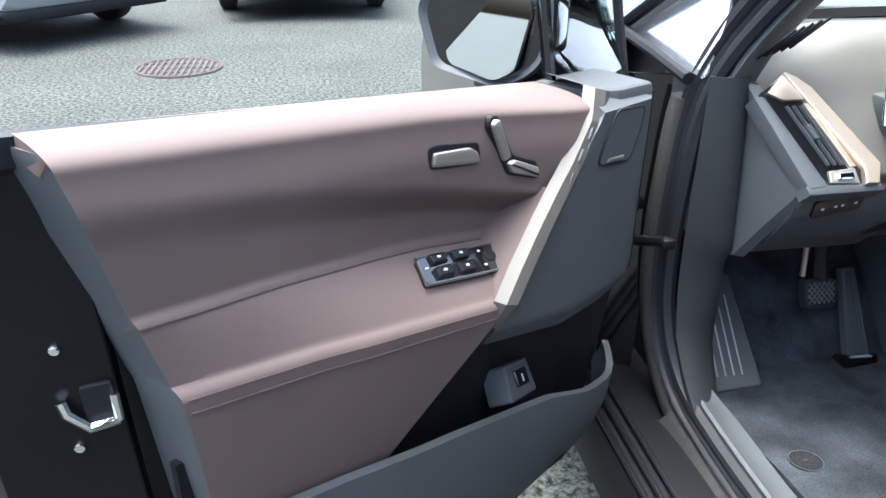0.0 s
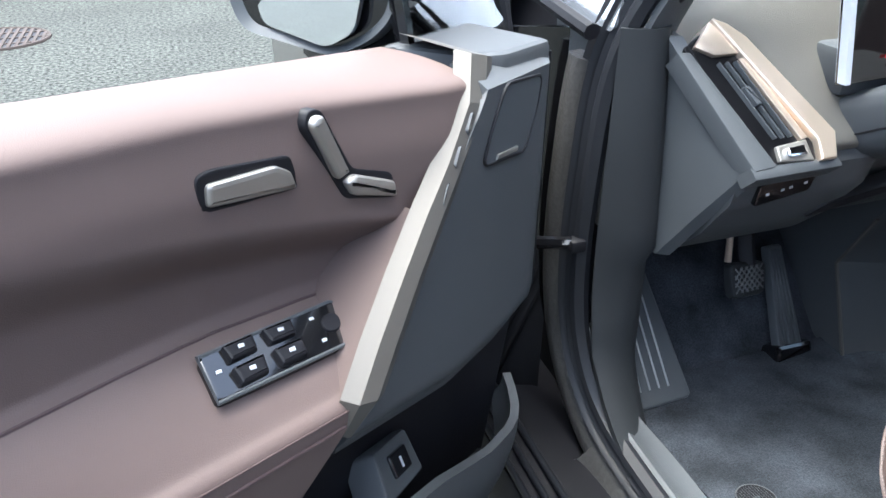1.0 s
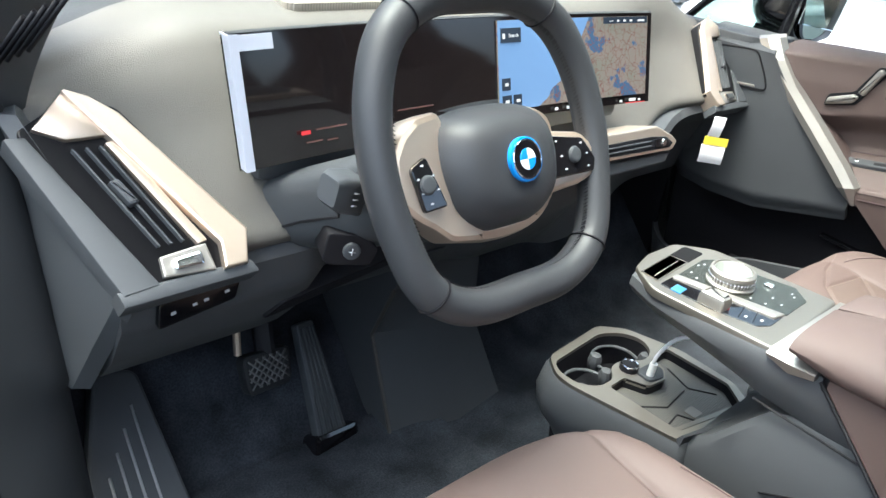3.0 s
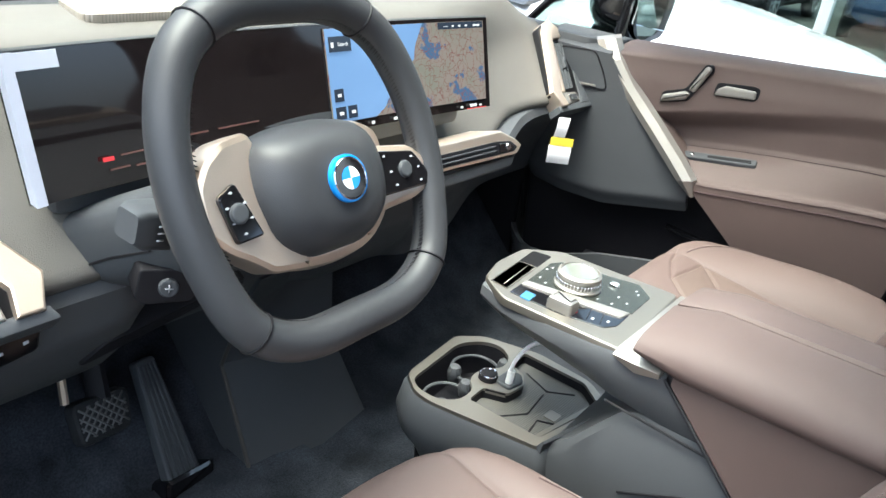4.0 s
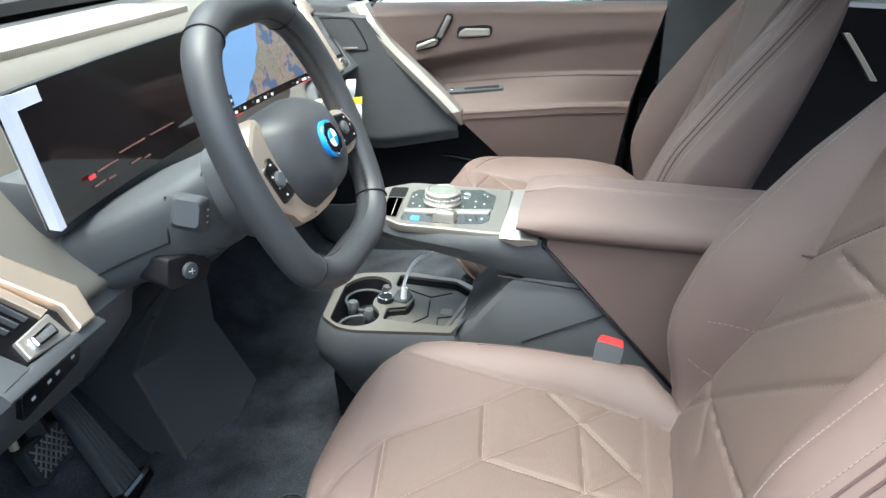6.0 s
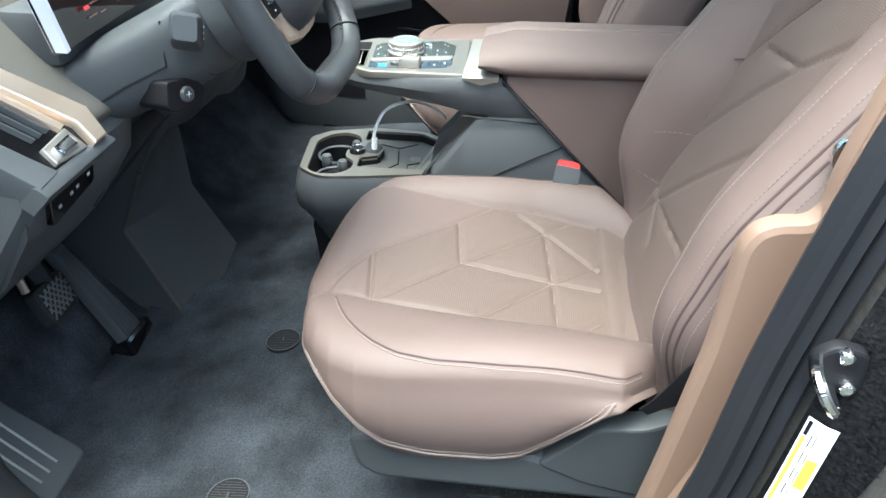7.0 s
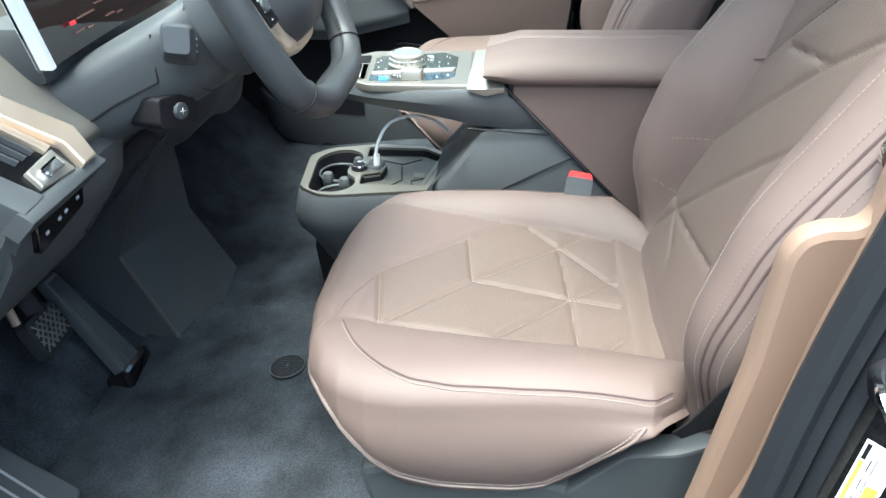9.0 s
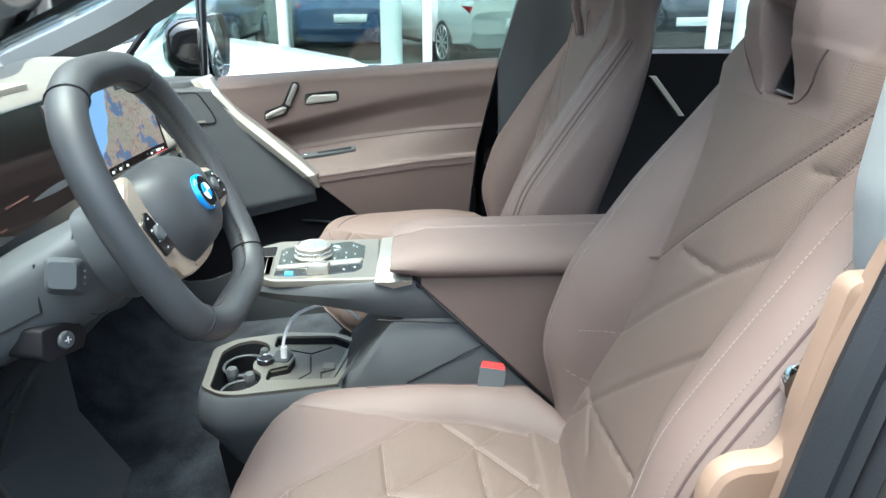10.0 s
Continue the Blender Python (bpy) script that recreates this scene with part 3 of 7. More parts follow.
def door_point(a, v):
    """The leather panel's depth and height, v from the belt (0) down to the foot (1)."""
    zb, zr, dep, zs, zo, k, nu = door_lines(a)
    if v < 0.10:
        t = v / 0.10
        return -0.060 + (nu + 0.060) * math.sin(t * math.pi / 2), zb - 0.022 * (1 - math.cos(t * math.pi / 2))
    wall = lambda z: nu + 0.006 * smooth(zb - 0.02, zb - 0.07, z) - (dep + 0.006) * smooth(zr + 0.016, zr - 0.030, z)
    if v < 0.55:
        t = (v - 0.10) / 0.45
        z = zb - 0.022 + (zs - zb + 0.022) * t
        return wall(z) + 0.006 * smooth(0.93, 1.0, t), z
    n0 = wall(zs) + 0.006
    if v < 0.72:
        t = (v - 0.55) / 0.17
        return n0 + (k - 0.012 - n0) * t, zs + (zo + 0.014 - zs) * (0.85 * t + 0.15 * t * t) + 0.004 * math.sin(math.pi * t)
    if v < 0.78:
        t = (v - 0.72) / 0.06
        return k - 0.012 + 0.012 * math.sin(t * math.pi / 2), zo + 0.014 * math.cos(t * math.pi / 2)
    t = (v - 0.78) / 0.22
    return k + (-0.012 - k) * t ** 1.3, zo + (0.44 - zo) * t


def build_door(name, M, driver, label):
    door = thing(name, label, "car door")
    P = lambda a, n, z: V((a, n, z))

    def add(nm, bm, material, parent=door, lab="", sharp=38):
        return part(nm, bm, material, parent, lab, m=M, sharp=sharp)

    def panel_at(u, v):
        a = 0.5
        for _ in range(6):
            n, z = door_point(a, v)
            zb, zr, dep, zs = door_lines(a)[:4]
            a0, a1 = strip_a(z) - 0.004 - 0.10 * smooth(zr + 0.03, zr, z) * smooth(zs - 0.03, zs, z), interp(z, [0.4, 0.85, 1.08], [0.90, 0.945, 1.0])
            a = a0 + (a1 - a0) * u
        return (a, n, z)

    bm = bmesh.new()
    sheet(bm, panel_at, 60, 120, 0.02)
    add("door_panel", bm, LEATHER, lab="brown leather door panel with an armrest")

    # seams
    def seam(j, lo, hi, r, material, nm, off=0.0):
        bm = bmesh.new()
        pts = []
        for q in range(41):
            a, n, z = panel_at(lo + (hi - lo) * q / 40, j)
            pts.append((a, n + off, z))
        tube(bm, pts, r, 6)
        add(nm, bm, material)
    seam(0.553, 0.0, 1.0, 0.0014, DSTITCH, "seam", 0.0)
    seam(0.785, 0.02, 0.99, 0.0014, DSTITCH, "seam", 0.0008)
    seam(0.765, 0.02, 0.99, 0.0008, DSTITCH, "stitching", 0.0012)

    # front panel ahead of the strip
    A0 = 0.148
    def front_at(u, v):
        z = 1.030 - 0.46 * v
        a = 0.2
        for _ in range(5):
            z = 1.030 + (interp(a, [0.13, 0.17, 0.25, 0.357, 0.567], [0.735, 0.700, 0.690, 0.693, 0.745]) - 1.030) * v
            a = A0 + (min(strip_a(z) - 0.012, 0.545) - A0) * u
        n = 0.060 - 0.012 * smooth(0.030, 0.0, a - A0) - 0.045 * smooth(0.955, 1.0, 1 - v)
        n -= 0.016 * smooth(0.90, 1.0, v)
        return (a, n, z)
    bm = bmesh.new()
    sheet(bm, front_at, 24, 40, 0.012)
    add("front_panel", bm, GREY, lab="dark grey grained plastic door panel")
    bm = bmesh.new()
    prism(bm, [(A0 - 0.030, -0.07), (0.30, -0.07), (0.285, 0.020), (0.25, 0.046), (A0 + 0.002, 0.050)], 0.99, 1.034, lambda a, n, z: (a, n, z), 0.008, 0.008)
    add("panel_top", bm, GREY)
    bm = bmesh.new()
    sheet(bm, lambda u, v: (A0 + 0.001 - 0.05 * u, 0.046 - 0.13 * u, 1.02 - (0.30 + 0.20 * u) * v), 6, 10, 0.006)
    add("front_edge", bm, BLACK, lab="black front edge of the door")
    # metal strip
    path = [(0.272, -0.035, 1.040), (0.285, 0.035, 1.036), (0.318, 0.052, 1.000), (0.365, 0.056, 0.955), (0.404, 0.060, 0.922), (0.450, 0.066, 0.885), (0.500, 0.074, 0.845), (0.538, 0.080, 0.812), (0.556, 0.066, 0.780)]
    wid = [0.026, 0.026, 0.024, 0.019, 0.022, 0.022, 0.022, 0.020, 0.004]
    if not driver:
        path[0] = (0.276, 0.020, 1.040)
    secs = []
    for (a, n, z), w in zip(path, wid):
        secs.append([(a - w, n - 0.014, z - 0.3 * w), (a - w * 0.8, n + 0.002, z - 0.2 * w), (a - w * 0.1, n + 0.006, z), (a + w * 0.75, n + 0.001, z + 0.2 * w), (a + w, n - 0.014, z + 0.3 * w)])
    bm = bmesh.new()
    loft(bm, [[V(p) for p in s] for s in secs])
    bm2 = bmesh.new()
    sheet(bm2, lambda u, v: [V((a + 0.012 - 0.008 * u, (n - 0.004) * (1 - u) - 0.020 * u, z)) for a, n, z in [tuple(spline(path[4:8], 25)[int(round(v * 24))])]][0], 4, 24, -0.004)
    add("recess_wall", bm2, LEATHER, lab="brown leather wall behind the strip")
    # same strip on both doors; driver's metal darkened against the sky's glare
    strip = add("pull_handle", bm, PULL if driver else SILVER, lab="faceted satin metal strip", sharp=12)
    for z0, z1 in ((0.995, 0.974), (0.970, 0.949), (0.943, 0.922)) if driver else ():
        bm = bmesh.new()
        c = (z0 + z1) / 2
        a = strip_a(c) - 0.012
        f = frame_of((a, interp(c, [0.92, 0.955, 1.0], [0.0640, 0.0600, 0.0560]), c), (0.62, 0.1, -0.75), (0.75, 0.21, 0.62))
        prism(bm, [(-0.010, -0.007), (0.010, -0.007), (0.010, 0.007), (-0.010, 0.007)], 0.004, 0.0012, f, 0.0006, 0.003)
        tube(bm, [f(p.x, p.y, 0.0008) for p in round_poly([(-0.0105, -0.0075, 0), (0.0105, -0.0075, 0), (0.0105, 0.0075, 0), (-0.0105, 0.0075, 0)], 0.003)], 0.0005, 5, closed=True)
        add("lock_button", bm, GREY, strip)
    # speaker grille
    fs = frame_of((0.25, 0.0600, 0.97), (-1, 0, 0), (0, 0, 1))
    pts = [(-0.030, 0.042), (0.054, 0.036), (0.046, 0.002), (0.022, -0.040), (-0.072, -0.030), (-0.058, 0.0)]
    bm = bmesh.new()
    prism(bm, pts, -0.015, 0.0018, fs, 0.0015, 0.012)
    grille = add("speaker_grille", bm, DGREY, lab="dark grey perforated speaker grille")
    bm = bmesh.new()
    ring = [fs(p[0], p[1], 0.0012) for p in round_poly([(*p, 0) for p in pts], 0.012)]
    tube(bm, ring, 0.0018, 6, closed=True)
    add("grille_rim", bm, BLACK, grille)
    bm = bmesh.new()
    prism(bm, [(-0.046, -0.030), (0.000, -0.033), (0.001, -0.028), (-0.044, -0.025)], 0.0, 0.0036, fs, 0.0008)
    add("badge", bm, SILVER, grille, "small silver badge bar")
    # seat memory plate and seat adjuster
    fm = lambda a, z, d: (a, door_lines(a)[6] + 0.004 + 0.5 * d, z)
    fk = lambda a, z, d: (a * 0.72 + 0.151, door_lines(a * 0.72 + 0.151)[6] + 0.004 + 0.5 * d, z)
    bm = bmesh.new()
    prism(bm, [(0.522, 0.972), (0.610, 0.980), (0.608, 1.006), (0.594, 1.008), (0.528, 1.001)], -0.012, 0.004, fm, 0.002, 0.006)
    mem = add("memory_switch", bm, BLACK, lab="seat memory switch in a dark frame")
    bm = bmesh.new()
    prism(bm, [(0.528, 0.976), (0.604, 0.984), (0.602, 1.000), (0.545, 0.998), (0.532, 0.990)], 0.002, 0.013, fm, 0.004, 0.004)
    add("memory_key", bm, SILVER, mem, "satin silver key")
    bm = bmesh.new()
    prism(bm, [(0.384, 0.938), (0.458, 0.952), (0.506, 1.018), (0.500, 1.030), (0.482, 1.030), (0.446, 0.976), (0.388, 0.962)], -0.012, 0.007, fk, 0.002, 0.008)
    adj = add("seat_switch", bm, BLACK, lab="seat shaped adjuster in a dark frame")
    bm = bmesh.new()
    prism(bm, [(0.390, 0.942), (0.452, 0.955), (0.462, 0.968), (0.448, 0.972), (0.392, 0.956)], 0.006, 0.020, fk, 0.005, 0.004)
    add("cushion_key", bm, SILVER, adj, "silver lower key")
    bm = bmesh.new()
    prism(bm, [(0.456, 0.976), (0.472, 0.972), (0.502, 1.020), (0.496, 1.026), (0.486, 1.026)], 0.006, 0.020, fk, 0.005, 0.004)
    add("backrest_key", bm, SILVER, adj, "silver upright key")
    # window switches on the armrest, or the pull recess on the far door
    def fa(u, v, d):
        a = 0.562 + u * 1.06 + v * 0.25
        n, z = door_point(a, 0.55 + 0.17 * (0.44 + v / 0.098))
        d = d + 0.0035
        return V((a - 0.10 * d, n + 0.40 * d, z + 0.90 * d))

    if driver:
        bm = bmesh.new()
        prism(bm, [(0.072, -0.020), (0.072, 0.022), (-0.045, 0.026), (-0.066, 0.014), (-0.074, -0.002), (-0.055, -0.020)], -0.01, 0.004, fa, 0.002, 0.006)
        sw = add("switch_panel", bm, GLOSSBLACK, lab="black panel of window and mirror switches")
        bm = bmesh.new()
        tube(bm, [fa(*p, 0.0035) for p in ((0.072, -0.020), (0.072, 0.022), (-0.045, 0.026), (-0.066, 0.014), (-0.074, -0.002), (-0.055, -0.020))], 0.0018, 6, closed=True)
        add("panel_rim", bm, GREY, sw)
        for i in range(4):
            bm = bmesh.new()
            u, v = (0.040 if i < 2 else 0.004), (-0.009 if i % 2 else 0.012)
            prism(bm, [(u - 0.014, v - 0.008), (u + 0.014, v - 0.008), (u + 0.012, v + 0.008), (u - 0.012, v + 0.008)], 0.0, 0.010, fa, 0.003, 0.002)
            key = add("window_switch", bm, BLACK, sw)
            bm = bmesh.new()
            prism(bm, [(u - 0.0028, v - 0.0015), (u + 0.0024, v - 0.002), (u + 0.0028, v + 0.0015), (u - 0.0024, v + 0.002)], 0.009, 0.0106, fa, 0.0003)
            add("icon", bm, ICON, key, "small pale symbol")
        for u, v in ((0.062, 0.0), (-0.030, 0.014), (-0.030, -0.010), (-0.060, 0.0)):
            bm = bmesh.new()
            prism(bm, [(u - 0.0025, v - 0.0013), (u + 0.0022, v - 0.0018), (u + 0.0025, v + 0.0013), (u - 0.0022, v + 0.0018)], 0.003, 0.0046, fa, 0.0003)
            add("icon", bm, ICON, sw, "small pale symbol")
        bm = bmesh.new()
        disc(bm, (-0.045, 0.002), 0.0095, 0.0, 0.0050, fa, 0.001)
        add("mirror_knob", bm, BLACK, sw, "round mirror adjuster")
    else:
        bm = bmesh.new()
        prism(bm, [(0.080, -0.010), (0.078, 0.008), (-0.055, 0.012), (-0.060, -0.004), (-0.052, -0.008)], -0.01, 0.003, fa, 0.002, 0.004)
        sw = add("armrest_pull", bm, DGREY, lab="dark grip recess in the armrest")
        bm = bmesh.new()
        prism(bm, [(0.070, -0.004), (0.070, 0.004), (-0.010, 0.005), (-0.010, -0.003)], 0.0, 0.0045, fa, 0.001, 0.002)
        add("grip_slot", bm, BLACK, sw)
        bm = bmesh.new()
        disc(bm, (-0.038, 0.002), 0.004, 0.0, 0.006, fa, 0.001, 12)
        add("window_key", bm, CHROME, sw)
    # lower storage: dark back wall, pocket wall with a scooped rim, button box
    bm = bmesh.new()
    sheet(bm, lambda u, v: (A0 + 0.01 + 0.79 * u, -0.020 + 0.05 * smooth(0.12, 0.0, u) * v, 0.40 + 0.36 * v), 30, 6, 0.01)
    add("lower_panel", bm, BLACK, lab="black lower door panel")

    def pocket(u, v):
        a = 0.125 + 0.805 * u
        top = interp(a, [0.125, 0.150, 0.20, 0.26, 0.30, 0.389, 0.62, 0.777, 0.95], [0.552, 0.540, 0.525, 0.530, 0.545, 0.582, 0.642, 0.668, 0.69])
        bot = interp(a, [0.12, 0.15, 0.20, 0.27, 0.6, 0.95], [0.520, 0.450, 0.413, 0.400, 0.395, 0.41])
        n = 0.072 * math.sin(min(1.0, max(0.0, (a - 0.10) / 0.10)) * math.pi / 2) - 0.02 * (1 - v) ** 2 - 0.03 * smooth(0.6, 0.95, a)
        return (a, n - 0.01, bot + (top - bot) * v)
    bm = bmesh.new()
    sheet(bm, pocket, 40, 12, -0.012)
    pk = add("door_pocket", bm, GREY, lab="dark grey door pocket with a scooped rim")
    bm = bmesh.new()
    prism(bm, [(0.17, -0.03), (0.9, -0.03), (0.9, 0.02), (0.3, 0.045), (0.17, 0.02)], 0.40, 0.43, lambda a, n, z: (a, n, z), 0.004)
    add("pocket_floor", bm, BLACK, pk)
    if not driver:
        add_mirror(add, M, door)
    if driver:
        bm = bmesh.new()
        fb = frame_of((0.415, 0.020, 0.612), (1, 0.15, 0.30), (-0.2, -0.55, 0.80))
        prism(bm, [(-0.045, -0.028), (0.050, -0.030), (0.040, 0.026), (-0.040, 0.026)], 0.04, 0.0, fb, 0.004, 0.006)
        bx = add("button_box", bm, GREY, lab="raised grey box with a tailgate button")
        bm = bmesh.new()
        prism(bm, [(-0.020, -0.012), (0.020, -0.012), (0.020, 0.014), (-0.020, 0.014)], 0.004, -0.004, fb, 0.002, 0.003)
        bt = add("tailgate_button", bm, GLOSSBLACK, bx)
        bm = bmesh.new()
        prism(bm, [(-0.002, -0.006), (0.002, -0.006), (0.002, 0.006), (-0.002, 0.006)], 0.0, -0.0048, fb, 0.0004)
        add("icon", bm, ICON, bt)
    else:
        bm = bmesh.new()
        loft(bm, [[V((a, n, z)) for a, n in ((0.33, 0.0), (0.42, 0.0), (0.42, d), (0.34, d))] for z, d in ((0.50, 0.060), (0.548, 0.064), (0.553, 0.058))])
        bevelled(bm, set(), 0.005, 2, 25)
        bx = add("pocket_flap", bm, BLACK, lab="small black flap above the pocket")
        bm = bmesh.new()
        prism(bm, [(0.50, 0.680), (0.60, 0.672), (0.60, 0.664), (0.50, 0.672)], -0.02, 0.000, lambda a, z, d: (a, d + 0.004, z), 0.002)
        add("ambient_strip", bm, GLOSSBLACK, bx)
    # metal shell, end face with its latch and seal
    secs = []
    for a, zt in ((-0.08, 0.94), (0.0, 0.955), (0.30, 0.965), (0.70, 0.990), (0.985, 1.010), (1.06, 1.00), (1.10, 0.99)):
        e = smooth(0.96, 1.10, a)
        nin, nout = -0.078 - 0.045 * e, -0.165
        secs.append([V((a, nin, 0.40)), V((a, nin, zt)), V((a, (nin + nout) / 2, zt + 0.004)), V((a, nout + 0.012, zt)), V((a, nout - 0.012, 0.80)), V((a, nout, 0.50)), V((a, nout + 0.03, 0.34)), V((a, nin - 0.04, 0.34))])
    bm = bmesh.new()
    loft(bm, secs)
    add("door_shell", bm, PAINT, lab="dark grey painted door shell")
    bm = bmesh.new()
    fe = frame_of((1.028, -0.085, 0.80), (0.83, -0.56, 0), (0, 0, 1))
    prism(bm, [(-0.085, -0.36), (0.030, -0.36), (0.045, 0.10), (0.030, 0.24), (-0.065, 0.25)], 0.02, -0.0015, fe, 0.002, 0.02)
    face = add("end_face", bm, DEEPBLACK, lab="glossy black door end")
    bm = bmesh.new()
    fl = lambda u, v, d: fe(u * 0.7 - 0.056, v * 0.7 + 0.03, d)
    prism(bm, [(-0.020, -0.03), (0.020, -0.035), (0.022, 0.03), (-0.018, 0.035)], 0.0, -0.006, fl, 0.002, 0.006)
    latch = add("latch", bm, BLACK, face, "black door latch")
    bm = bmesh.new()
    tube(bm, [fl(*p) for p in ((-0.018, -0.022, -0.007), (0.016, -0.028, -0.010), (0.040, -0.006, -0.008), (0.044, 0.012, -0.006))], 0.005, 8)
    tube(bm, [fl(*p) for p in ((-0.018, -0.022, -0.007), (-0.018, 0.018, -0.007))], 0.004, 8)
    add("latch_claw", bm, CHROME, latch, "bright metal latch claw")
    for q in (0.050, -0.055):
        bm = bmesh.new()
        disc(bm, (-0.03, q + 0.04), 0.005, 0.0, -0.006, fe, 0.002, 12)
        add("screw", bm, CHROME, face)
    bm = bmesh.new()
    tube(bm, spline([(1.085, -0.135, 1.03), (1.105, -0.15, 0.92), (1.10, -0.15, 0.75), (1.09, -0.145, 0.5), (1.07, -0.14, 0.36)], 20), 0.012, 8)
    add("edge_seal", bm, RUBBER)
    bm = bmesh.new()
    loft(bm, [[V((a, n, z)) for n, z in ((-0.050, zt - 0.02), (-0.048, zt + 0.004), (-0.056, zt + 0.007), (-0.068, zt + 0.002), (-0.084, zt - 0.016), (-0.150, zt - 0.048), (-0.172, zt - 0.060), (-0.170, zt - 0.09))] for a, zt in ((0.24, 1.022), (0.6, 1.046), (1.0, 1.075), (1.05, 1.078))])
    add("window_seal", bm, RUBBER, lab="black window slot seal")
    bm = bmesh.new()

    def band(u, v):
        a, n, z = panel_at(1.0, 0.06 + 0.94 * v)
        return (a + 0.010 * u, n - 0.002 - (0.050 + 0.5 * max(0.0, n)) * u, z)
    sheet(bm, band, 6, 60, 0.004)
    add("panel_edge", bm, GREY, lab="grey plastic edge of the panel")
    # quarter light, its posts, and the wing mirror
    q = -0.060
    bm = bmesh.new()
    tube(bm, [(0.265, q, 1.02), (0.268, q - 0.03, 1.20), (0.272, q - 0.07, 1.34)], 0.020, 8, flat=0.5)
    add("window_post", bm, GLOSSBLACK, lab="gloss black window post")
    bm = bmesh.new()
    tube(bm, [(0.015, q, 1.005), (0.14, q - 0.03, 1.16), (0.30, q - 0.07, 1.35)] if not driver else [(0.028, q, 1.0), (0.030, q - 0.03, 1.14), (0.15, q - 0.05, 1.25), (0.28, q - 0.08, 1.36)], 0.009, 8)
    add("window_bar", bm, BLACK)
    bm = bmesh.new()
    sheet(bm, lambda u, v: (0.03 + 0.235 * u + (0.0 if driver else 0.11 * v * (1 - u)), q - 0.06 * v, 1.015 + (0.13 + 0.12 * u) * v), 6, 6, 0.003)
    g = add("quarter_light", bm, QGLASS, lab="small fixed window pane")
    g.visible_shadow = False
    if driver:
        add_mirror(add, M, door)
    return door


def add_mirror(add, M, door):
    """The wing mirror: outlines in depth n and height z, its glass facing rearward."""
    A = 0.27
    rnd = lambda pts, r: [(p.x, p.y) for p in round_poly([(*p, 0) for p in pts], r, 4)]
    out = rnd([(-0.318, 1.110), (-0.283, 1.018), (-0.149, 1.004), (-0.095, 1.030), (-0.066, 1.060), (-0.068, 1.150), (-0.100, 1.178), (-0.260, 1.178)], 0.022)
    gl = rnd([(-0.278, 1.108), (-0.252, 1.028), (-0.153, 1.016), (-0.114, 1.037), (-0.092, 1.132), (-0.108, 1.160), (-0.244, 1.160)], 0.014)
    cn, cz = -0.185, 1.090
    ring = lambda pts, s, d: [V((A - d, cn + (p[0] - cn) * s, cz + (p[1] - cz) * s)) for p in pts]
    bm = bmesh.new()
    loft(bm, [ring(out, s, d) for s, d in ((0.99, 0.004), (1.0, 0.012), (1.0, 0.03), (0.96, 0.06), (0.86, 0.09), (0.64, 0.115), (0.3, 0.125))])
    housing = add("wing_mirror", bm, GLOSSBLACK, lab="gloss black angular wing mirror")
    bm = bmesh.new()
    loft(bm, [ring(out, s, d) for s, d in ((1.004, 0.012), (1.004, 0.000), (0.985, -0.004), (0.93, 0.000), (0.80, 0.012))], cap=False)
    add("mirror_rim", bm, DGREY, housing, "dark blue grey mirror rim")
    bm = bmesh.new()
    tilt = lambda rows: [[p + V((0.10 * (p.y - cn) - 0.10 * (p.z - cz), 0, 0)) for p in r] for r in rows]
    loft(bm, tilt([ring(gl, 1.0, d) for d in (0.008, 0.001)]))
    add("mirror_glass", bm, MIRROR, housing, "mirror glass")
    bm = bmesh.new()
    loft(bm, [[V((a, n, z)) for a, z in ((0.22 - w, zl), (0.22 + w, zl), (0.22 + w * 0.8, zl + h), (0.22 - w * 0.8, zl + h))] for n, w, zl, h in ((-0.09, 0.045, 0.992, 0.05), (-0.14, 0.04, 0.988, 0.035), (-0.19, 0.035, 0.988, 0.040), (-0.22, 0.02, 0.995, 0.040))])
    bevelled(bm, set(), 0.006, 2, 25)
    add("mirror_foot", bm, GLOSSBLACK, housing)
    return housing


MARK = mat("pale_marking", (0.75, 0.76, 0.78), 0.6)
MIRROR = mat("mirror", (0.88, 0.92, 0.95), 0.02, metal=1.0, vary=0.01)
QGLASS = glass("tinted_glass", (0.60, 0.70, 0.68), 0.06)
M_DRIVER = Matrix(((-0.766, 0.643, 0, -0.813), (-0.643, -0.766, 0, 0.897), (0.06, 0, 1, -0.0156), (0, 0, 0, 1)))
M_FAR = Matrix(((0, -1, 0, 0.72), (-1, 0, 0, 1.092), (0, 0, 1, -0.033), (0, 0, 0, 1)))
build_door("driver_door", M_DRIVER, True, "open car door lined with brown leather and grey plastic")
build_door("passenger_door", M_FAR, False, "closed car door lined with brown leather and grey plastic")
bm = bmesh.new()
sheet(bm, lambda u, v: (0.775 - 0.13 * v, 0.80 - 0.78 * u - 0.10 * v * (1 - u), 1.03 + 0.40 * v), 8, 6, 0.004)
tagged(part("window_1", bm, glass("side_window_glass", (0.80, 0.84, 0.82), 0.06)), "closed clear side window of the passenger door", "window", kind="structure")
strap = thing("door_check_strap", "black metal door check strap with its bolt", "door hardware")
bm = bmesh.new()
box(bm, (-0.80, 0.835, 0.702), (-0.775, 0.858, 0.722), 0.005)
part("strap_bracket", bm, BLACK, strap)
bm = bmesh.new()
tube(bm, [(-0.79, 0.85, 0.712), (-0.86, 0.90, 0.70), (-0.93, 0.96, 0.685)], 0.009, 8, flat=1.6)
part("strap_arm", bm, GLOSSBLACK, strap)


# ---- dashboard ----
dash = thing("dashboard", "grey leatherette dashboard with bronze trim and air vents", "dashboard")


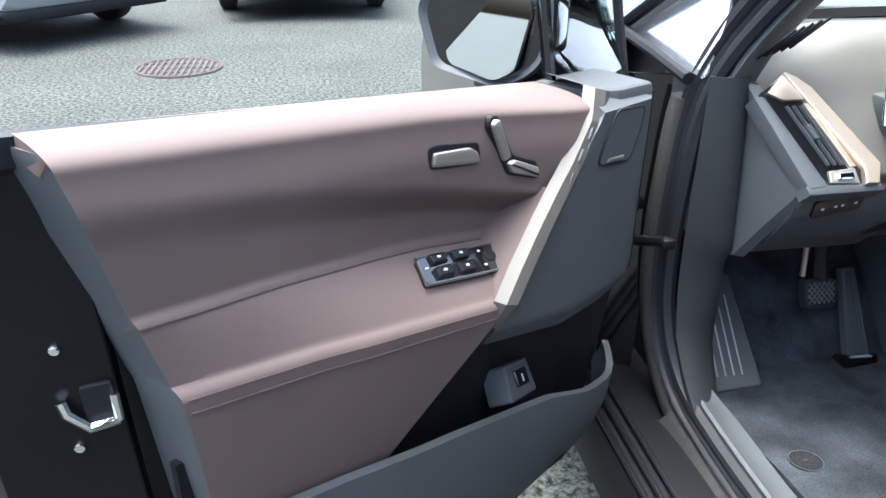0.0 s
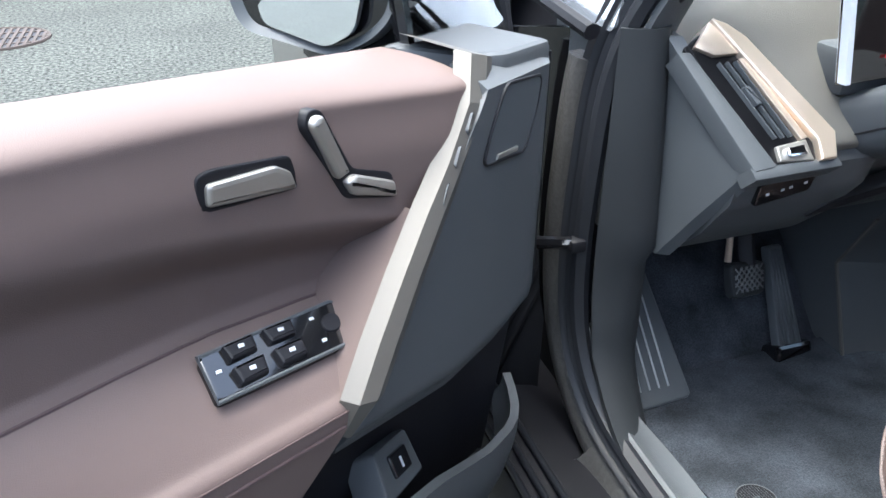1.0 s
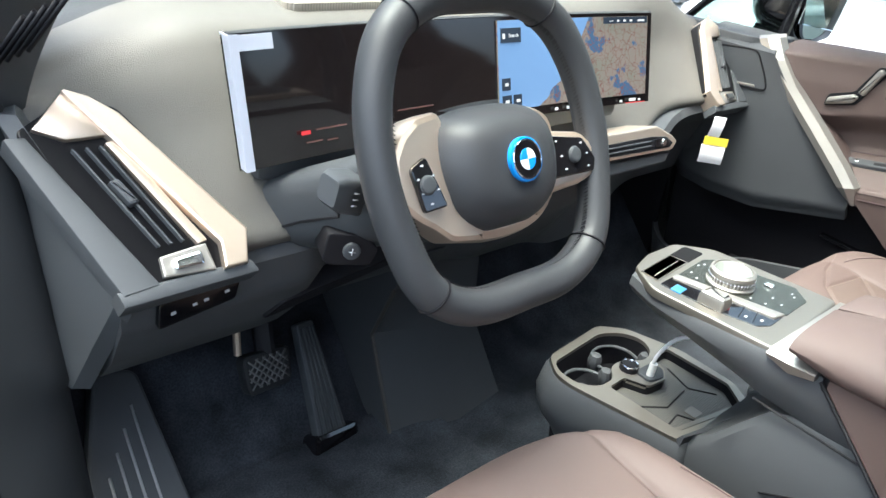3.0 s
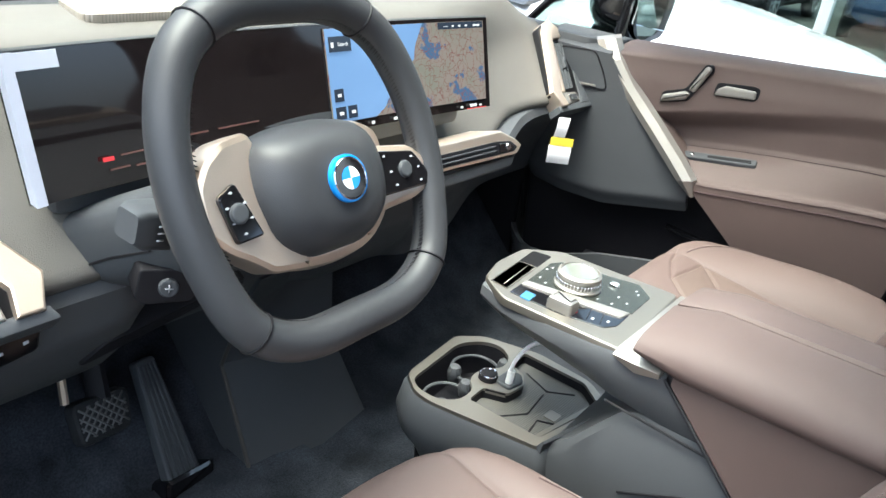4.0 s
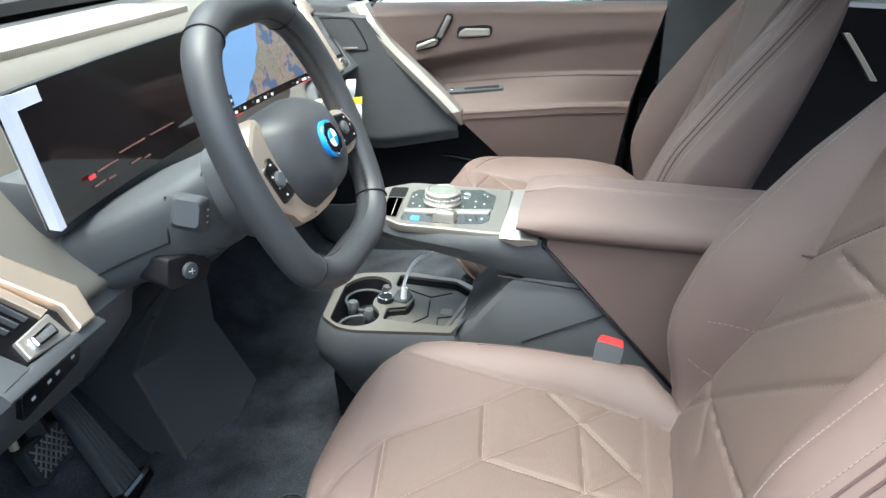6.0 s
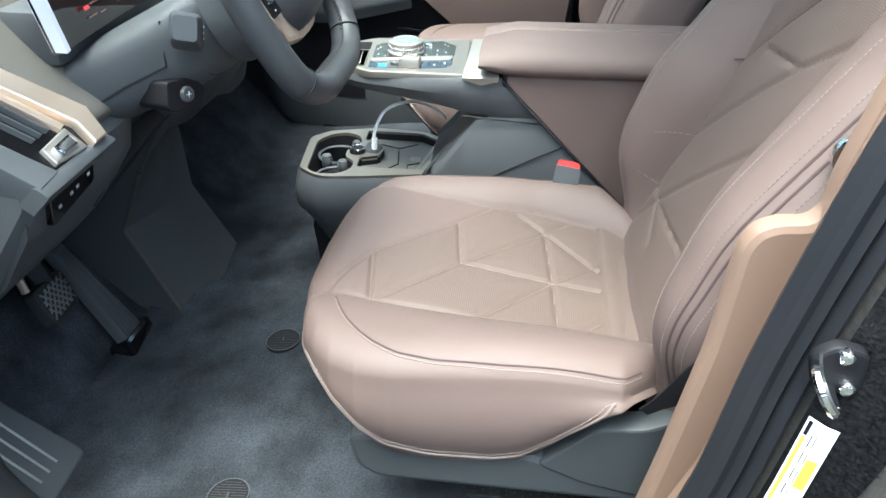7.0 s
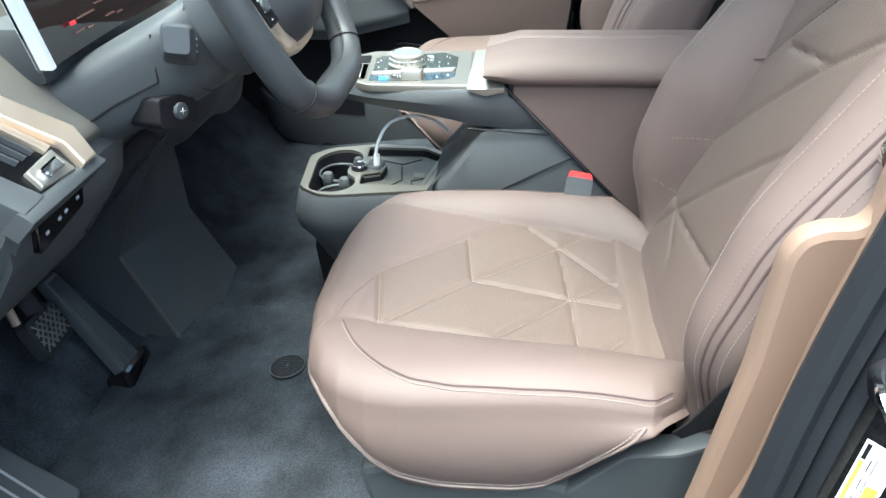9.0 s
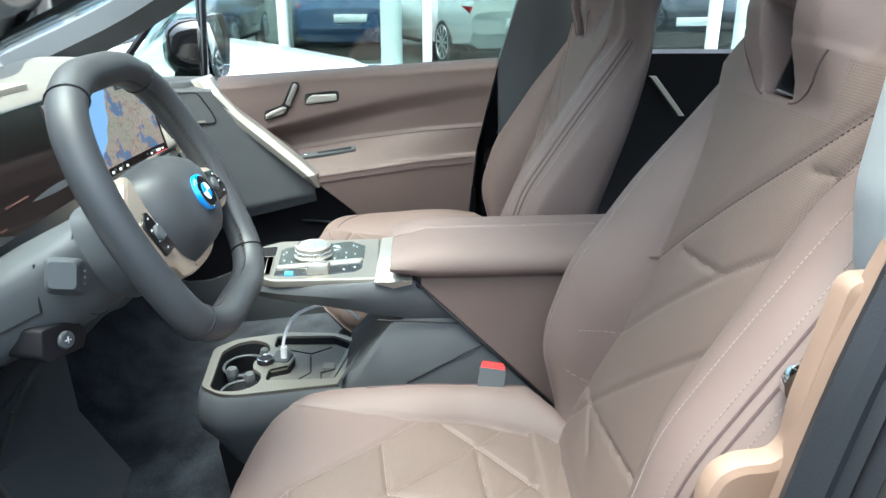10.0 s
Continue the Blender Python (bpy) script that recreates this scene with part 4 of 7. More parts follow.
def dash_profile(x):
    e = smooth(0.50, 0.72, abs(x))
    s = 1 if x < 0 else 0
    top = 1.078 - 0.060 * e
    fy = 0.02 * smooth(-0.45, -0.30, x) * smooth(0.62, 0.3, x)
    return [(1.26, 1.02 - 0.01 * e), (1.12, top - 0.03), (1.00, top - 0.006), (0.90 + 0.02 * e, top - 0.003), (0.855 + 0.03 * e, top - 0.012), (0.825 + 0.03 * e, 1.035 - 0.035 * e), (0.785 + 0.02 * e + fy, 0.975 - 0.01 * e),
            (0.735 + 0.01 * e + fy, 0.918), (0.708 + fy, 0.890), (0.706 + fy, 0.876), (0.722 + fy, 0.868), (0.80, 0.865)]


def set_back(x):
    """The passenger's half of the dashboard stands further forward."""
    return 0.125 * smooth(0.12, 0.52, x)


def dash_at(u, v):
    x = -0.700 + 1.40 * u
    pr = dash_profile(x)
    j = v * (len(pr) - 1)
    i = min(int(j), len(pr) - 2)
    a, b, c, d = (V((0, *pr[max(0, min(len(pr) - 1, i + q))])) for q in (-1, 0, 1, 2))
    t = j - i
    p = 0.5 * (2 * b + (c - a) * t + (2 * a - 5 * b + 4 * c - d) * t * t + (3 * b - a - 3 * c + d) * t ** 3)
    lim = interp(p.z, [0.86, 0.88, 0.942, 1.005], [0.640, 0.642, 0.666, 0.695]) if p.y < 0.9 else 0.695
    return (x / 0.70 * lim, p.y + set_back(x) * smooth(1.2, 0.95, p.y), p.z)


bm = bmesh.new()
sheet(bm, dash_at, 70, 66, -0.03, lambda u, v: 1 if v < 0.215 else 0)
part("dash_top", bm, [DASH, SHROUD], dash, "grey beige leatherette upper dashboard")
bm = bmesh.new()


def lower_at(u, v):
    x = -0.685 + 1.37 * u
    mid = smooth(-0.47, -0.40, x) * smooth(-0.10, -0.18, x)
    far = smooth(0.0, 0.1, x)
    k = [(0.80, 0.878), (0.712, 0.872), (0.704, 0.858), (0.712 + 0.04 * far, 0.815), (0.755 + 0.03 * far, 0.752), (0.802, 0.706 - 0.02 * far), (0.83, 0.700), (1.05, 0.74)]
    j = v * 7
    i = min(int(j), 6)
    a, b = V((0, *k[i])), V((0, *k[i + 1]))
    p = a.lerp(b, j - i)
    x *= 0.655 / 0.685
    return (x, p.y + set_back(x) * smooth(1.05, 0.8, p.y) + 0.05 * mid * (1 - abs(v - 0.5) * 2), p.z)


sheet(bm, lower_at, 60, 28, -0.015)
part("dash_lower", bm, GREY, dash, "dark grey plastic lower dashboard")
for sx in (-1, 1):
    bm = bmesh.new()
    secs = []
    ys = 0.0 if sx < 0 else 0.125
    for x, y, z in ((0.711, 0.817, 1.005), (0.687, 0.757, 0.942), (0.664, 0.700, 0.880), (0.662, 0.702, 0.852), (0.672, 0.752, 0.780), (0.684, 0.802, 0.702)):
        secs.append([V((sx * x, y + ys, z)), V((sx * (x - 0.016), y - 0.010 + ys, z)), V((sx * (x - 0.03), y + 0.05 + ys, z)), V((sx * (x - 0.03), 1.08, z)), V((sx * 0.722, 1.08, z)), V((sx * 0.718, 0.90 + ys, z))])
    loft(bm, secs)
    part("end_cap", bm, DGREY, dash, "grey angular dashboard end")


def vent(side):
    """An end vent with bronze frame; side -1 is the driver's."""
    f0 = frame_of((0, 0.752, 0.953), (1, 0, 0), (0, 0.69, 0.72))
    f = (lambda u, v, d: f0(u, v, d)) if side < 0 else (lambda u, v, d: f0(-u, v, d) + V((0, 0.125, 0)))
    bm = bmesh.new()
    prism(bm, [(-0.700, 0.060), (-0.650, 0.088), (-0.610, 0.074), (-0.530, -0.072), (-0.545, -0.104), (-0.655, -0.104)], -0.03, -0.004, f, 0.002, 0.006)
    v0 = part("air_vent", bm, DEEPBLACK, dash, "slanted air vent")
    bm = bmesh.new()
    prism(bm, [(-0.655, 0.090), (-0.634, 0.084), (-0.612, 0.064), (-0.531, -0.072), (-0.542, -0.106), (-0.566, -0.106), (-0.562, -0.080)], -0.03, 0.006, f, 0.003)
    part("vent_frame", bm, BRONZE, v0, "satin bronze vent frame")
    bm = bmesh.new()
    prism(bm, [(-0.688, 0.058), (-0.655, 0.090), (-0.622, 0.044), (-0.664, 0.044)], -0.03, 0.002, f, 0.002)
    part("vent_frame", bm, BRONZE, v0, "satin bronze vent frame")
    bm = bmesh.new()
    prism(bm, [(-0.632, 0.036), (-0.622, 0.038), (-0.572, -0.074), (-0.582, -0.076)], -0.03, 0.002, f, 0.001)
    part("inner_bar", bm, BRONZE, v0)
    for k in range(3):
        bm = bmesh.new()
        o = 0.0120 * k
        prism(bm, [(-0.662 + o, 0.034), (-0.6595 + o, 0.034), (-0.6155 + o * 0.95, -0.070), (-0.618 + o * 0.95, -0.070)], -0.03, 0.0025, f, 0.0008)
        part("slat", bm, DGREY, v0)
    bm = bmesh.new()
    prism(bm, [(-0.642, -0.002), (-0.632, 0.0), (-0.620, -0.026), (-0.630, -0.028)], -0.02, 0.006, f, 0.003, 0.003)
    part("vent_tab", bm, DGREY, v0)
    bm = bmesh.new()
    prism(bm, [(-0.620, -0.080), (-0.574, -0.076), (-0.572, -0.104), (-0.622, -0.100)], -0.03, 0.001, f, 0.002, 0.002)
    part("vent_foot", bm, SILVER, v0, "satin silver vent foot")
    bm = bmesh.new()
    prism(bm, [(-0.611, -0.085), (-0.582, -0.083), (-0.582, -0.097), (-0.611, -0.097)], 0.0, 0.006, f, 0.003, 0.004)
    part("vent_wheel", bm, CHROME, v0, "small chrome thumb wheel")
    bm = bmesh.new()
    prism(bm, [(-0.712, 0.052), (-0.694, 0.052), (-0.626, -0.104), (-0.660, -0.108)], -0.03, 0.000, f, 0.003)
    part("vent_side", bm, DGREY, v0)
    bm = bmesh.new()
    prism(bm, [(-0.664, -0.102), (-0.536, -0.102), (-0.532, -0.116), (-0.662, -0.118)], -0.03, -0.001, f, 0.003)
    part("vent_lip", bm, DGREY, v0)


vent(-1)
vent(1)
# light switch panel
f = frame_of((-0.580, 0.7065, 0.832), (1, -0.03, 0.17), (0, -0.10, 1))
bm = bmesh.new()
prism(bm, [(-0.046, -0.014), (0.036, -0.014), (0.046, 0.014), (-0.040, 0.016)], 0.02, -0.004, lambda u, v, d: f(u, v, -d), 0.002, 0.005)
ls = part("light_switch", bm, GLOSSBLACK, dash, "black light switch panel")
for u in (-0.028, -0.006, 0.006, 0.028):
    bm = bmesh.new()
    prism(bm, [(u - 0.0025, -0.0015), (u + 0.0025, -0.0015), (u + 0.0025, 0.002), (u - 0.0025, 0.002)], 0.0, 0.0046, f, 0.0003)
    part("icon", bm, ICON, ls, "small pale symbol")
# knee pocket under the column
bm = bmesh.new()
f = frame_of((-0.40, 0.748, 0.775), (1, 0.10, 0.02), (0, -0.55, 0.8))
prism(bm, [(-0.09, -0.022), (0.13, -0.006), (0.12, 0.02), (-0.07, 0.012)], -0.02, 0.004, f, 0.003, 0.01)
part("knee_slot", bm, BLACK, dash, "black slot below the steering column")
# defroster grille and centre speaker on the top
bm = bmesh.new()
f = frame_of((-0.22, 0.925, 1.0795), (1, 0, 0), (0, 1, 0.0))
prism(bm, [(-0.17, -0.055), (0.26, -0.055), (0.22, 0.045), (-0.15, 0.045)], -0.01, 0.002, f, 0.002, 0.02)
part("dash_speaker", bm, mat("speaker_mesh", (0.36, 0.33, 0.28), 0.35, metal=0.5, grain=1.0, size=260, pattern="holes"), dash, "pale perforated dashboard speaker cover")
# centre vent trim and glove box line on the far side
f = frame_of((0.0, 0.678, 0.905), (1, 0, -0.03), (0, 0.30, 1))
bm = bmesh.new()
prism(bm, [(-0.16, -0.014), (0.012, -0.012), (0.178, -0.014), (0.192, -0.002), (0.176, 0.010), (0.136, 0.027), (0.0, 0.026), (-0.16, 0.026)], -0.05, 0.004, f, 0.003, 0.004)
cv = part("centre_vent", bm, BRONZE, dash, "satin bronze centre vent frame")
bm = bmesh.new()
prism(bm, [(-0.16, -0.008), (0.012, -0.007), (0.168, -0.009), (0.178, -0.003), (0.160, 0.008), (0.120, 0.012), (-0.16, 0.011)], 0.0, 0.0050, f, 0.001, 0.002)
part("vent_slot", bm, BLACK, cv)
bm = bmesh.new()
prism(bm, [(0.128, -0.005), (0.162, -0.006), (0.168, -0.001), (0.156, 0.006), (0.128, 0.008)], 0.004, 0.0065, f, 0.001, 0.002)
wk = part("vent_field", bm, GLOSSBLACK, cv)
bm = bmesh.new()
disc(bm, (0.148, 0.001), 0.0055, 0.005, 0.0095, f, 0.001, 16)
part("vent_wheel", bm, CHROME, wk)
for v0 in (-0.0015, 0.0055):
    bm = bmesh.new()
    prism(bm, [(-0.16, v0 - 0.0012), (0.116, v0 - 0.0012), (0.118, v0 + 0.0012), (-0.16, v0 + 0.0012)], 0.0, 0.0062, f, 0.0005)
    part("slat", bm, DGREY, cv)
bm = bmesh.new()
prism(bm, [(-0.16, -0.040), (0.172, -0.034), (0.186, -0.015), (-0.16, -0.015)], -0.05, -0.004, f, 0.004, 0.004)
part("vent_lip", bm, DGREY, cv)
# hanging tag
tag = thing("paper_tag", "white and yellow paper tag hanging from the dashboard", "tag")
f = frame_of((0.468, 0.752, 0.818), (0.62, -0.78, 0.0), (0.05, 0, 1))
bm = bmesh.new()
sheet(bm, lambda u, v: f(-0.022 + 0.044 * u, -0.030 + 0.036 * v, 0.004 * math.sin(3 * v)), 2, 6, 0.0008)
part("tag_lower", bm, MARK, tag, "white printed tag end")
bm = bmesh.new()
sheet(bm, lambda u, v: f(-0.020 + 0.044 * u, 0.006 + 0.016 * v, 0.002), 2, 3, 0.0008)
part("tag_band", bm, mat("yellow_paper", (0.80, 0.62, 0.05), 0.6), tag, "yellow band")
bm = bmesh.new()
sheet(bm, lambda u, v: f(-0.016 + 0.022 * u + 0.004 * v, 0.022 + 0.040 * v, 0.006 * math.sin(2.6 * v)), 2, 6, 0.0008)
part("tag_loop", bm, MARK, tag, "white loop")
# centre pillar of the footwell
cp = thing("footwell_panel", "black plastic panel below the dashboard centre", "trim panel")
bm = bmesh.new()
loft(bm, [[V(p) for p in s] for s in (
    [(-0.204, 0.830, 0.366), (-0.072, 0.802, 0.366), (0.048, 0.820, 0.366), (0.06, 1.10, 0.37), (-0.20, 1.10, 0.37)],
    [(-0.201, 0.908, 0.540), (-0.096, 0.880, 0.532), (0.000, 0.872, 0.528), (0.06, 1.12, 0.55), (-0.20, 1.12, 0.55)],
    [(-0.208, 0.850, 0.660), (-0.104, 0.872, 0.665), (-0.004, 0.876, 0.67), (0.06, 1.12, 0.68), (-0.20, 1.12, 0.68)],
    [(-0.212, 0.800, 0.740), (-0.100, 0.80, 0.745), (0.04, 0.83, 0.75), (0.06, 1.12, 0.76), (-0.20, 1.12, 0.76)])])
bevelled(bm, set(), 0.006, 2, 25)
part("panel_body", bm, GREY, cp)
# paler rod along the edge: the highlight on its rounding, put into colour
bm = bmesh.new()
tube(bm, [(-0.2035, 0.832, 0.374), (-0.2005, 0.907, 0.538), (-0.207, 0.851, 0.655)], 0.0035, 8)
part("panel_edge", bm, PULL, cp, "paler worn edge")

# ---- curved display ----
disp = thing("curved_display", "wide curved display with a lit map and a dark instrument half", "display")


def scr(u, v, d=0.0):
    """u across from 0 to 1, v up from 0 to 1, d towards the driver."""
    x = -0.528 + 0.666 * u
    y = 0.711 + 0.027 * v + 0.020 * math.sin(math.pi * u) ** 0.8 if 0 < u < 1 else 0.711 + 0.027 * v
    return V((x + 0.004 * (1 - v), y - d, 0.957 + 0.125 * v))


def scr_sheet(name, u0, u1, v0, v1, d, material, parent, label="", thick=0.0015):
    bm = bmesh.new()
    sheet(bm, lambda u, v: scr(u0 + (u1 - u0) * u, v0 + (v1 - v0) * v, d), max(2, int(40 * (u1 - u0))), max(1, int(8 * (v1 - v0))), thick)
    return part(name, bm, material, parent, label)


SCREEN = mat("dark_screen_glass", (0.008, 0.006, 0.006), 0.06, vary=0.1, coat=0.5)
body = scr_sheet("display_body", 0.0, 1.0, 0.0, 1.0, 0.0, SCREEN, disp, "dark glossy glass", 0.012)
bm = bmesh.new()
tube(bm, [scr(u / 30, 1.0, -0.003) for u in range(31)], 0.0026, 6)
part("display_edge", bm, DGREY, disp, "thin dark upper edge")
bm = bmesh.new()
loft(bm, [[scr(0.0002, v, d) + V((-0.0016, 0, 0)) for d in (0.003, -0.013)] + [scr(0.0002, v, d) for d in (-0.013, 0.003)] for v in (0.0, 0.5, 1.0)])
part("film_edge", bm, mat("white_film", (0.55, 0.58, 0.66), 0.4), disp, "white protective film round the edge")
scr_sheet("film_strip", 0.0, 0.013, 0.0, 1.0, 0.003, bpy.data.materials["white_film"], disp, "white protective film edge")
scr_sheet("film_tab", 0.013, 0.070, 0.88, 0.995, 0.003, bpy.data.materials["white_film"], disp, "white film tab")


def map_material():
    m = bpy.data.materials.new("map_land")
    m.use_nodes = True
    nt = m.node_tree
    b = nt.nodes["Principled BSDF"]
    co = nt.nodes.new("ShaderNodeTexCoord")
    no = nt.nodes.new("ShaderNodeTexNoise")
    no.inputs["Scale"].default_value, no.inputs["Detail"].default_value = 22, 6
    vo = nt.nodes.new("ShaderNodeTexVoronoi")
    vo.feature = "DISTANCE_TO_EDGE"
    vo.inputs["Scale"].default_value = 95
    nt.links.new(co.outputs["Object"], no.inputs["Vector"])
    warp = nt.nodes.new("ShaderNodeMix")
    warp.data_type, warp.blend_type = "RGBA", "LINEAR_LIGHT"
    warp.inputs["Factor"].default_value = 0.03
    nt.links.new(co.outputs["Object"], warp.inputs["A"])
    nt.links.new(no.outputs["Color"], warp.inputs["B"])
    nt.links.new(warp.outputs["Result"], vo.inputs["Vector"])
    road = nt.nodes.new("ShaderNodeMapRange")
    road.inputs["From Min"].default_value, road.inputs["From Max"].default_value = 0.012, 0.04
    nt.links.new(vo.outputs["Distance"], road.inputs["Value"])
    land = nt.nodes.new("ShaderNodeValToRGB")
    e = land.color_ramp.elements
    e[0].position, e[0].color = 0.42, (0.13, 0.26, 0.50, 1)
    e[1].position, e[1].color = 0.435, (0.60, 0.45, 0.38, 1)
    x = e.new(0.62)
    x.color = (0.50, 0.46, 0.36, 1)
    nt.links.new(no.outputs["Fac"], land.inputs[0])
    mix = nt.nodes.new("ShaderNodeMix")
    mix.data_type = "RGBA"
    mix.inputs["A"].default_value = (0.42, 0.14, 0.12, 1)
    nt.links.new(road.outputs[0], mix.inputs["Factor"])
    nt.links.new(land.outputs[0], mix.inputs["B"])
    nt.links.new(mix.outputs["Result"], b.inputs["Emission Color"])
    b.inputs["Emission Strength"].default_value = SCREEN_GLOW
    b.inputs["Base Color"].default_value = (0.02, 0.02, 0.02, 1)
    b.inputs["Roughness"].default_value = 0.1
    return m


WATER = glow("map_water", (0.20, 0.34, 0.60), SCREEN_GLOW)
KEYBG = glow("screen_key", (0.03, 0.04, 0.06), SCREEN_GLOW)
LIT = glow("screen_white", (0.8, 0.8, 0.8), SCREEN_GLOW)
REDLIT = glow("screen_red", (0.75, 0.05, 0.06), SCREEN_GLOW)
mp = scr_sheet("map", 0.545, 0.985, 0.10, 0.97, 0.0022, map_material(), disp, "lit road map of land")
bm = bmesh.new()
pts_v = [0.10, 0.18, 0.26, 0.33, 0.40, 0.50, 0.62, 0.75, 0.88, 0.97]
pts_u = [0.655, 0.682, 0.690, 0.715, 0.735, 0.745, 0.770, 0.775, 0.790, 0.80]
rows = [[bm.verts.new(scr(0.545 + (interp(v, pts_v, pts_u) - 0.545) * q / 8, v, 0.0032)) for q in range(9)] for v in [0.10 + 0.87 * k / 30 for k in range(31)]]
for a, b in zip(rows, rows[1:]):
    for q in range(8):
        bm.faces.new((a[q], a[q + 1], b[q + 1], b[q]))
part("map_sea", bm, WATER, disp, "lit blue sea on the map")
for u0, u1, v0, v1 in ((0.552, 0.605, 0.76, 0.90), (0.553, 0.575, 0.30, 0.42), (0.553, 0.577, 0.13, 0.25), (0.583, 0.605, 0.13, 0.25), (0.845, 0.98, 0.90, 0.97)):
    scr_sheet("screen_key", u0, u1, v0, v1, 0.0042, KEYBG, disp)
fw = lambda u, v, d: scr(0.583 + u / 0.666, 0.83 + v / 0.125, 0.0048 + d)
text_mesh("search_word", "Search", 0.0062, fw, LIT, disp, "lit word on the map")
for u0, v0, w, hh, m in ((0.556, 0.80, 0.006, 0.05, LIT), (0.560, 0.345, 0.008, 0.03, LIT), (0.560, 0.175, 0.010, 0.03, LIT), (0.590, 0.175, 0.010, 0.03, LIT), (0.565, 0.035, 0.02, 0.02, LIT), (0.60, 0.035, 0.008, 0.03, LIT), (0.64, 0.035, 0.006, 0.03, LIT), (0.70, 0.035, 0.008, 0.03, LIT), (0.735, 0.035, 0.008, 0.03, LIT), (0.77, 0.035, 0.008, 0.03, LIT), (0.90, 0.035, 0.006, 0.02, LIT), (0.93, 0.035, 0.02, 0.03, LIT), (0.96, 0.035, 0.006, 0.02, LIT), (0.86, 0.925, 0.012, 0.006, LIT), (0.885, 0.92, 0.006, 0.02, LIT), (0.905, 0.92, 0.006, 0.02, LIT), (0.925, 0.92, 0.006, 0.02, LIT), (0.95, 0.92, 0.02, 0.02, LIT), (0.555, 0.012, 0.07, 0.008, REDLIT), (0.92, 0.012, 0.06, 0.008, REDLIT), (0.10, 0.20, 0.016, 0.03, REDLIT)):
    scr_sheet("screen_mark", u0, u0 + w, v0, v0 + hh, 0.0048, m, disp)
DIM = glow("screen_dim", (0.16, 0.08, 0.07), SCREEN_GLOW * 0.5)
for u0, v0, w in ((0.13, 0.21, 0.06), (0.20, 0.25, 0.08), (0.30, 0.25, 0.08), (0.11, 0.12, 0.03), (0.15, 0.11, 0.02), (0.22, 0.12, 0.03), (0.26, 0.10, 0.02)):
    scr_sheet("screen_mark", u0, u0 + w, v0, v0 + 0.012, 0.002, DIM, disp)
bm = bmesh.new()
box(bm, (-0.50, 0.735, 0.93), (0.10, 0.80, 0.99), 0.01)
part("display_mount", bm, DGREY, disp)

# ---- steering wheel ----
TILT = radians(25)
wu, wv, wn = V((1, 0, 0)), V((0, math.sin(TILT), math.cos(TILT))), V((0, -math.cos(TILT), math.sin(TILT)))
wc = V((-0.37, 0.5, 1.02))
wf = lambda u, v, d: wc + wu * u + wv * v + wn * d
wheel = thing("steering_wheel", "dark grey leather steering wheel with bronze spokes and a round badge", "steering wheel")
half = [(0.0, 0.150), (0.055, 0.146), (0.100, 0.120), (0.125, 0.072), (0.133, 0.015), (0.126, -0.040), (0.106, -0.092), (0.062, -0.118), (0.0, -0.121)]
loop = [(u, v) for u, v in half] + [(-u, v) for u, v in reversed(half[1:-1])]
RIMW = spline([wf(u, v, -0.030) for u, v in loop], 120, closed=True)
bm = bmesh.new()
secs = []
for i, p in enumerate(RIMW):
    d = (RIMW[(i + 1) % 120] - RIMW[i - 1]).normalized()
    side = d.cross(wn).normalized()
    r = 0.0165 + 0.0012 * math.cos(4 * math.pi * i / 120)
    secs.append([p + side * (r * math.cos(a)) + wn * (r * 1.12 * math.sin(a)) for a in (2 * math.pi * k / 16 for k in range(16))])
loft(bm, secs, ring=True)
part("rim", bm, WHEEL, wheel, "thick dark grey leather rim")
for i in (12, 46, 74, 108):
    bm = bmesh.new()
    p = RIMW[i]
    d = (RIMW[i + 1] - RIMW[i - 1]).normalized()
    side = d.cross(wn).normalized()
    tube(bm, [p + side * (0.0172 * math.cos(a)) + wn * (0.0192 * math.sin(a)) for a in (2 * math.pi * k / 20 for k in range(20))], 0.0011, 5, closed=True)
    part("rim_seam", bm, BLACK, wheel)
bm = bmesh.new()
for i in range(120):
    p, q = RIMW[i], RIMW[(i + 1) % 120]
    d = (q - p).normalized()
    side = -d.cross(wn).normalized()
    if (p + side * 0.01 - wc).length > (p - wc).length:
        side = -side
    for t in (0.0, 0.5):
        c = p.lerp(q, t) + side * 0.0164 + wn * 0.004
        tube(bm, [c - wn * 0.0026 + d * 0.0010, c + wn * 0.0026 - d * 0.0010], 0.0005, 4)
part("rim_stitching", bm, BLACK, wheel, "dark cross stitching inside the rim")
hub = [(-0.072, 0.050), (-0.032, 0.060), (0.030, 0.060), (0.066, 0.049), (0.076, 0.010), (0.068, -0.034), (0.037, -0.058), (-0.037, -0.058), (-0.072, -0.034), (-0.082, 0.010)]
bm = bmesh.new()
hr = round_poly([(*p, 0) for p in hub], 0.03, 4)
rows = []
for s, d in ((0.92, -0.064), (0.97, -0.046), (0.93, -0.032), (0.84, -0.020), (0.74, -0.011), (0.60, -0.004), (0.45, -0.001), (0.2, 0.0005)):
    rows.append([wf(p.x * s, p.y * s - 0.004, d) for p in hr])
loft(bm, rows)
part("airbag_cover", bm, WHEEL, wheel, "dark grey padded hub")
bezel = [(-0.066, 0.046), (-0.030, 0.050), (0.030, 0.050), (0.066, 0.046), (0.084, 0.034), (0.088, 0.0), (0.078, -0.040), (0.046, -0.066), (0.0, -0.071), (-0.046, -0.066), (-0.078, -0.040), (-0.088, 0.0), (-0.084, 0.034)]
bm = bmesh.new()
prism(bm, bezel, -0.068, -0.034, wf, 0.010, 0.020)
part("hub_bezel", bm, BRONZE, wheel, "satin bronze shell behind the hub")
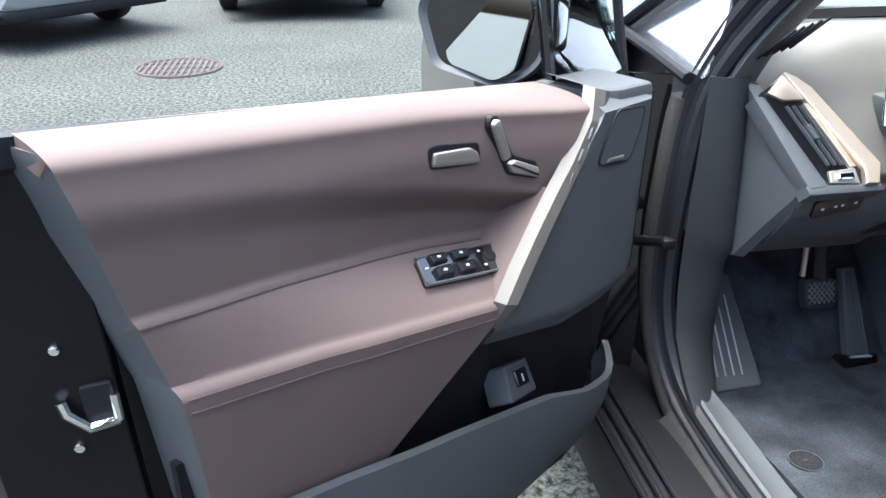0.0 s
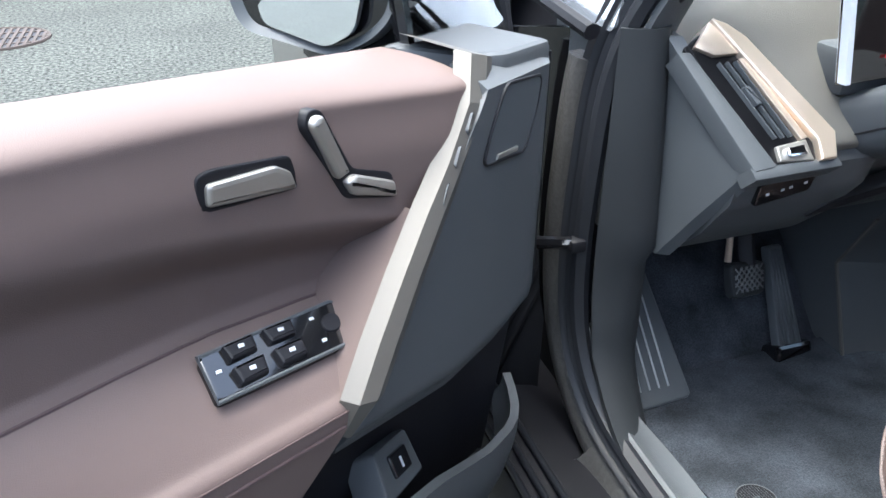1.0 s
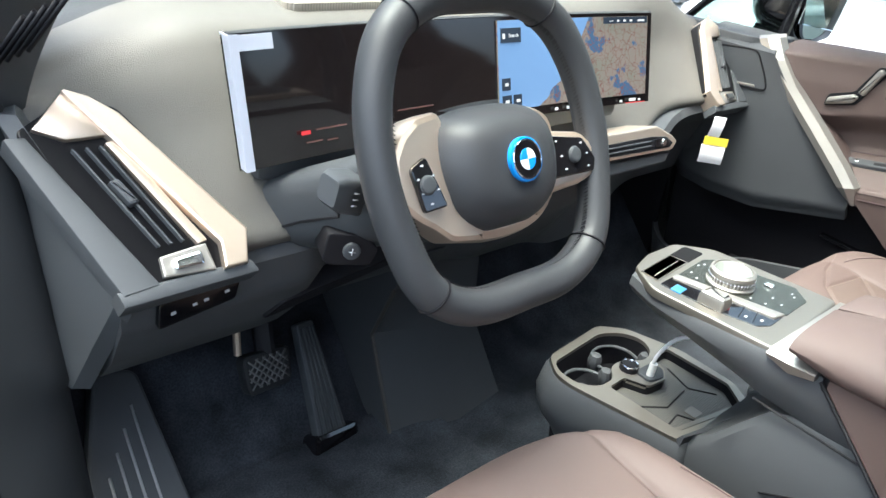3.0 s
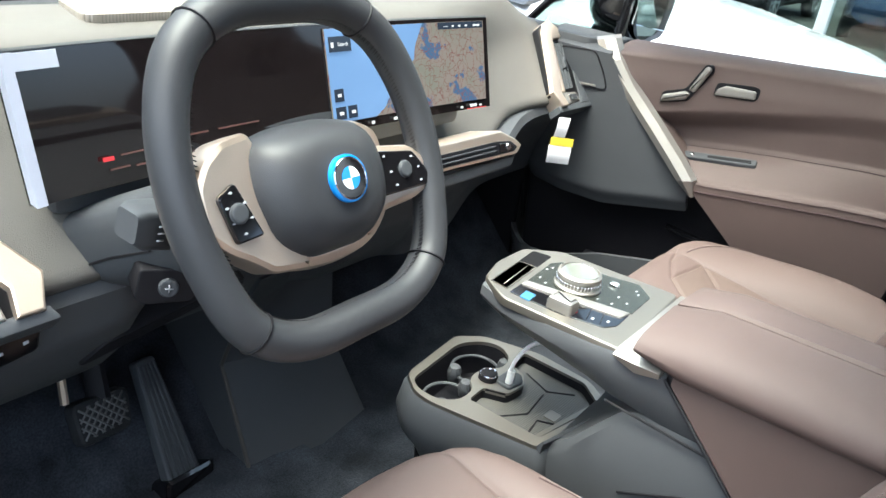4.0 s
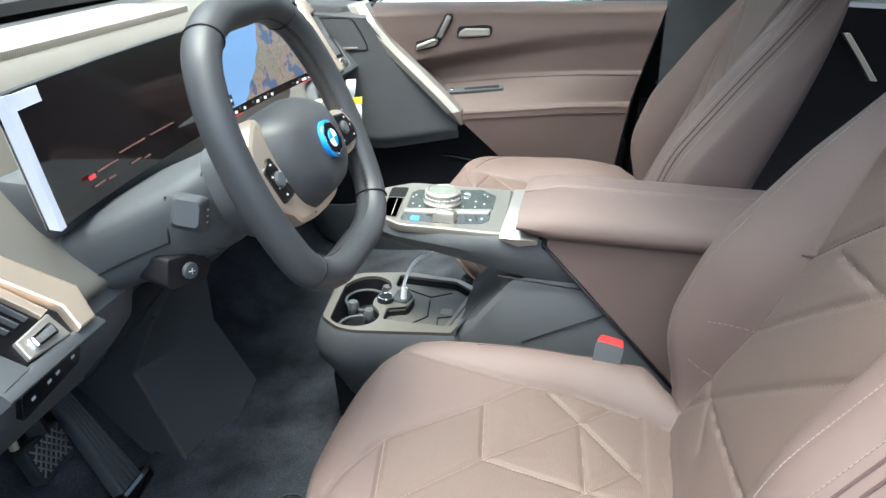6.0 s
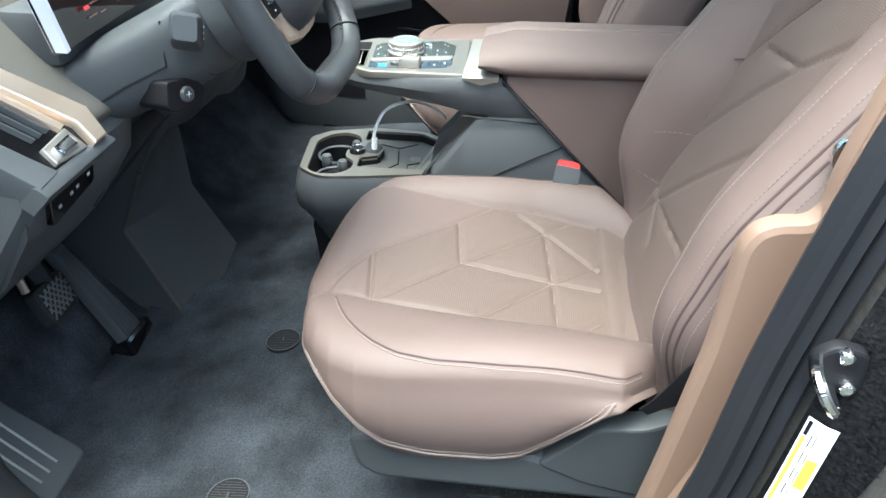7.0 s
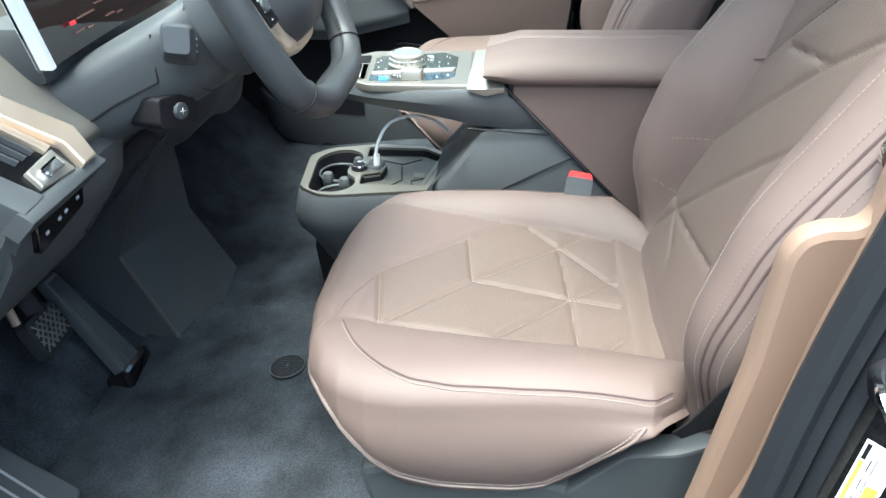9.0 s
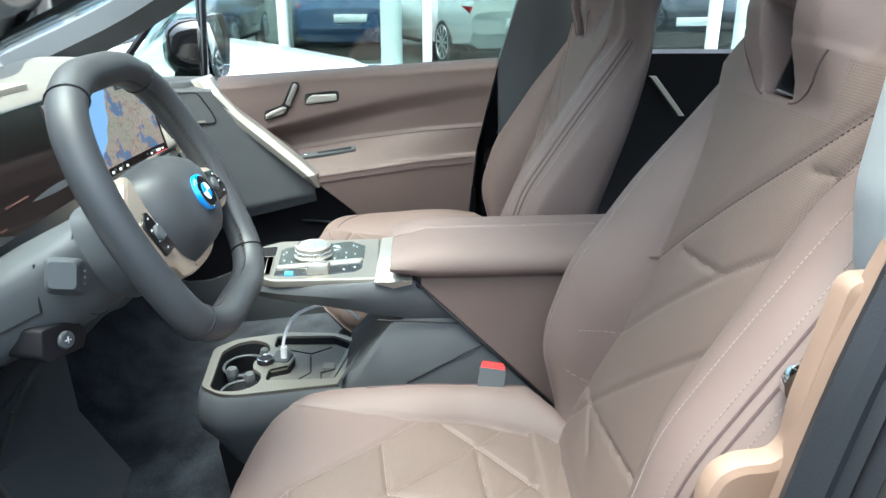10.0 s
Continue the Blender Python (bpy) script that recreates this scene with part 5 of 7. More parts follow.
for nm, pts in (("spoke", [(-0.060, 0.054), (-0.094, 0.050), (-0.112, 0.038), (-0.124, 0.020), (-0.126, -0.016), (-0.109, -0.034), (-0.090, -0.046), (-0.068, -0.060), (-0.030, -0.066), (-0.030, -0.02)]),
                ("spoke", [(0.030, 0.026), (0.060, 0.022), (0.108, 0.0135), (0.128, -0.004), (0.130, -0.028), (0.102, -0.036), (0.066, -0.0405), (0.040, -0.060), (0.02, -0.02)])):
    bm = bmesh.new()
    prism(bm, pts, -0.050, -0.021, lambda u, v, d: wf(u, v, d - 0.010 * smooth(0.098, 0.066, abs(u))), 0.006, 0.006)
    part(nm, bm, BRONZE, wheel, "satin bronze spoke")
bm = bmesh.new()
prism(bm, [(-0.082, 0.044), (0.082, 0.044), (0.092, -0.03), (0.05, -0.066), (-0.05, -0.066), (-0.092, -0.03)], -0.098, -0.045, wf, 0.012, 0.026)
part("hub_back", bm, DGREY, wheel)
for pts, knob, marks in (([(-0.110, 0.010), (-0.092, 0.0185), (-0.0765, -0.026), (-0.103, -0.0275)], (-0.0955, -0.005), ((-0.098, 0.0115), (-0.104, 0.001), (-0.101, -0.011), (-0.088, 0.002), (-0.085, -0.010), (-0.094, -0.0205))),
                         ([(0.055, 0.0155), (0.105, 0.008), (0.1215, -0.0150), (0.1160, -0.0270), (0.052, -0.0260)], (0.089, -0.007), ((0.066, 0.009), (0.101, 0.003), (0.071, -0.006), (0.108, -0.008), (0.075, -0.019), (0.108, -0.0205)))):
    bm = bmesh.new()
    prism(bm, pts, -0.03, -0.0185, wf, 0.002, 0.004)
    pod = part("button_pod", bm, GLOSSBLACK, wheel, "gloss black button field")
    bm = bmesh.new()
    disc(bm, knob, 0.0078, -0.024, -0.0150, wf, 0.002, 20)
    rol = part("roller", bm, DGREY, pod)
    bm = bmesh.new()
    tube(bm, [wf(knob[0] + 0.0079 * math.cos(a), knob[1] + 0.0079 * math.sin(a), -0.0178) for a in (2 * math.pi * k / 20 for k in range(20))], 0.0006, 5, closed=True)
    part("roller_ring", bm, GREY, rol)
    for u, v in marks:
        bm = bmesh.new()
        prism(bm, [(u - 0.0022, v - 0.0005), (u + 0.0004, v - 0.0012), (u + 0.0020, v - 0.0003), (u + 0.0004, v + 0.0010), (u - 0.0010, v + 0.0004)], -0.020, -0.0181, wf, 0.0001)
        part("icon", bm, ICON, pod, "small pale symbol")
bm = bmesh.new()
disc(bm, (0, 0), 0.0200, -0.002, 0.0045, wf, 0.0015, 36)
bd = part("badge", bm, mat("badge_blue", (0.02, 0.22, 0.62), 0.25, coat=0.6), wheel, "round badge with a blue ring")
bm = bmesh.new()
disc(bm, (0, 0), 0.0168, 0.003, 0.0052, wf, 0.0006, 36)
part("badge_field", bm, GLOSSBLACK, bd, "black badge field")
for q in range(4):
    bm = bmesh.new()
    prism(bm, [(0, 0)] + arc((0, 0), 0.0095, 90 * q, 90 * q + 90, 8), 0.0045, 0.0060, wf, 0.0003)
    part("badge_quarter", bm, bpy.data.materials["badge_blue"] if q % 2 else MARK, bd, "blue quarter" if q % 2 else "white quarter")
bm = bmesh.new()
tube(bm, [wf(0.0170 * math.cos(a), 0.0170 * math.sin(a), 0.0050) for a in (2 * math.pi * k / 36 for k in range(36))], 0.0007, 5, closed=True)
part("badge_ring", bm, CHROME, bd)
col = thing("steering_column", "dark grey steering column cover with stalks", "steering column")
bm = bmesh.new()
secs = []
for d, w, up, dn in ((0.070, 0.056, 0.040, 0.050), (0.078, 0.064, 0.044, 0.056), (0.100, 0.084, 0.044, 0.070), (0.150, 0.098, 0.036, 0.076), (0.200, 0.112, 0.034, 0.076), (0.290, 0.130, 0.030, 0.070)):
    c = wc - wn * d
    ring = []
    for q in range(32):
        a = 2 * math.pi * q / 32
        ca, sa = math.cos(a), math.sin(a)
        ring.append(c + V((w * math.copysign(abs(ca) ** 0.6, ca), 0, (up if sa > 0 else dn) * math.copysign(abs(sa) ** 0.6, sa))))
    secs.append(ring)
loft(bm, secs)
cover = part("column_cover", bm, DGREY, col, "dark grey rounded shroud")
bm = bmesh.new()
tube(bm, [wc - wn * 0.112 + (p - (wc - wn * 0.100)) * 1.012 for p in secs[2]], 0.0016, 5, closed=True)
tube(bm, [p + V((-0.0006, 0, 0)) for p in (secs[3][14], secs[3][17], secs[4][17], secs[5][18])], 0.0014, 5)
part("cover_joint", bm, BLACK, cover)
stem = frame_of((-0.430, 0.622, 0.950), (0.1, -0.95, -0.1), (0.15, 0.1, 1.0))
sq = lambda a, b, o, lift: [stem(p.x + o, p.y + lift, 0.0) for p in round_poly([(-a, -b, 0), (a, -b, 0), (a, b, 0), (-a, b, 0)], 0.4 * min(a, b), 3)]
out = V((-0.86, -0.38, 0.36)).normalized()
bm = bmesh.new()
loft(bm, [[p + out * d for p in sq(a, b, 0.0, 0.0)] for d, a, b in ((0.0, 0.010, 0.008), (0.044, 0.010, 0.008), (0.050, 0.012, 0.012), (0.056, 0.017, 0.018), (0.090, 0.0155, 0.0165), (0.100, 0.012, 0.012))])
stalk = part("indicator_stalk", bm, DGREY, col, "blunt dark grey stalk")
for k in range(3):
    bm = bmesh.new()
    c = stem(0.0176, 0.006 - 0.006 * k, 0.0) + out * 0.074
    tube(bm, [c - out * 0.004, c + out * 0.004], 0.0008, 5)
    part("icon", bm, ICON, stalk)
f = frame_of((-0.458, 0.626, 0.895), (0.9, -0.40, -0.16), (0, 0.1, 1))
bm = bmesh.new()
prism(bm, [(-0.028, -0.012), (-0.020, -0.018), (0.022, -0.014), (0.028, 0.004), (0.012, 0.018), (-0.026, 0.016)], -0.05, 0.004, f, 0.002, 0.005)
adjb = part("column_adjuster", bm, BLACK, col, "angular steering adjuster switch")
bm = bmesh.new()
disc(bm, (0, 0), 0.009, 0.0, 0.008, f, 0.002, 18)
part("adjuster_knob", bm, DGREY, adjb)
bm = bmesh.new()
for a, b in (((-0.0035, 0), (0.0035, 0)), ((0, -0.0035), (0, 0.0035))):
    tube(bm, [f(*a, 0.0085), f(*b, 0.0085)], 0.0006, 5)
part("icon", bm, ICON, adjb)


# ---- centre console ----
tray = thing("cup_holder_tray", "low black console tray with two cup holders and a charging mat", "console tray")
tf = lambda u, v, d: V((u, v, 0.628 + d))
outline = [(-0.097, 0.622), (0.030, 0.636), (0.064, 0.605), (0.090, 0.520), (0.086, 0.430), (0.050, 0.375), (-0.092, 0.404), (-0.124, 0.560), (-0.122, 0.588)]
bm = bmesh.new()
outr = [(p.x, p.y) for p in round_poly([(*p, 0) for p in outline], 0.012, 4)]
loft(bm, [[tf(-0.02 + (p[0] + 0.02) * s, 0.50 + (p[1] - 0.50) * s, d) for p in outr] for s, d in ((0.72, -0.150), (0.93, -0.095), (1.07, -0.070), (1.10, -0.045), (1.05, -0.012), (1.01, -0.003))], cap=False)
part("tray_body", bm, DGREY, tray, "dark grey tray body")


def ring_plate(bm, outer, holes, d0, d1):
    """A flat plate with holes, from edges filled in its plane, thickened."""
    loops = []
    for pts in [outer] + holes:
        vs = [bm.verts.new((p[0], p[1], 0)) for p in pts]
        es = [bm.edges.new((vs[i], vs[(i + 1) % len(vs)])) for i in range(len(vs))]
        loops += es
    r = bmesh.ops.triangle_fill(bm, edges=loops, use_beauty=True)
    faces = [g for g in r["geom"] if isinstance(g, bmesh.types.BMFace)]
    ex = bmesh.ops.extrude_face_region(bm, geom=faces)
    top = {g for g in ex["geom"] if isinstance(g, bmesh.types.BMVert)}
    for v in bm.verts:
        v.co = tf(v.co.x, v.co.y, d1 if v in top else d0)


rounded = lambda pts, r: [(p.x, p.y) for p in round_poly([(*p, 0) for p in pts], r, 4)]
pad = rounded([(-0.080, 0.526), (-0.044, 0.528), (-0.030, 0.496), (0.004, 0.492), (0.024, 0.505), (0.034, 0.534), (0.074, 0.536), (0.076, 0.434), (0.044, 0.392), (-0.076, 0.416)], 0.006)
cups = rounded([(-0.102, 0.608), (0.018, 0.620), (0.050, 0.600), (0.062, 0.572), (0.046, 0.544), (0.016, 0.536), (-0.010, 0.556), (-0.040, 0.556), (-0.060, 0.534), (-0.092, 0.534), (-0.113, 0.556), (-0.114, 0.588)], 0.016)
bm = bmesh.new()
ring_plate(bm, outr, [cups, pad], -0.006, 0.002)
part("tray_plate", bm, GUNMETAL, tray, "satin gunmetal tray frame")
bm = bmesh.new()
loft(bm, [[tf(-0.025 + (p[0] + 0.025) * s, 0.575 + (p[1] - 0.575) * s, d) for p in cups] for s, d in ((1.005, 0.0), (0.99, -0.012), (0.97, -0.055), (0.90, -0.060), (0.05, -0.0601))], cap=False)
cup = part("cup_holder", bm, BLACK, tray, "deep black double cup holder")
for c, r in (((0.012, 0.580), 0.036), ((-0.074, 0.566), 0.034)):
    bm = bmesh.new()
    tube(bm, [tf(c[0] + r * math.cos(radians(a)), c[1] + r * math.sin(radians(a)), -0.022) for a in range(0, 360, 12)], 0.0025, 6, closed=True)
    part("cup_ring", bm, DGREY, cup)
for x, y in ((-0.022, 0.594), (-0.040, 0.560), (-0.100, 0.556), (0.046, 0.552)):
    bm = bmesh.new()
    q = tf(x, y, -0.016)
    loft(bm, [[q + V((s * math.cos(k * math.pi / 4), s * math.sin(k * math.pi / 4), d)) for k in range(8)] for s, d in ((0.002, -0.024), (0.009, -0.016), (0.011, 0.0), (0.008, 0.008), (0.002, 0.010))])
    part("cup_clamp", bm, GREY, cup)
bm = bmesh.new()
prism(bm, pad, -0.03, -0.014, tf, 0.001)
cm = part("charging_mat", bm, mat("rubber_mat", (0.10, 0.098, 0.088), 0.42, grain=1.0, size=300, pattern="holes"), tray, "grey dimpled charging mat")
bm = bmesh.new()
loft(bm, [[tf(0.0 + (p[0]) * s, 0.465 + (p[1] - 0.465) * s, d) for p in pad] for s, d in ((1.004, 0.001), (0.985, -0.015))], cap=False)
part("mat_wall", bm, BLACK, cm)
bm = bmesh.new()
prism(bm, rounded([(-0.016, 0.444), (0.004, 0.444), (0.004, 0.426), (-0.016, 0.426)], 0.003), -0.016, -0.0125, tf, 0.0006)
part("charge_mark", bm, GUNMETAL, cm)
for line in (((0.026, 0.470), (-0.028, 0.462), (-0.064, 0.488)), ((0.052, 0.515), (0.036, 0.470), (0.060, 0.438)), ((-0.060, 0.440), (-0.030, 0.445), (-0.012, 0.410))):
    bm = bmesh.new()
    tube(bm, [tf(*p, -0.0138) for p in line], 0.0016, 5)
    part("mat_groove", bm, BLACK, cm)
bm = bmesh.new()
loft(bm, [[tf(x, y, d) for y, d in ((y0, -0.014), (y0, -0.004), (y0 + 0.006, -0.003), (y0 + 0.008, -0.014))] for x, y0 in ((-0.070, 0.420), (0.044, 0.399))])
part("mat_edge", bm, GUNMETAL, cm)
bm = bmesh.new()
disc(bm, (-0.021, 0.537), 0.014, -0.004, 0.010, tf, 0.002)
kn = part("socket_knob", bm, BLACK, tray, "small round socket cover")
bm = bmesh.new()
tube(bm, [tf(-0.021 + 0.012 * math.cos(a), 0.537 + 0.012 * math.sin(a), 0.010) for a in (2 * math.pi * k / 24 for k in range(24))], 0.0012, 5, closed=True)
part("ring", bm, CHROME, kn)
bm = bmesh.new()
prism(bm, rounded([(-0.024, 0.500), (0.004, 0.494), (0.020, 0.506), (0.016, 0.526), (-0.020, 0.528)], 0.006), -0.02, 0.006, tf, 0.003)
part("usb_block", bm, DGREY, tray, "raised block with charging sockets")
bm = bmesh.new()
loft(bm, [[tf(x, y + dy, d) for dy, d in ((0, -0.012), (0.006, 0.002), (-0.018 * h, 0.012 + 0.020 * h), (-0.026 * h, 0.008 + 0.016 * h))] for x, y, h in ((-0.092, 0.404, 0.1), (0.0, 0.386, 0.7), (0.050, 0.375, 1.6), (0.086, 0.400, 1.9))])
part("tray_flap", bm, DGREY, tray, "raised rear flap of the tray")
cable = thing("charging_cable", "thin white cable looping out of the tray", "cable")
bm = bmesh.new()
tube(bm, spline([tf(-0.012, 0.508, 0.006), tf(-0.010, 0.506, 0.040), tf(0.006, 0.488, 0.074), tf(0.026, 0.448, 0.084), tf(0.050, 0.410, 0.066), tf(0.066, 0.388, 0.040)], 28), 0.0028, 8)
part("cord", bm, MARK, cable)
bm = bmesh.new()
tube(bm, [tf(-0.012, 0.508, 0.003), tf(-0.011, 0.507, 0.026)], 0.0055, 10)
part("plug", bm, mat("white_plastic", (0.75, 0.75, 0.73), 0.35), cable)

con = thing("centre_console", "grey console base with leather clad sides", "console")
bm = bmesh.new()
CX = 0.012
secs = []
for y, zt, w in ((0.412, 0.600, 0.080), (0.404, 0.628, 0.088), (0.375, 0.655, 0.090), (0.350, 0.690, 0.088), (0.325, 0.722, 0.084), (0.29, 0.736, 0.082), (0.18, 0.74, 0.082), (-0.30, 0.74, 0.082)):
    secs.append([V((CX + a, y, z)) for a, z in ((-0.080, 0.40), (-0.094, 0.50), (-0.097, 0.60), (-0.095, min(0.64, zt - 0.02)), (-w - 0.004, zt - 0.012), (-w + 0.004, zt), (w - 0.004, zt), (w + 0.004, zt - 0.012), (0.095, min(0.64, zt - 0.02)), (0.097, 0.60), (0.094, 0.50), (0.080, 0.40))])
loft(bm, secs)
part("console_base", bm, GREY, con, "grey plastic console base")
bm = bmesh.new()
prism(bm, [(0.60, 0.37), (0.615, 0.50), (0.60, 0.56), (0.40, 0.57), (0.40, 0.37)], -0.07, 0.085, lambda y, z, x: (x, y, z), 0.0)
bevelled(bm, set(), 0.008, 2, 25)
part("tray_pedestal", bm, BLACK, con)
for sg in (-1, 1):
    bm = bmesh.new()
    x0, x1 = (CX - 0.080, CX - 0.100) if sg < 0 else (CX + 0.080, CX + 0.100)
    loft(bm, [[V((x, y, z)) for x, z in ((x0, lo), (x0, 0.815), (x1, 0.815), (x1, lo + 0.004), (x1 - sg * 0.003, lo))] for y, lo in ((-0.30, 0.45), (-0.15, 0.478), (-0.02, 0.502), (0.08, 0.600), (0.18, 0.698), (0.24, 0.757), (0.276, 0.793))])
    part("side_panel", bm, LEATHER, con, "brown leather console side")
    bm = bmesh.new()
    tube(bm, [(x1 + sg * -0.002, 0.284, 0.799), (x1 + sg * -0.002, -0.02, 0.497)], 0.0022, 6)
    part("panel_gap", bm, BLACK, con)
bm = bmesh.new()
secs = []
for y, zt, zb, w in ((0.560, 0.788, 0.776, 0.040), (0.545, 0.796, 0.768, 0.078), (0.50, 0.798, 0.765, 0.096), (0.438, 0.798, 0.756, 0.098), (0.373, 0.798, 0.745, 0.098), (0.34, 0.80, 0.737, 0.097), (0.28, 0.80, 0.731, 0.096), (0.20, 0.80, 0.728, 0.094), (0.10, 0.80, 0.72, 0.090)):
    secs.append([V((CX + w * a, y, zb + (zt - zb) * b)) for a, b in ((-0.85, 0), (-1, 0.5), (-0.97, 0.9), (-0.92, 1), (0.92, 1), (0.97, 0.9), (1, 0.5), (0.85, 0))])
loft(bm, secs)
part("bridge", bm, GREY, con, "grey floating console bridge")
bm = bmesh.new()
tube(bm, [(CX - 0.0915, 0.345, 0.734), (CX - 0.0905, 0.21, 0.727)], 0.0015, 6)
tube(bm, [(CX - 0.0965, 0.300, 0.626), (CX - 0.0945, 0.213, 0.674), (CX - 0.092, 0.172, 0.694)], 0.0014, 6)
part("panel_gap", bm, BLACK, con)
cf = lambda u, v, d: V((u, v, 0.800 + d))
bm = bmesh.new()
plate = [(-0.086, 0.500), (-0.056, 0.548), (-0.010, 0.562), (0.055, 0.562), (0.094, 0.520), (0.108, 0.350), (-0.078, 0.340)]
prism(bm, plate, -0.008, 0.003, cf, 0.003, 0.010)
pl = part("control_plate", bm, GUNMETAL, con, "satin bronze grey control plate")
# no recess is cut: matte black plate paints the slot's inner shade
bm = bmesh.new()
prism(bm, [(-0.060, 0.535), (0.060, 0.548), (0.066, 0.520), (-0.064, 0.508)], -0.01, 0.0036, cf, 0.001, 0.006)
part("storage_slot", bm, WEBBING, pl, "black storage slot")
# grey green base colour holds the reflection of surroundings on the panel
SMOKED = mat("smoked_panel_glass", (0.022, 0.025, 0.021), 0.22, spec=0.4, vary=0.1)
bm = bmesh.new()
prism(bm, [(-0.025, 0.503), (0.045, 0.510), (0.060, 0.502), (0.074, 0.450), (0.089, 0.398), (0.066, 0.372), (0.007, 0.370)], -0.004, 0.0042, cf, 0.001, 0.003)
gp = part("glass_panel", bm, SMOKED, pl, "smoked glass touch panel")
bm = bmesh.new()
prism(bm, [(-0.068, 0.502), (-0.030, 0.504), (0.003, 0.371), (-0.034, 0.369), (-0.050, 0.378), (-0.064, 0.429)], -0.004, 0.0040, cf, 0.001, 0.004)
gs = part("gear_panel", bm, GLOSSBLACK, pl, "gloss black gear selector panel")
# flat plate again, black for the shade inside the pocket
bm = bmesh.new()
prism(bm, [(-0.061, 0.534), (0.014, 0.542), (0.017, 0.517), (-0.062, 0.509)], -0.004, 0.0036, cf, 0.0005, 0.006)
pocket = part("front_slot", bm, BLACK, pl, "dark narrow pocket")
bm = bmesh.new()
tube(bm, [cf(-0.056, 0.518, 0.0038), cf(0.010, 0.526, 0.0038)], 0.0007, 5)
part("slot_lip", bm, SILVER, pocket)
bm = bmesh.new()
outline = [cf(u, v, 0.0034) for u, v in ((-0.061, 0.5345), (0.014, 0.5425), (0.0175, 0.5165), (-0.0625, 0.5085))]
tube(bm, outline, 0.0012, 6, closed=True)
part("slot_rim", bm, GUNMETAL, pocket)
kf = lambda u, v, d: V((u + 0.018, v + 0.453, 0.803 + d))
bm = bmesh.new()
loft(bm, [[kf(r * math.cos(a), r * math.sin(a), d) for a in (2 * math.pi * k / 40 for k in range(40))] for r, d in ((0.030, 0.0), (0.031, 0.004), (0.0275, 0.006), (0.0275, 0.014), (0.029, 0.016), (0.0285, 0.020), (0.025, 0.022), (0.024, 0.020), (0.008, 0.020))])
rk = part("rotary_knob", bm, SILVER, pl, "round crystal and silver control knob")
bm = bmesh.new()
disc(bm, (0, 0), 0.0235, 0.018, 0.0215, kf, 0.001, 36)
part("knob_top", bm, mat("knob_glass", (0.12, 0.13, 0.11), 0.05, coat=1.0), rk, "dark glassy knob top")
bm = bmesh.new()
for k in range(40):
    a = 2 * math.pi * k / 40
    tube(bm, [kf(0.0285 * math.cos(a), 0.0285 * math.sin(a), 0.006), kf(0.0285 * math.cos(a), 0.0285 * math.sin(a), 0.014)], 0.0012, 5)
part("knurl", bm, CHROME, rk)
bm = bmesh.new()
prism(bm, [(-0.064, 0.452), (-0.040, 0.452), (-0.040, 0.418), (-0.062, 0.418)], 0.0, 0.020, cf, 0.006, 0.004)
part("gear_lever", bm, SILVER, gs, "small satin silver gear lever")
bm = bmesh.new()
prism(bm, [(-0.040, 0.502), (-0.028, 0.504), (0.005, 0.371), (-0.014, 0.374)], 0.0, 0.0062, cf, 0.0012, 0.002)
part("silver_bar", bm, SILVER, gs, "satin silver bar")
for v in (0.405, 0.389):
    bm = bmesh.new()
    tube(bm, [cf(-0.058 + 0.3 * (0.43 - v), v - 0.003, 0.0042), cf(-0.022 + 0.2 * (0.405 - v), v + 0.005, 0.0042)], 0.0006, 5)
    part("key_joint", bm, BLACK, gs)
bm = bmesh.new()
prism(bm, [(-0.068, 0.486), (-0.050, 0.488), (-0.050, 0.474), (-0.068, 0.472)], 0.003, 0.0052, cf, 0.0004)
part("start_button", bm, glow("blue_key", (0.08, 0.28, 0.50), 0.3), gs, "blue lit start button")
for u, v, m in ((-0.046, 0.419, REDLIT), (-0.043, 0.397, ICON), (-0.034, 0.381, ICON)):
    bm = bmesh.new()
    prism(bm, [(u - 0.002, v - 0.0015), (u + 0.002, v - 0.0015), (u + 0.002, v + 0.0015), (u - 0.002, v + 0.0015)], 0.003, 0.0050, cf, 0.0003)
    part("icon", bm, m, gs)
for u, v in ((-0.003, 0.497), (-0.011, 0.484), (0.024, 0.503), (0.034, 0.500), (0.058, 0.414), (0.067, 0.392), (0.060, 0.386), (0.033, 0.401), (0.006, 0.417), (0.010, 0.399), (0.026, 0.386)):
    bm = bmesh.new()
    prism(bm, [(u - 0.0022, v - 0.0008), (u + 0.0018, v - 0.0012), (u + 0.0022, v + 0.0008), (u - 0.0018, v + 0.0012)], 0.003, 0.0046, cf, 0.0003)
    part("icon", bm, ICON, gp)
bm = bmesh.new()
prism(bm, [(0.052, 0.412), (0.064, 0.414), (0.062, 0.426), (0.052, 0.425)], 0.003, 0.008, cf, 0.002, 0.002)
part("volume_roller", bm, CHROME, gp)
bm = bmesh.new()
secs = [[V((CX - w, y, zb)), V((CX - w - 0.002, y, z1)), V((CX - w + 0.008, y, z2)), V((CX + w - 0.008, y, z2)), V((CX + w + 0.002, y, z1)), V((CX + w, y, zb))] for y, w, zb, z1, z2 in ((0.346, 0.0985, 0.797, 0.801, 0.8055), (0.318, 0.1000, 0.790, 0.802, 0.808), (0.290, 0.1010, 0.797, 0.804, 0.812))]
loft(bm, secs)
part("silver_band", bm, SILVER, con, "bright satin silver band")
bm = bmesh.new()
prism(bm, [(-0.055, 0.330), (-0.02, 0.334), (-0.02, 0.306), (-0.055, 0.306)], 0.0, 0.014, cf, 0.003, 0.004)
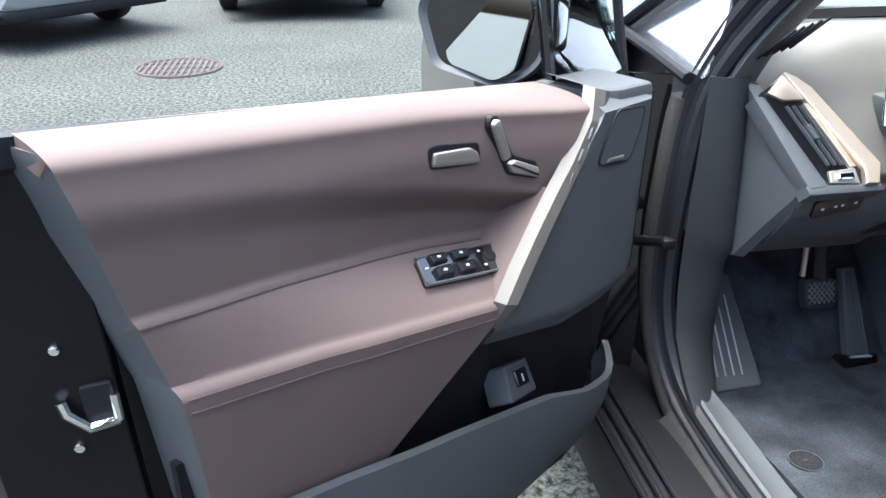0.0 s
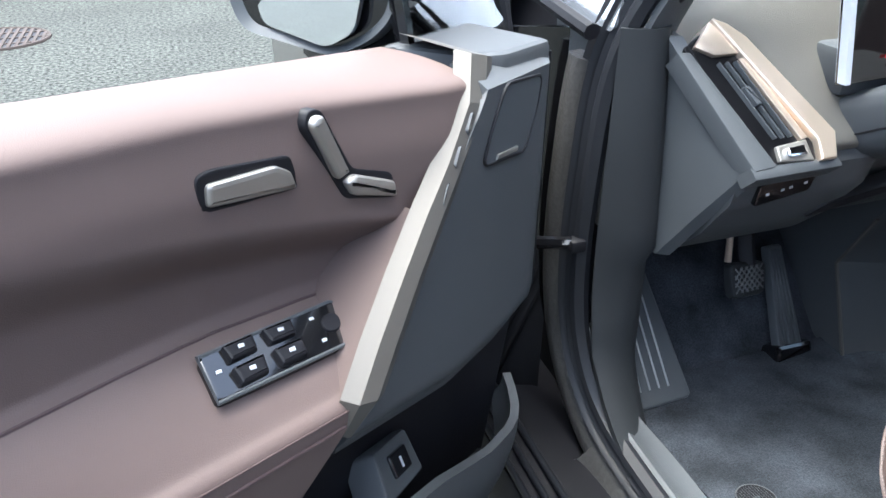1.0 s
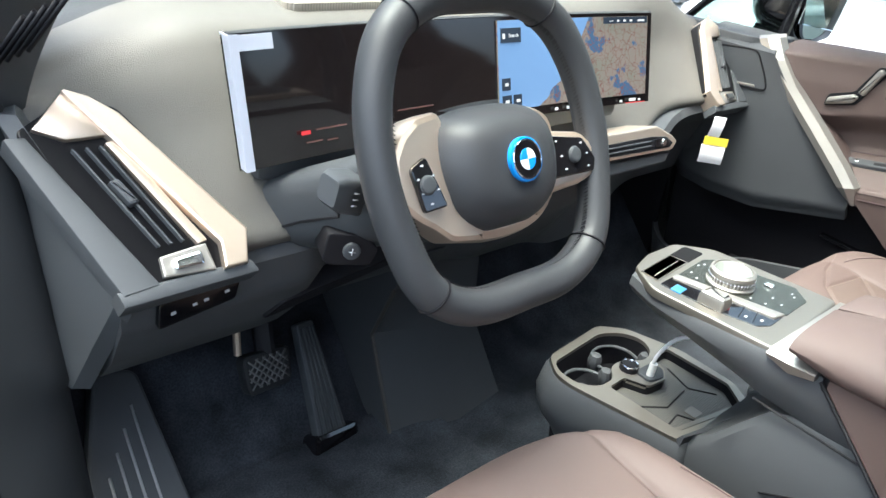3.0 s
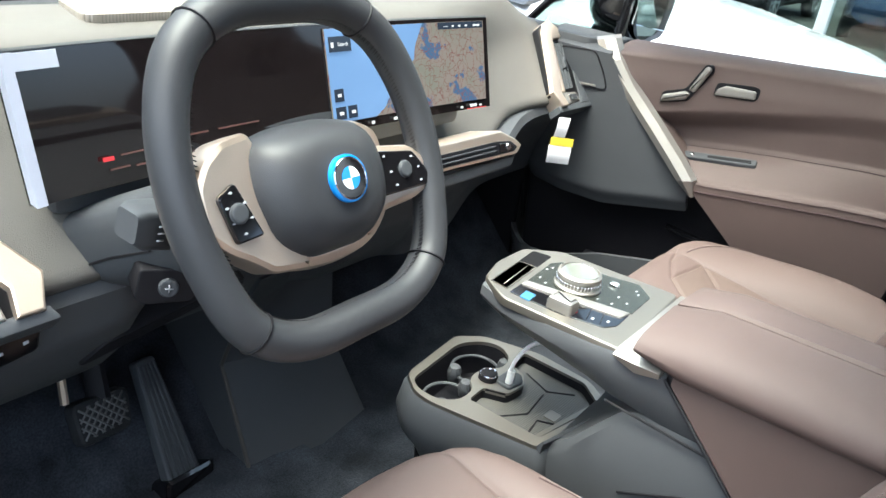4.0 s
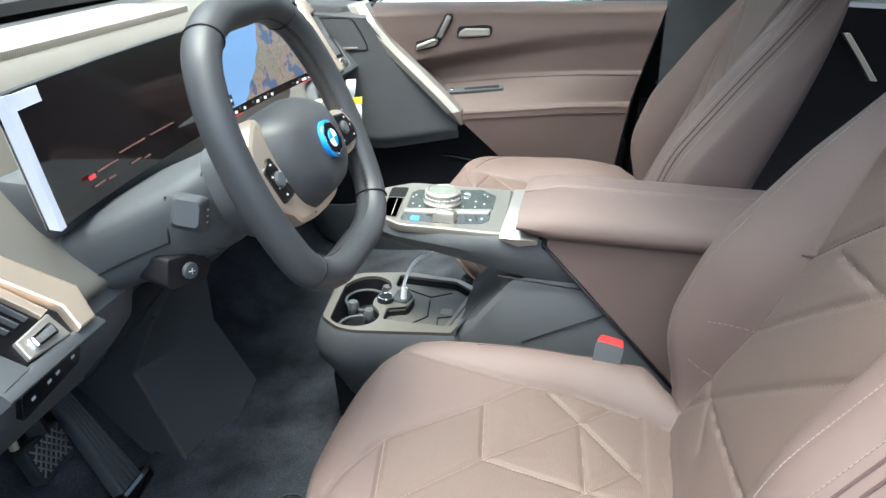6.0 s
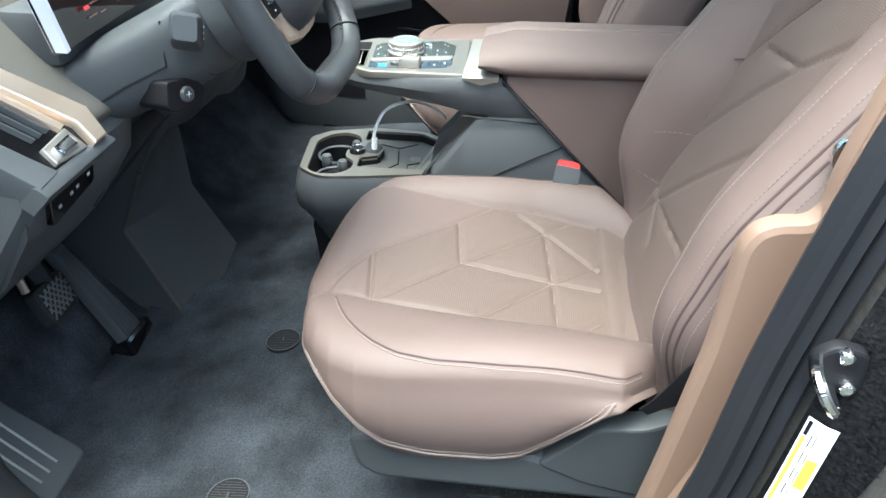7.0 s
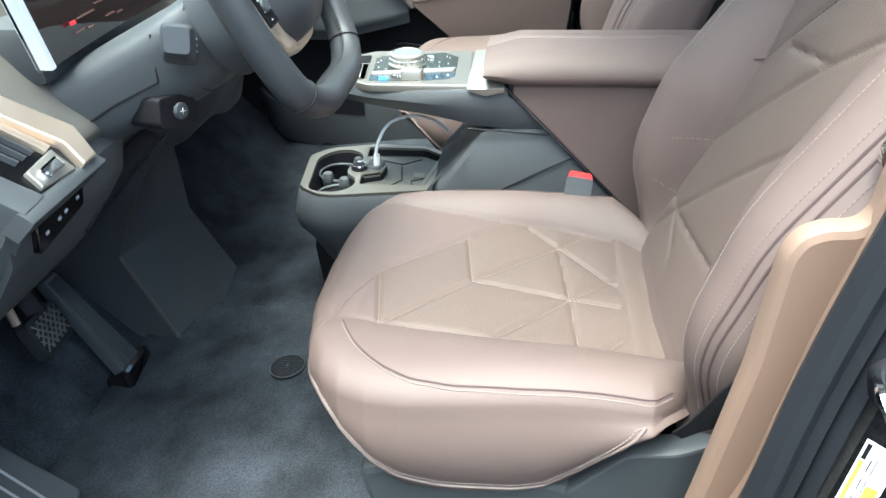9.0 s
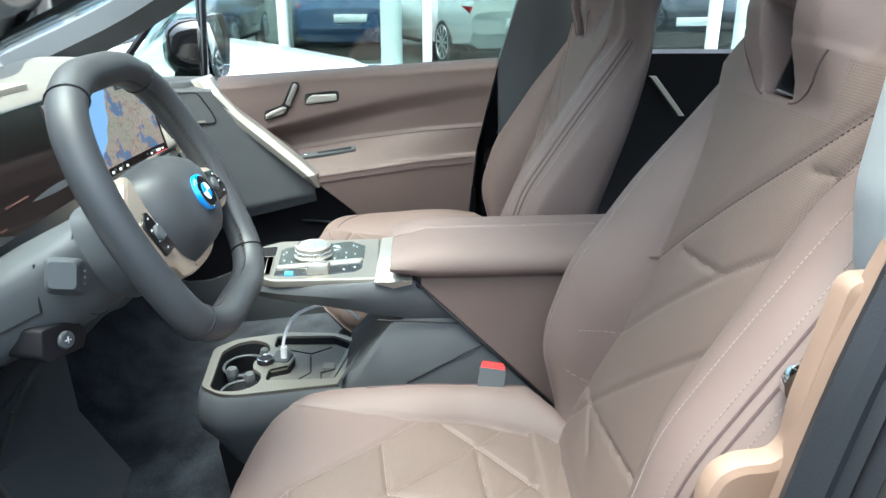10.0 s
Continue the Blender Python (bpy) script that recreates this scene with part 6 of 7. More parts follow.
part("lid_release", bm, BRONZE, con)
arm = thing("armrest", "padded brown leather armrest lid", "armrest")
for sg in (-1, 1):
    bm = bmesh.new()
    secs = []
    xa, xb = (CX - 0.112, CX - 0.003) if sg < 0 else (CX + 0.003, CX + 0.112)
    for k in range(13):
        t = k / 12
        y = 0.322 - 0.62 * t
        e = math.sqrt(max(0.0, 1 - (1 - min(1.0, t * 16)) ** 2)) * 0.97 + 0.03
        e = max(0.45, e)
        zt, zb = 0.828 + 0.026 * e + 0.012 * t, 0.828 - 0.022 * e + 0.014 * t
        h = zt - zb
        drop = 0.0 if sg < 0 else 0.010
        pts = [(0.003, 0.0), (0.003, 0.92), (0.007, 1.0), (0.067, 0.98), (0.092, 0.88), (0.106, 0.66), (0.112, 0.36), (0.110, 0.16), (0.104, 0.03), (0.092, 0.0)]
        pts = [(CX + sg * a, zb + h * b - drop * a / 0.112) for a, b in pts]
        secs.append([V((x, y, z)) for x, z in pts])
    loft(bm, secs)
    part("lid_half", bm, LEATHER, arm, "brown leather lid half")
bm = bmesh.new()
box(bm, (CX - 0.095, -0.30, 0.785), (CX + 0.095, 0.285, 0.812), 0.005)
part("lid_base", bm, BLACK, arm)

# ---- seats ----
QSTITCH = mat("brown_thread", (0.20, 0.145, 0.125), 0.7)
QL0, QL1, QJ, QA, QK, QB, QJ2 = (-0.138, 0.472), (-0.068, 0.458), (-0.002, 0.429), (0.109, 0.327), (0.164, 0.282), (0.006, 0.314), (-0.110, 0.412)
QC, QC2, QC3, QD, QE, QH = (0.118, 0.204), (0.160, 0.164), (0.159, 0.245), (-0.004, 0.193), (0.049, 0.141), (0.134, 0.058)
QD2, QG, QF, QI, QF2 = (-0.104, 0.282), (-0.106, 0.186), (-0.006, 0.078), (-0.102, 0.161), (0.003, 0.031)
QUILT = [(QL0, QL1), (QL1, QJ), (QJ, QA), (QA, QK), (QA, QB), (QJ2, QB), (QB, QC), (QC, QC2), (QJ, QJ2), (QB, QD), (QC, QD), (QC, QE), (QC3, QC), (QD, QE), (QE, QH), (QD, QD2), (QD, QG), (QE, QF), (QF, QI), (QD, QF), (QF, QF2)]
BS = (0.110, 0.052)
QBACK = [(BS, (0.160, -0.003)), (BS, (0.165, 0.062)), (BS, (0.045, 0.020)), (BS, (-0.085, 0.075)), (BS, (-0.100, 0.245)), ((0.152, 0.125), (-0.053, 0.306)), ((-0.053, 0.306), (-0.120, 0.358)), ((0.050, 0.294), (-0.053, 0.306)),
         ((-0.108, 0.430), (-0.150, 0.436)), ((-0.150, 0.436), (-0.175, 0.474)), ((0.118, 0.257), (-0.165, 0.507))]


def seg_dist(p, a, b):
    ax, ay, bx, by = a[0], a[1], b[0], b[1]
    dx, dy = bx - ax, by - ay
    t = max(0.0, min(1.0, ((p[0] - ax) * dx + (p[1] - ay) * dy) / (dx * dx + dy * dy)))
    return math.hypot(p[0] - ax - t * dx, p[1] - ay - t * dy)


def groove(x, y, lines, w=0.0030, depth=0.0034):
    d = min(seg_dist((x, y), a, b) for a, b in lines)
    return -depth * math.exp(-(d / w) ** 2) + 0.0022 * (1 - math.exp(-(d / 0.022) ** 2))


def build_seat(xc, dy, label):
    """Cushion coordinates: u across from the seat's middle (positive to the car's middle for the driver), y along the car."""
    seat = thing("car_seat", label, "car seat", "front seats")
    sg = 1 if xc < 0 else -1
    YF, YB = 0.497, 0.02

    def half_w(y):
        return interp(y, [0.05, 0.09, 0.125, 0.37, 0.405, 0.435, 0.457, 0.476, 0.488, 0.497], [0.152, 0.198, 0.232, 0.237, 0.233, 0.222, 0.203, 0.174, 0.134, 0.088])

    def foot(y):
        return interp(y, [0.02, 0.10, 0.129, 0.19, 0.225, 0.26, 0.313, 0.36, 0.39, 0.415, 0.45, 0.497], [0.668, 0.666, 0.642, 0.578, 0.549, 0.541, 0.539, 0.545, 0.556, 0.570, 0.586, 0.600])

    def piping_z(y):
        return interp(y, [0.09, 0.112, 0.129, 0.188, 0.222, 0.25, 0.331, 0.377, 0.416, 0.44, 0.455, 0.47, 0.485], [0.698, 0.684, 0.666, 0.602, 0.571, 0.562, 0.562, 0.577, 0.605, 0.628, 0.643, 0.654, 0.662])

    def inner(u, y):
        """Where the raised side begins."""
        return interp(y, [0.04, 0.06, 0.143, 0.22, 0.28, 0.45], [0.128, 0.135, 0.159, 0.172, 0.168, 0.176]) if u > 0 else 0.108

    def front_line(u):
        return interp(u, [-0.112, 0.0, 0.107, 0.164, 0.20], [0.413, 0.429, 0.328, 0.282, 0.25])

    def top(u, y):
        w = half_w(y)
        z = 0.632 + 0.12 * (y - 0.07)
        e = abs(u) - inner(u, y)
        if e < 0.004:
            z += groove(u, y, QUILT) * smooth(0.004, -0.012, e) * smooth(0.485, 0.462, y)
        z -= 0.0026 * math.exp(-(e / 0.0035) ** 2) * smooth(0.45, 0.40, y)
        z += 0.062 * (1 - math.exp(-max(0.0, e) / 0.040)) * (0.25 + 0.75 * smooth(0.46, 0.16, y)) * smooth(0.02, 0.07, y)
        r = min(0.052, 0.5 * w)
        q = max(0.0, (abs(u) - (w - r)) / r)
        z -= 0.034 * (1 - math.sqrt(max(0.0, 1 - min(1.0, q) ** 2)))
        c = max(0.0, min(1.0, (y - (YF - 0.06)) / 0.06))
        return z - 0.030 * (1 - math.sqrt(max(0.0, 1 - c * c)))
    NS, NT = 220, 190
    bm = bmesh.new()
    secs = []

    def side_point(s, y, q, lift=0.0):
        w, z0 = half_w(y), top(s * half_w(y), y)
        zb = min(foot(y), z0 - 0.006)
        tuck = 0.066 * smooth(0.37, YF, y)
        bul = (0.011 * math.sin(math.pi * min(1, q * 1.05)) - 0.012 * q ** 3) * smooth(0.50, 0.40, y)
        return V((xc + s * sg * (w + bul + lift), y + dy - tuck * q * q, z0 + (zb - z0) * q))

    for k in range(NT + 1):
        t = k / NT
        y = YB + (YF - YB) * (1 - (1 - t) ** 1.6)
        w = half_w(y)
        row = [V((xc + sg * w * a, y + dy, top(w * a, y))) for a in (math.sin(math.pi / 2 * (-1 + 2 * i / NS)) * 0.35 + 0.65 * (-1 + 2 * i / NS) for i in range(NS + 1))]
        row += [side_point(1, y, q / 10) for q in range(1, 11)]
        zb = min(foot(y), top(w, y) - 0.010, top(-w, y) - 0.010)
        tuck = 0.066 * smooth(0.37, YF, y)
        row += [V((xc + sg * w * 0.8, y + dy - tuck, zb - 0.004)), V((xc - sg * w * 0.8, y + dy - tuck, zb - 0.004))]
        row += [side_point(-1, y, q / 10) for q in range(10, 0, -1)]
        secs.append(row)
    last = secs[-1]
    mid = V((xc, YF + dy, 0.632))
    for k, push in ((0.97, 0.002), (0.90, 0.004), (0.70, 0.006)):
        secs.append([V((mid.x + (p.x - mid.x) * (k if k > 0.9 else 0.9 + (k - 0.9) * 0.8), p.y + push, mid.z + (p.z - mid.z) * k)) for p in last])
    loft(bm, secs)
    uv = bm.loops.layers.uv.new("plan")
    for f in bm.faces:
        cc = f.calc_center_median()
        u, y = (cc.x - xc) * sg, cc.y - dy
        if abs(u) < inner(u, y) and y < front_line(u) and cc.z > 0.60:
            f.material_index = 1
        for lp in f.loops:
            lp[uv].uv = (lp.vert.co.x, lp.vert.co.y)
    cu = part("cushion", bm, [LEATHER, PERF], seat, "brown leather cushion with quilted seams", sharp=60)

    def dashes(bm, pts, r, n=3, fill=0.62):
        for a, b in zip(pts, pts[1:]):
            for h in range(n):
                tube(bm, [V(a).lerp(V(b), h / n), V(a).lerp(V(b), (h + fill) / n)], r, 4)

    for s in (-1, 1):
        rows = {"piping": [], "stitching": []}
        for k in range(44):
            y = YB + 0.112 + (YF - YB - 0.122) * k / 43
            z0 = top(s * half_w(y), y)
            zb = min(foot(y), z0 - 0.006)
            for nm, up in (("piping", 0.0), ("stitching", 0.007)):
                q = max(0.08, min(0.95, (piping_z(y) + up - z0) / (zb - z0)))
                rows[nm].append(side_point(s, y, q, 0.0012 if nm == "piping" else 0.0006))
        bm = bmesh.new()
        tube(bm, rows["piping"], 0.0019, 6)
        part("piping", bm, PIPING, cu, "paler leather piping")
        bm = bmesh.new()
        dashes(bm, rows["stitching"], 0.0007)
        part("stitching", bm, STITCH, cu, "pale stitches")
        seam, pale = [], []
        for k in range(40):
            y = YB + 0.085 + (0.345 if s < 0 else 0.25) * k / 39
            w = half_w(y)
            out = interp(y, [0.10, 0.25, 0.32, 0.36, 0.39, 0.42, 0.44, 0.455], [0.010, 0.011, 0.015, 0.022, 0.034, 0.054, 0.076, 0.098])
            seam.append((xc + s * sg * (w - out), y + dy, top(s * (w - out), y) + 0.0002))
            pale.append((xc + s * sg * (w - out + 0.004), y + dy, top(s * (w - out + 0.004), y) + 0.0005))
        bm = bmesh.new()
        tube(bm, seam, 0.0012, 5)
        part("seam", bm, DSTITCH, cu)
        bm = bmesh.new()
        dashes(bm, pale, 0.0008)
        part("stitching", bm, STITCH, cu, "pale stitches")
    for a, b in QUILT:
        bm = bmesh.new()
        n = max(4, int(math.dist(a, b) / 0.005))
        for k in range(n):
            q = []
            for t in (k / n, (k + 0.6) / n):
                u, y = a[0] + (b[0] - a[0]) * t, a[1] + (b[1] - a[1]) * t
                q.append((xc + sg * u, y + dy, top(u, y) + 0.0003))
            tube(bm, q, 0.0005, 4)
        part("quilt_stitch", bm, QSTITCH, cu)
    # plastic base: a low rail cover, and a taller cover behind it
    for s in (-1, 1):
        bm = bmesh.new()
        prism(bm, [(0.420, 0.566), (0.412, 0.518), (0.384, 0.500), (0.05, 0.503), (-0.02, 0.51), (-0.02, 0.56), (0.13, 0.545), (0.20, 0.562), (0.24, 0.572), (0.38, 0.576)], xc + s * 0.195, xc + s * 0.226, lambda y, z, x: (x, y + dy, z), 0.009, 0.012)
        part("side_cover", bm, COVER, seat, "dark grey plastic seat rail cover")
        bm = bmesh.new()
        prism(bm, [(0.204, 0.553), (0.142, 0.618), (0.095, 0.622), (0.062, 0.640), (-0.03, 0.64), (-0.03, 0.51), (0.09, 0.519), (0.150, 0.530)], xc + s * 0.200, xc + s * 0.2285, lambda y, z, x: (x, y + dy, z), 0.004, 0.010)
        part("hinge_cover", bm, COVER, seat, "dark grey plastic hinge cover")
    bm = bmesh.new()
    box(bm, (xc - 0.20, 0.0 + dy, 0.505), (xc + 0.20, 0.40 + dy, 0.575), 0.01)
    part("seat_pan", bm, BLACK, seat)
    for s in (-1, 1):
        bm = bmesh.new()
        box(bm, (xc + s * 0.11 - 0.02, -0.15 + dy, 0.40), (xc + s * 0.11 + 0.02, 0.30 + dy, 0.51), 0.005)
        part("seat_rail", bm, BLACK, seat)
    # backrest in its own lean
    R = radians(18.6)
    o = V((xc, 0.072 + dy, 0.668))
    vv, ff = V((0, -math.sin(R), math.cos(R))), V((0, math.cos(R), math.sin(R)))
    bf = lambda u, v, d: o + V((sg * u, 0, 0)) + vv * v + ff * d

    def soft(v, xs, ys):
        return sum(interp(v + h, xs, ys) * k for h, k in ((-0.03, 1), (-0.015, 2), (0.0, 2), (0.015, 2), (0.03, 1))) / 8

    bw = lambda v: soft(v, [-0.06, 0.0, 0.06, 0.12, 0.19, 0.34, 0.42, 0.48, 0.52, 0.55, 0.58, 0.66, 0.76], [0.205, 0.232, 0.254, 0.268, 0.271, 0.262, 0.240, 0.210, 0.176, 0.142, 0.120, 0.112, 0.085])
    crest = lambda v: soft(v, [-0.05, 0.0, 0.03, 0.08, 0.19, 0.34, 0.48, 0.52, 0.56, 0.62], [0.0, 0.012, 0.042, 0.066, 0.070, 0.032, -0.014, -0.030, -0.012, 0.0])
    crease = lambda v: min(0.9 * bw(v), soft(v, [-0.05, 0.0, 0.05, 0.13, 0.20, 0.26, 0.34, 0.40, 0.44, 0.48, 0.56], [0.165, 0.163, 0.152, 0.128, 0.114, 0.113, 0.117, 0.124, 0.142, 0.172, 0.20]))

    def front(u, v, w, c, cr, quilt=True):
        a = abs(u)
        d = 0.007 * (1 - min(1.0, a / c) ** 2)
        e = (a - c) / (w - c)
        if e < 0.02 and quilt and v < 0.53:
            d += 1.0 * groove(u, v, QBACK) * smooth(0.02, -0.08, e)
        if e > 0:
            d += cr * (1 - math.exp(-e / 0.20)) / 0.96
            d -= 0.050 * max(0.0, (e - 0.50) / 0.50) ** 2.4
        d -= 0.0035 * math.exp(-((a - c) / 0.004) ** 2) * smooth(0.52, 0.46, v)
        pad = smooth(0.115, 0.070, a) * smooth(0.472, 0.56, v)
        d += 0.040 * pad
        d -= 0.075 * smooth(0.034, 0.024, a) * smooth(0.478, 0.486, v) * smooth(0.562, 0.552, v)
        return d
    shape = lambda u, v: front(u, v, bw(v), crease(v), crest(v))
    bm = bmesh.new()
    NS, NT = 190, 200
    secs = []
    th = 0.080
    for k in range(NT + 1):
        v = -0.05 + 0.82 * k / NT
        w, c, cr = bw(v), crease(v), crest(v)
        tp = smooth(0.77, 0.70, v)
        row = [bf(w * (-1 + 2 * i / NS), v, front(w * (-1 + 2 * i / NS), v, w, c, cr) - 0.05 * (1 - tp)) for i in range(NS + 1)]
        d0 = front(w, v, w, c, cr)
        for a in range(1, 8):
            q = a / 8
            row.append(bf(w * (1.0 + 0.02 * math.sin(math.pi * q)), v, d0 + (-th - d0) * q))
        row += [bf(w * 0.92, v, -th - 0.006), bf(0, v, -th - 0.02), bf(-w * 0.92, v, -th - 0.006)]
        for a in range(7, 0, -1):
            q = a / 8
            row.append(bf(-w * (1.0 + 0.02 * math.sin(math.pi * q)), v, d0 + (-th - d0) * q))
        secs.append(row)
    loft(bm, secs)
    uv = bm.loops.layers.uv.new("plan")
    for f in bm.faces:
        c = f.calc_center_median() - o
        v, u, d = c.dot(vv), c.x * sg, c.dot(ff)
        if d > -0.015 and -0.02 < v < 0.525 and abs(u) < crease(v) and not (v > 0.47 and abs(u) < 0.10):
            f.material_index = 1
        for lp in f.loops:
            lp[uv].uv = (lp.vert.co.x, (lp.vert.co - o).dot(vv))
    bk = part("backrest", bm, [LEATHER, PERF], seat, "brown leather backrest with quilted perforated middle", sharp=60)

    def along(e, n=110, v0=0.0, v1=0.50, lift=0.0004):
        out = []
        for k in range(n):
            v = v0 + (v1 - v0) * k / (n - 1)
            u = crease(v) + (bw(v) - crease(v)) * e
            out.append((u, v, shape(u, v) + lift))
        return out
    for s in (-1, 1):
        for e, m, r in ((0.50, STITCH, 0.0006), (0.75, STITCH, 0.0005), (0.80, DSTITCH, 0.0013), (0.85, DSTITCH, 0.0013), (0.90, STITCH, 0.0005)):
            pts = [bf(s * u, v, d) for u, v, d in along(e)]
            bm = bmesh.new()
            if m is STITCH:
                dashes(bm, pts, r, 1)
            else:
                tube(bm, pts, r, 5)
            part("stitching" if m is STITCH else "seam", bm, m, bk)
        bm = bmesh.new()
        tube(bm, [bf(s * u, v, d - 0.0004) for u, v, d in along(0.0, 70, 0.0, 0.49)], 0.0010, 5)
        part("panel_seam", bm, DSTITCH, bk)
        bm = bmesh.new()
        tube(bm, [bf(s * u, v, d) for u, v, d in ((0.030 + 0.055 * q, 0.476 + 0.05 * q * q, shape(0.030 + 0.055 * q, 0.476 + 0.05 * q * q) + 0.0003) for q in (k / 20 for k in range(21)))], 0.0010, 5)
        part("panel_seam", bm, DSTITCH, bk)
    a, b = QBACK[-1]
    bm = bmesh.new()
    tube(bm, [bf(u, v, shape(u, v) + 0.0004) for u, v in ((a[0] + (b[0] - a[0]) * k / 40, a[1] + (b[1] - a[1]) * k / 40) for k in range(41))], 0.0013, 5)
    part("panel_seam", bm, DSTITCH, bk)
    for a, b in QBACK[:-1]:
        bm = bmesh.new()
        n = max(4, int(math.dist(a, b) / 0.005))
        for k in range(n):
            tube(bm, [bf(u, v, shape(u, v) + 0.0003) for u, v in ((a[0] + (b[0] - a[0]) * t, a[1] + (b[1] - a[1]) * t) for t in (k / n, (k + 0.6) / n))], 0.0005, 4)
        part("quilt_stitch", bm, QSTITCH, bk)
    # opening below the head part, with its bright sill
    bm = bmesh.new()
    prism(bm, [(-0.025, 0.482), (0.025, 0.482), (0.025, 0.556), (-0.025, 0.556)], -0.055, -0.030, bf, 0.002, 0.006)
    hole = part("belt_opening", bm, GLOSSBLACK, bk, "dark opening in the head rest")
    for s in (-1, 1):
        bm = bmesh.new()
        prism(bm, [(s * 0.0245, 0.484), (s * 0.0285, 0.484), (s * 0.0285, 0.552), (s * 0.0245, 0.552)], -0.05, 0.0, bf, 0.001)
        part("opening_side", bm, GLOSSBLACK, hole)
    bm = bmesh.new()
    loft(bm, [[bf(u, 0.4845 + dv, d) for dv, d in ((-0.004, -0.045), (0.004, -0.045), (0.004, -0.004), (-0.002, 0.002))] for u in (-0.025, 0.025)])
    part("chrome_sill", bm, CHROME, hole, "bright chrome edge")
    return seat


build_seat(-0.405, 0.0, "brown leather driver seat with quilted seams and a tall backrest")
build_seat(0.42, 0.030, "brown leather passenger seat with quilted seams and a tall backrest")
buckle = thing("belt_buckle", "black seat belt buckle with a red button", "belt buckle")
f = frame_of((-0.182, 0.176, 0.674), (0.10, 1, 0.10), (0.30, 0.28, 1))
bm = bmesh.new()
prism(bm, [(-0.018, -0.05), (0.018, -0.05), (0.019, 0.030), (-0.019, 0.030)], -0.011, 0.011, lambda u, v, d: f(u, v, d), 0.004, 0.006)
part("buckle_case", bm, DGREY, buckle)
bm = bmesh.new()
prism(bm, [(-0.018, 0.028), (0.018, 0.028), (0.016, 0.036), (-0.016, 0.036)], -0.009, 0.009, f, 0.003, 0.004)
part("release_button", bm, mat("red_plastic", (0.62, 0.03, 0.03), 0.4), buckle, "red release button")
belt = thing("seat_belt", "black woven seat belt at the lower anchor", "seat belt")
bm = bmesh.new()
sheet(bm, lambda u, v: V((-0.652 - 0.02 * math.sin(2.4 * v), 0.106 - 0.11 * v, 0.668 + 0.15 * v)) + V((0.0, 0.018, 0.012)) * ((u - 0.5) * 2 * (0.25 + 0.9 * smooth(0, 0.5, v))), 4, 10, 0.002)
part("webbing", bm, WEBBING, belt)
bm = bmesh.new()
disc(bm, (0, 0), 0.016, -0.004, 0.008, frame_of((-0.662, -0.004, 0.958), (0, 1, 0), (0, 0, 1)), 0.004, 20)
part("belt_anchor", bm, CHROME, belt, "bright metal belt guide")

# ---- door frame fittings ----
striker = thing("door_striker", "bright metal door striker loop", "door hardware")
bm = bmesh.new()
tube(bm, spline([(-0.776, 0.026, 0.852), (-0.800, 0.034, 0.856), (-0.812, 0.030, 0.846), (-0.808, 0.018, 0.830), (-0.778, 0.012, 0.826)], 24), 0.0042, 8)
part("loop", bm, CHROME, striker)
bm = bmesh.new()
prism(bm, [(-0.012, 0.818), (0.020, 0.820), (0.030, 0.850), (0.014, 0.864), (-0.010, 0.858)], -0.766, -0.776, lambda y, z, x: (x, y, z), 0.003, 0.008)
part("plate", bm, BLACK, striker)
for y, z in ((0.000, 0.828), (0.008, 0.856)):
    bm = bmesh.new()
    disc(bm, (y, z), 0.0062, -0.774, -0.782, lambda a, b, x: (x, a, b), 0.003, 16)
    part("bolt", bm, CHROME, striker)
sticker = thing("tyre_sticker", "white and yellow printed label on the door frame", "label")


def jamb_pt(i, w, lift):
    """On the rear door frame: i along the rim, w outward from 0 to 1."""
    k = int(i)
    p = beside(k, 0.0, 0.0).lerp(beside(k + 1, 0.0, 0.0), i - k)
    q = beside(k, 1.0, 0.0).lerp(beside(k + 1, 1.0, 0.0), i - k) - p
    out = interp(w, [-0.6, 0, 0.4, 1], [0.036, 0.054, 0.075, 0.108])
    into = interp(w, [-0.6, -0.4, 0, 0.4, 1], [0.0, -0.012, -0.0225, -0.030, -0.066])
    return p + q * out + V((into - 0.006 - lift, 0.003, 0))


def jamb_sheet(name, i0, i1, w0, w1, lift, material, label=""):
    i0, i1 = (78.5 + (i - 78.4) * 0.82 for i in (i0, i1))
    w0, w1 = (-0.36 + (w - 0.02) * 0.72 for w in (w0, w1))
    bm = bmesh.new()
    sheet(bm, lambda u, v: jamb_pt(i0 + (i1 - i0) * u, w0 + (w1 - w0) * v, lift), 8, 6, 0.0008)
    part(name, bm, material, sticker, label)


bm = bmesh.new()


def film_at(u, v):
    i = 68.0 + 22.5 * u
    w0 = interp(i, [68, 71, 74, 77, 80, 91], [-0.60, -0.60, -0.58, -0.54, -0.42, -0.34])
    return jamb_pt(i, w0 + (interp(i, [68, 74, 80, 91], [0.95, 0.75, 0.62, 0.95]) - w0) * v, -0.0035)


sheet(bm, film_at, 60, 14, 0.0008)
part("film_sheet", bm, mat("black_textured_film", (0.005, 0.005, 0.006), 0.50, grain=0.6, size=260, pattern="cells", speck=0.8, speck_size=240, spec=0.2), car_body, "black textured protective film on the door frame")
YELLOW = bpy.data.materials["yellow_paper"]
jamb_sheet("grey_field", 78.4, 79.6, 0.22, 0.75, 0.0, GREY, "grey warning field")
jamb_sheet("yellow_field", 78.4, 79.6, 0.02, 0.22, 0.0, YELLOW, "yellow warning field")
jamb_sheet("white_field", 79.6, 84.4, 0.02, 0.75, 0.0, MARK, "white label field")
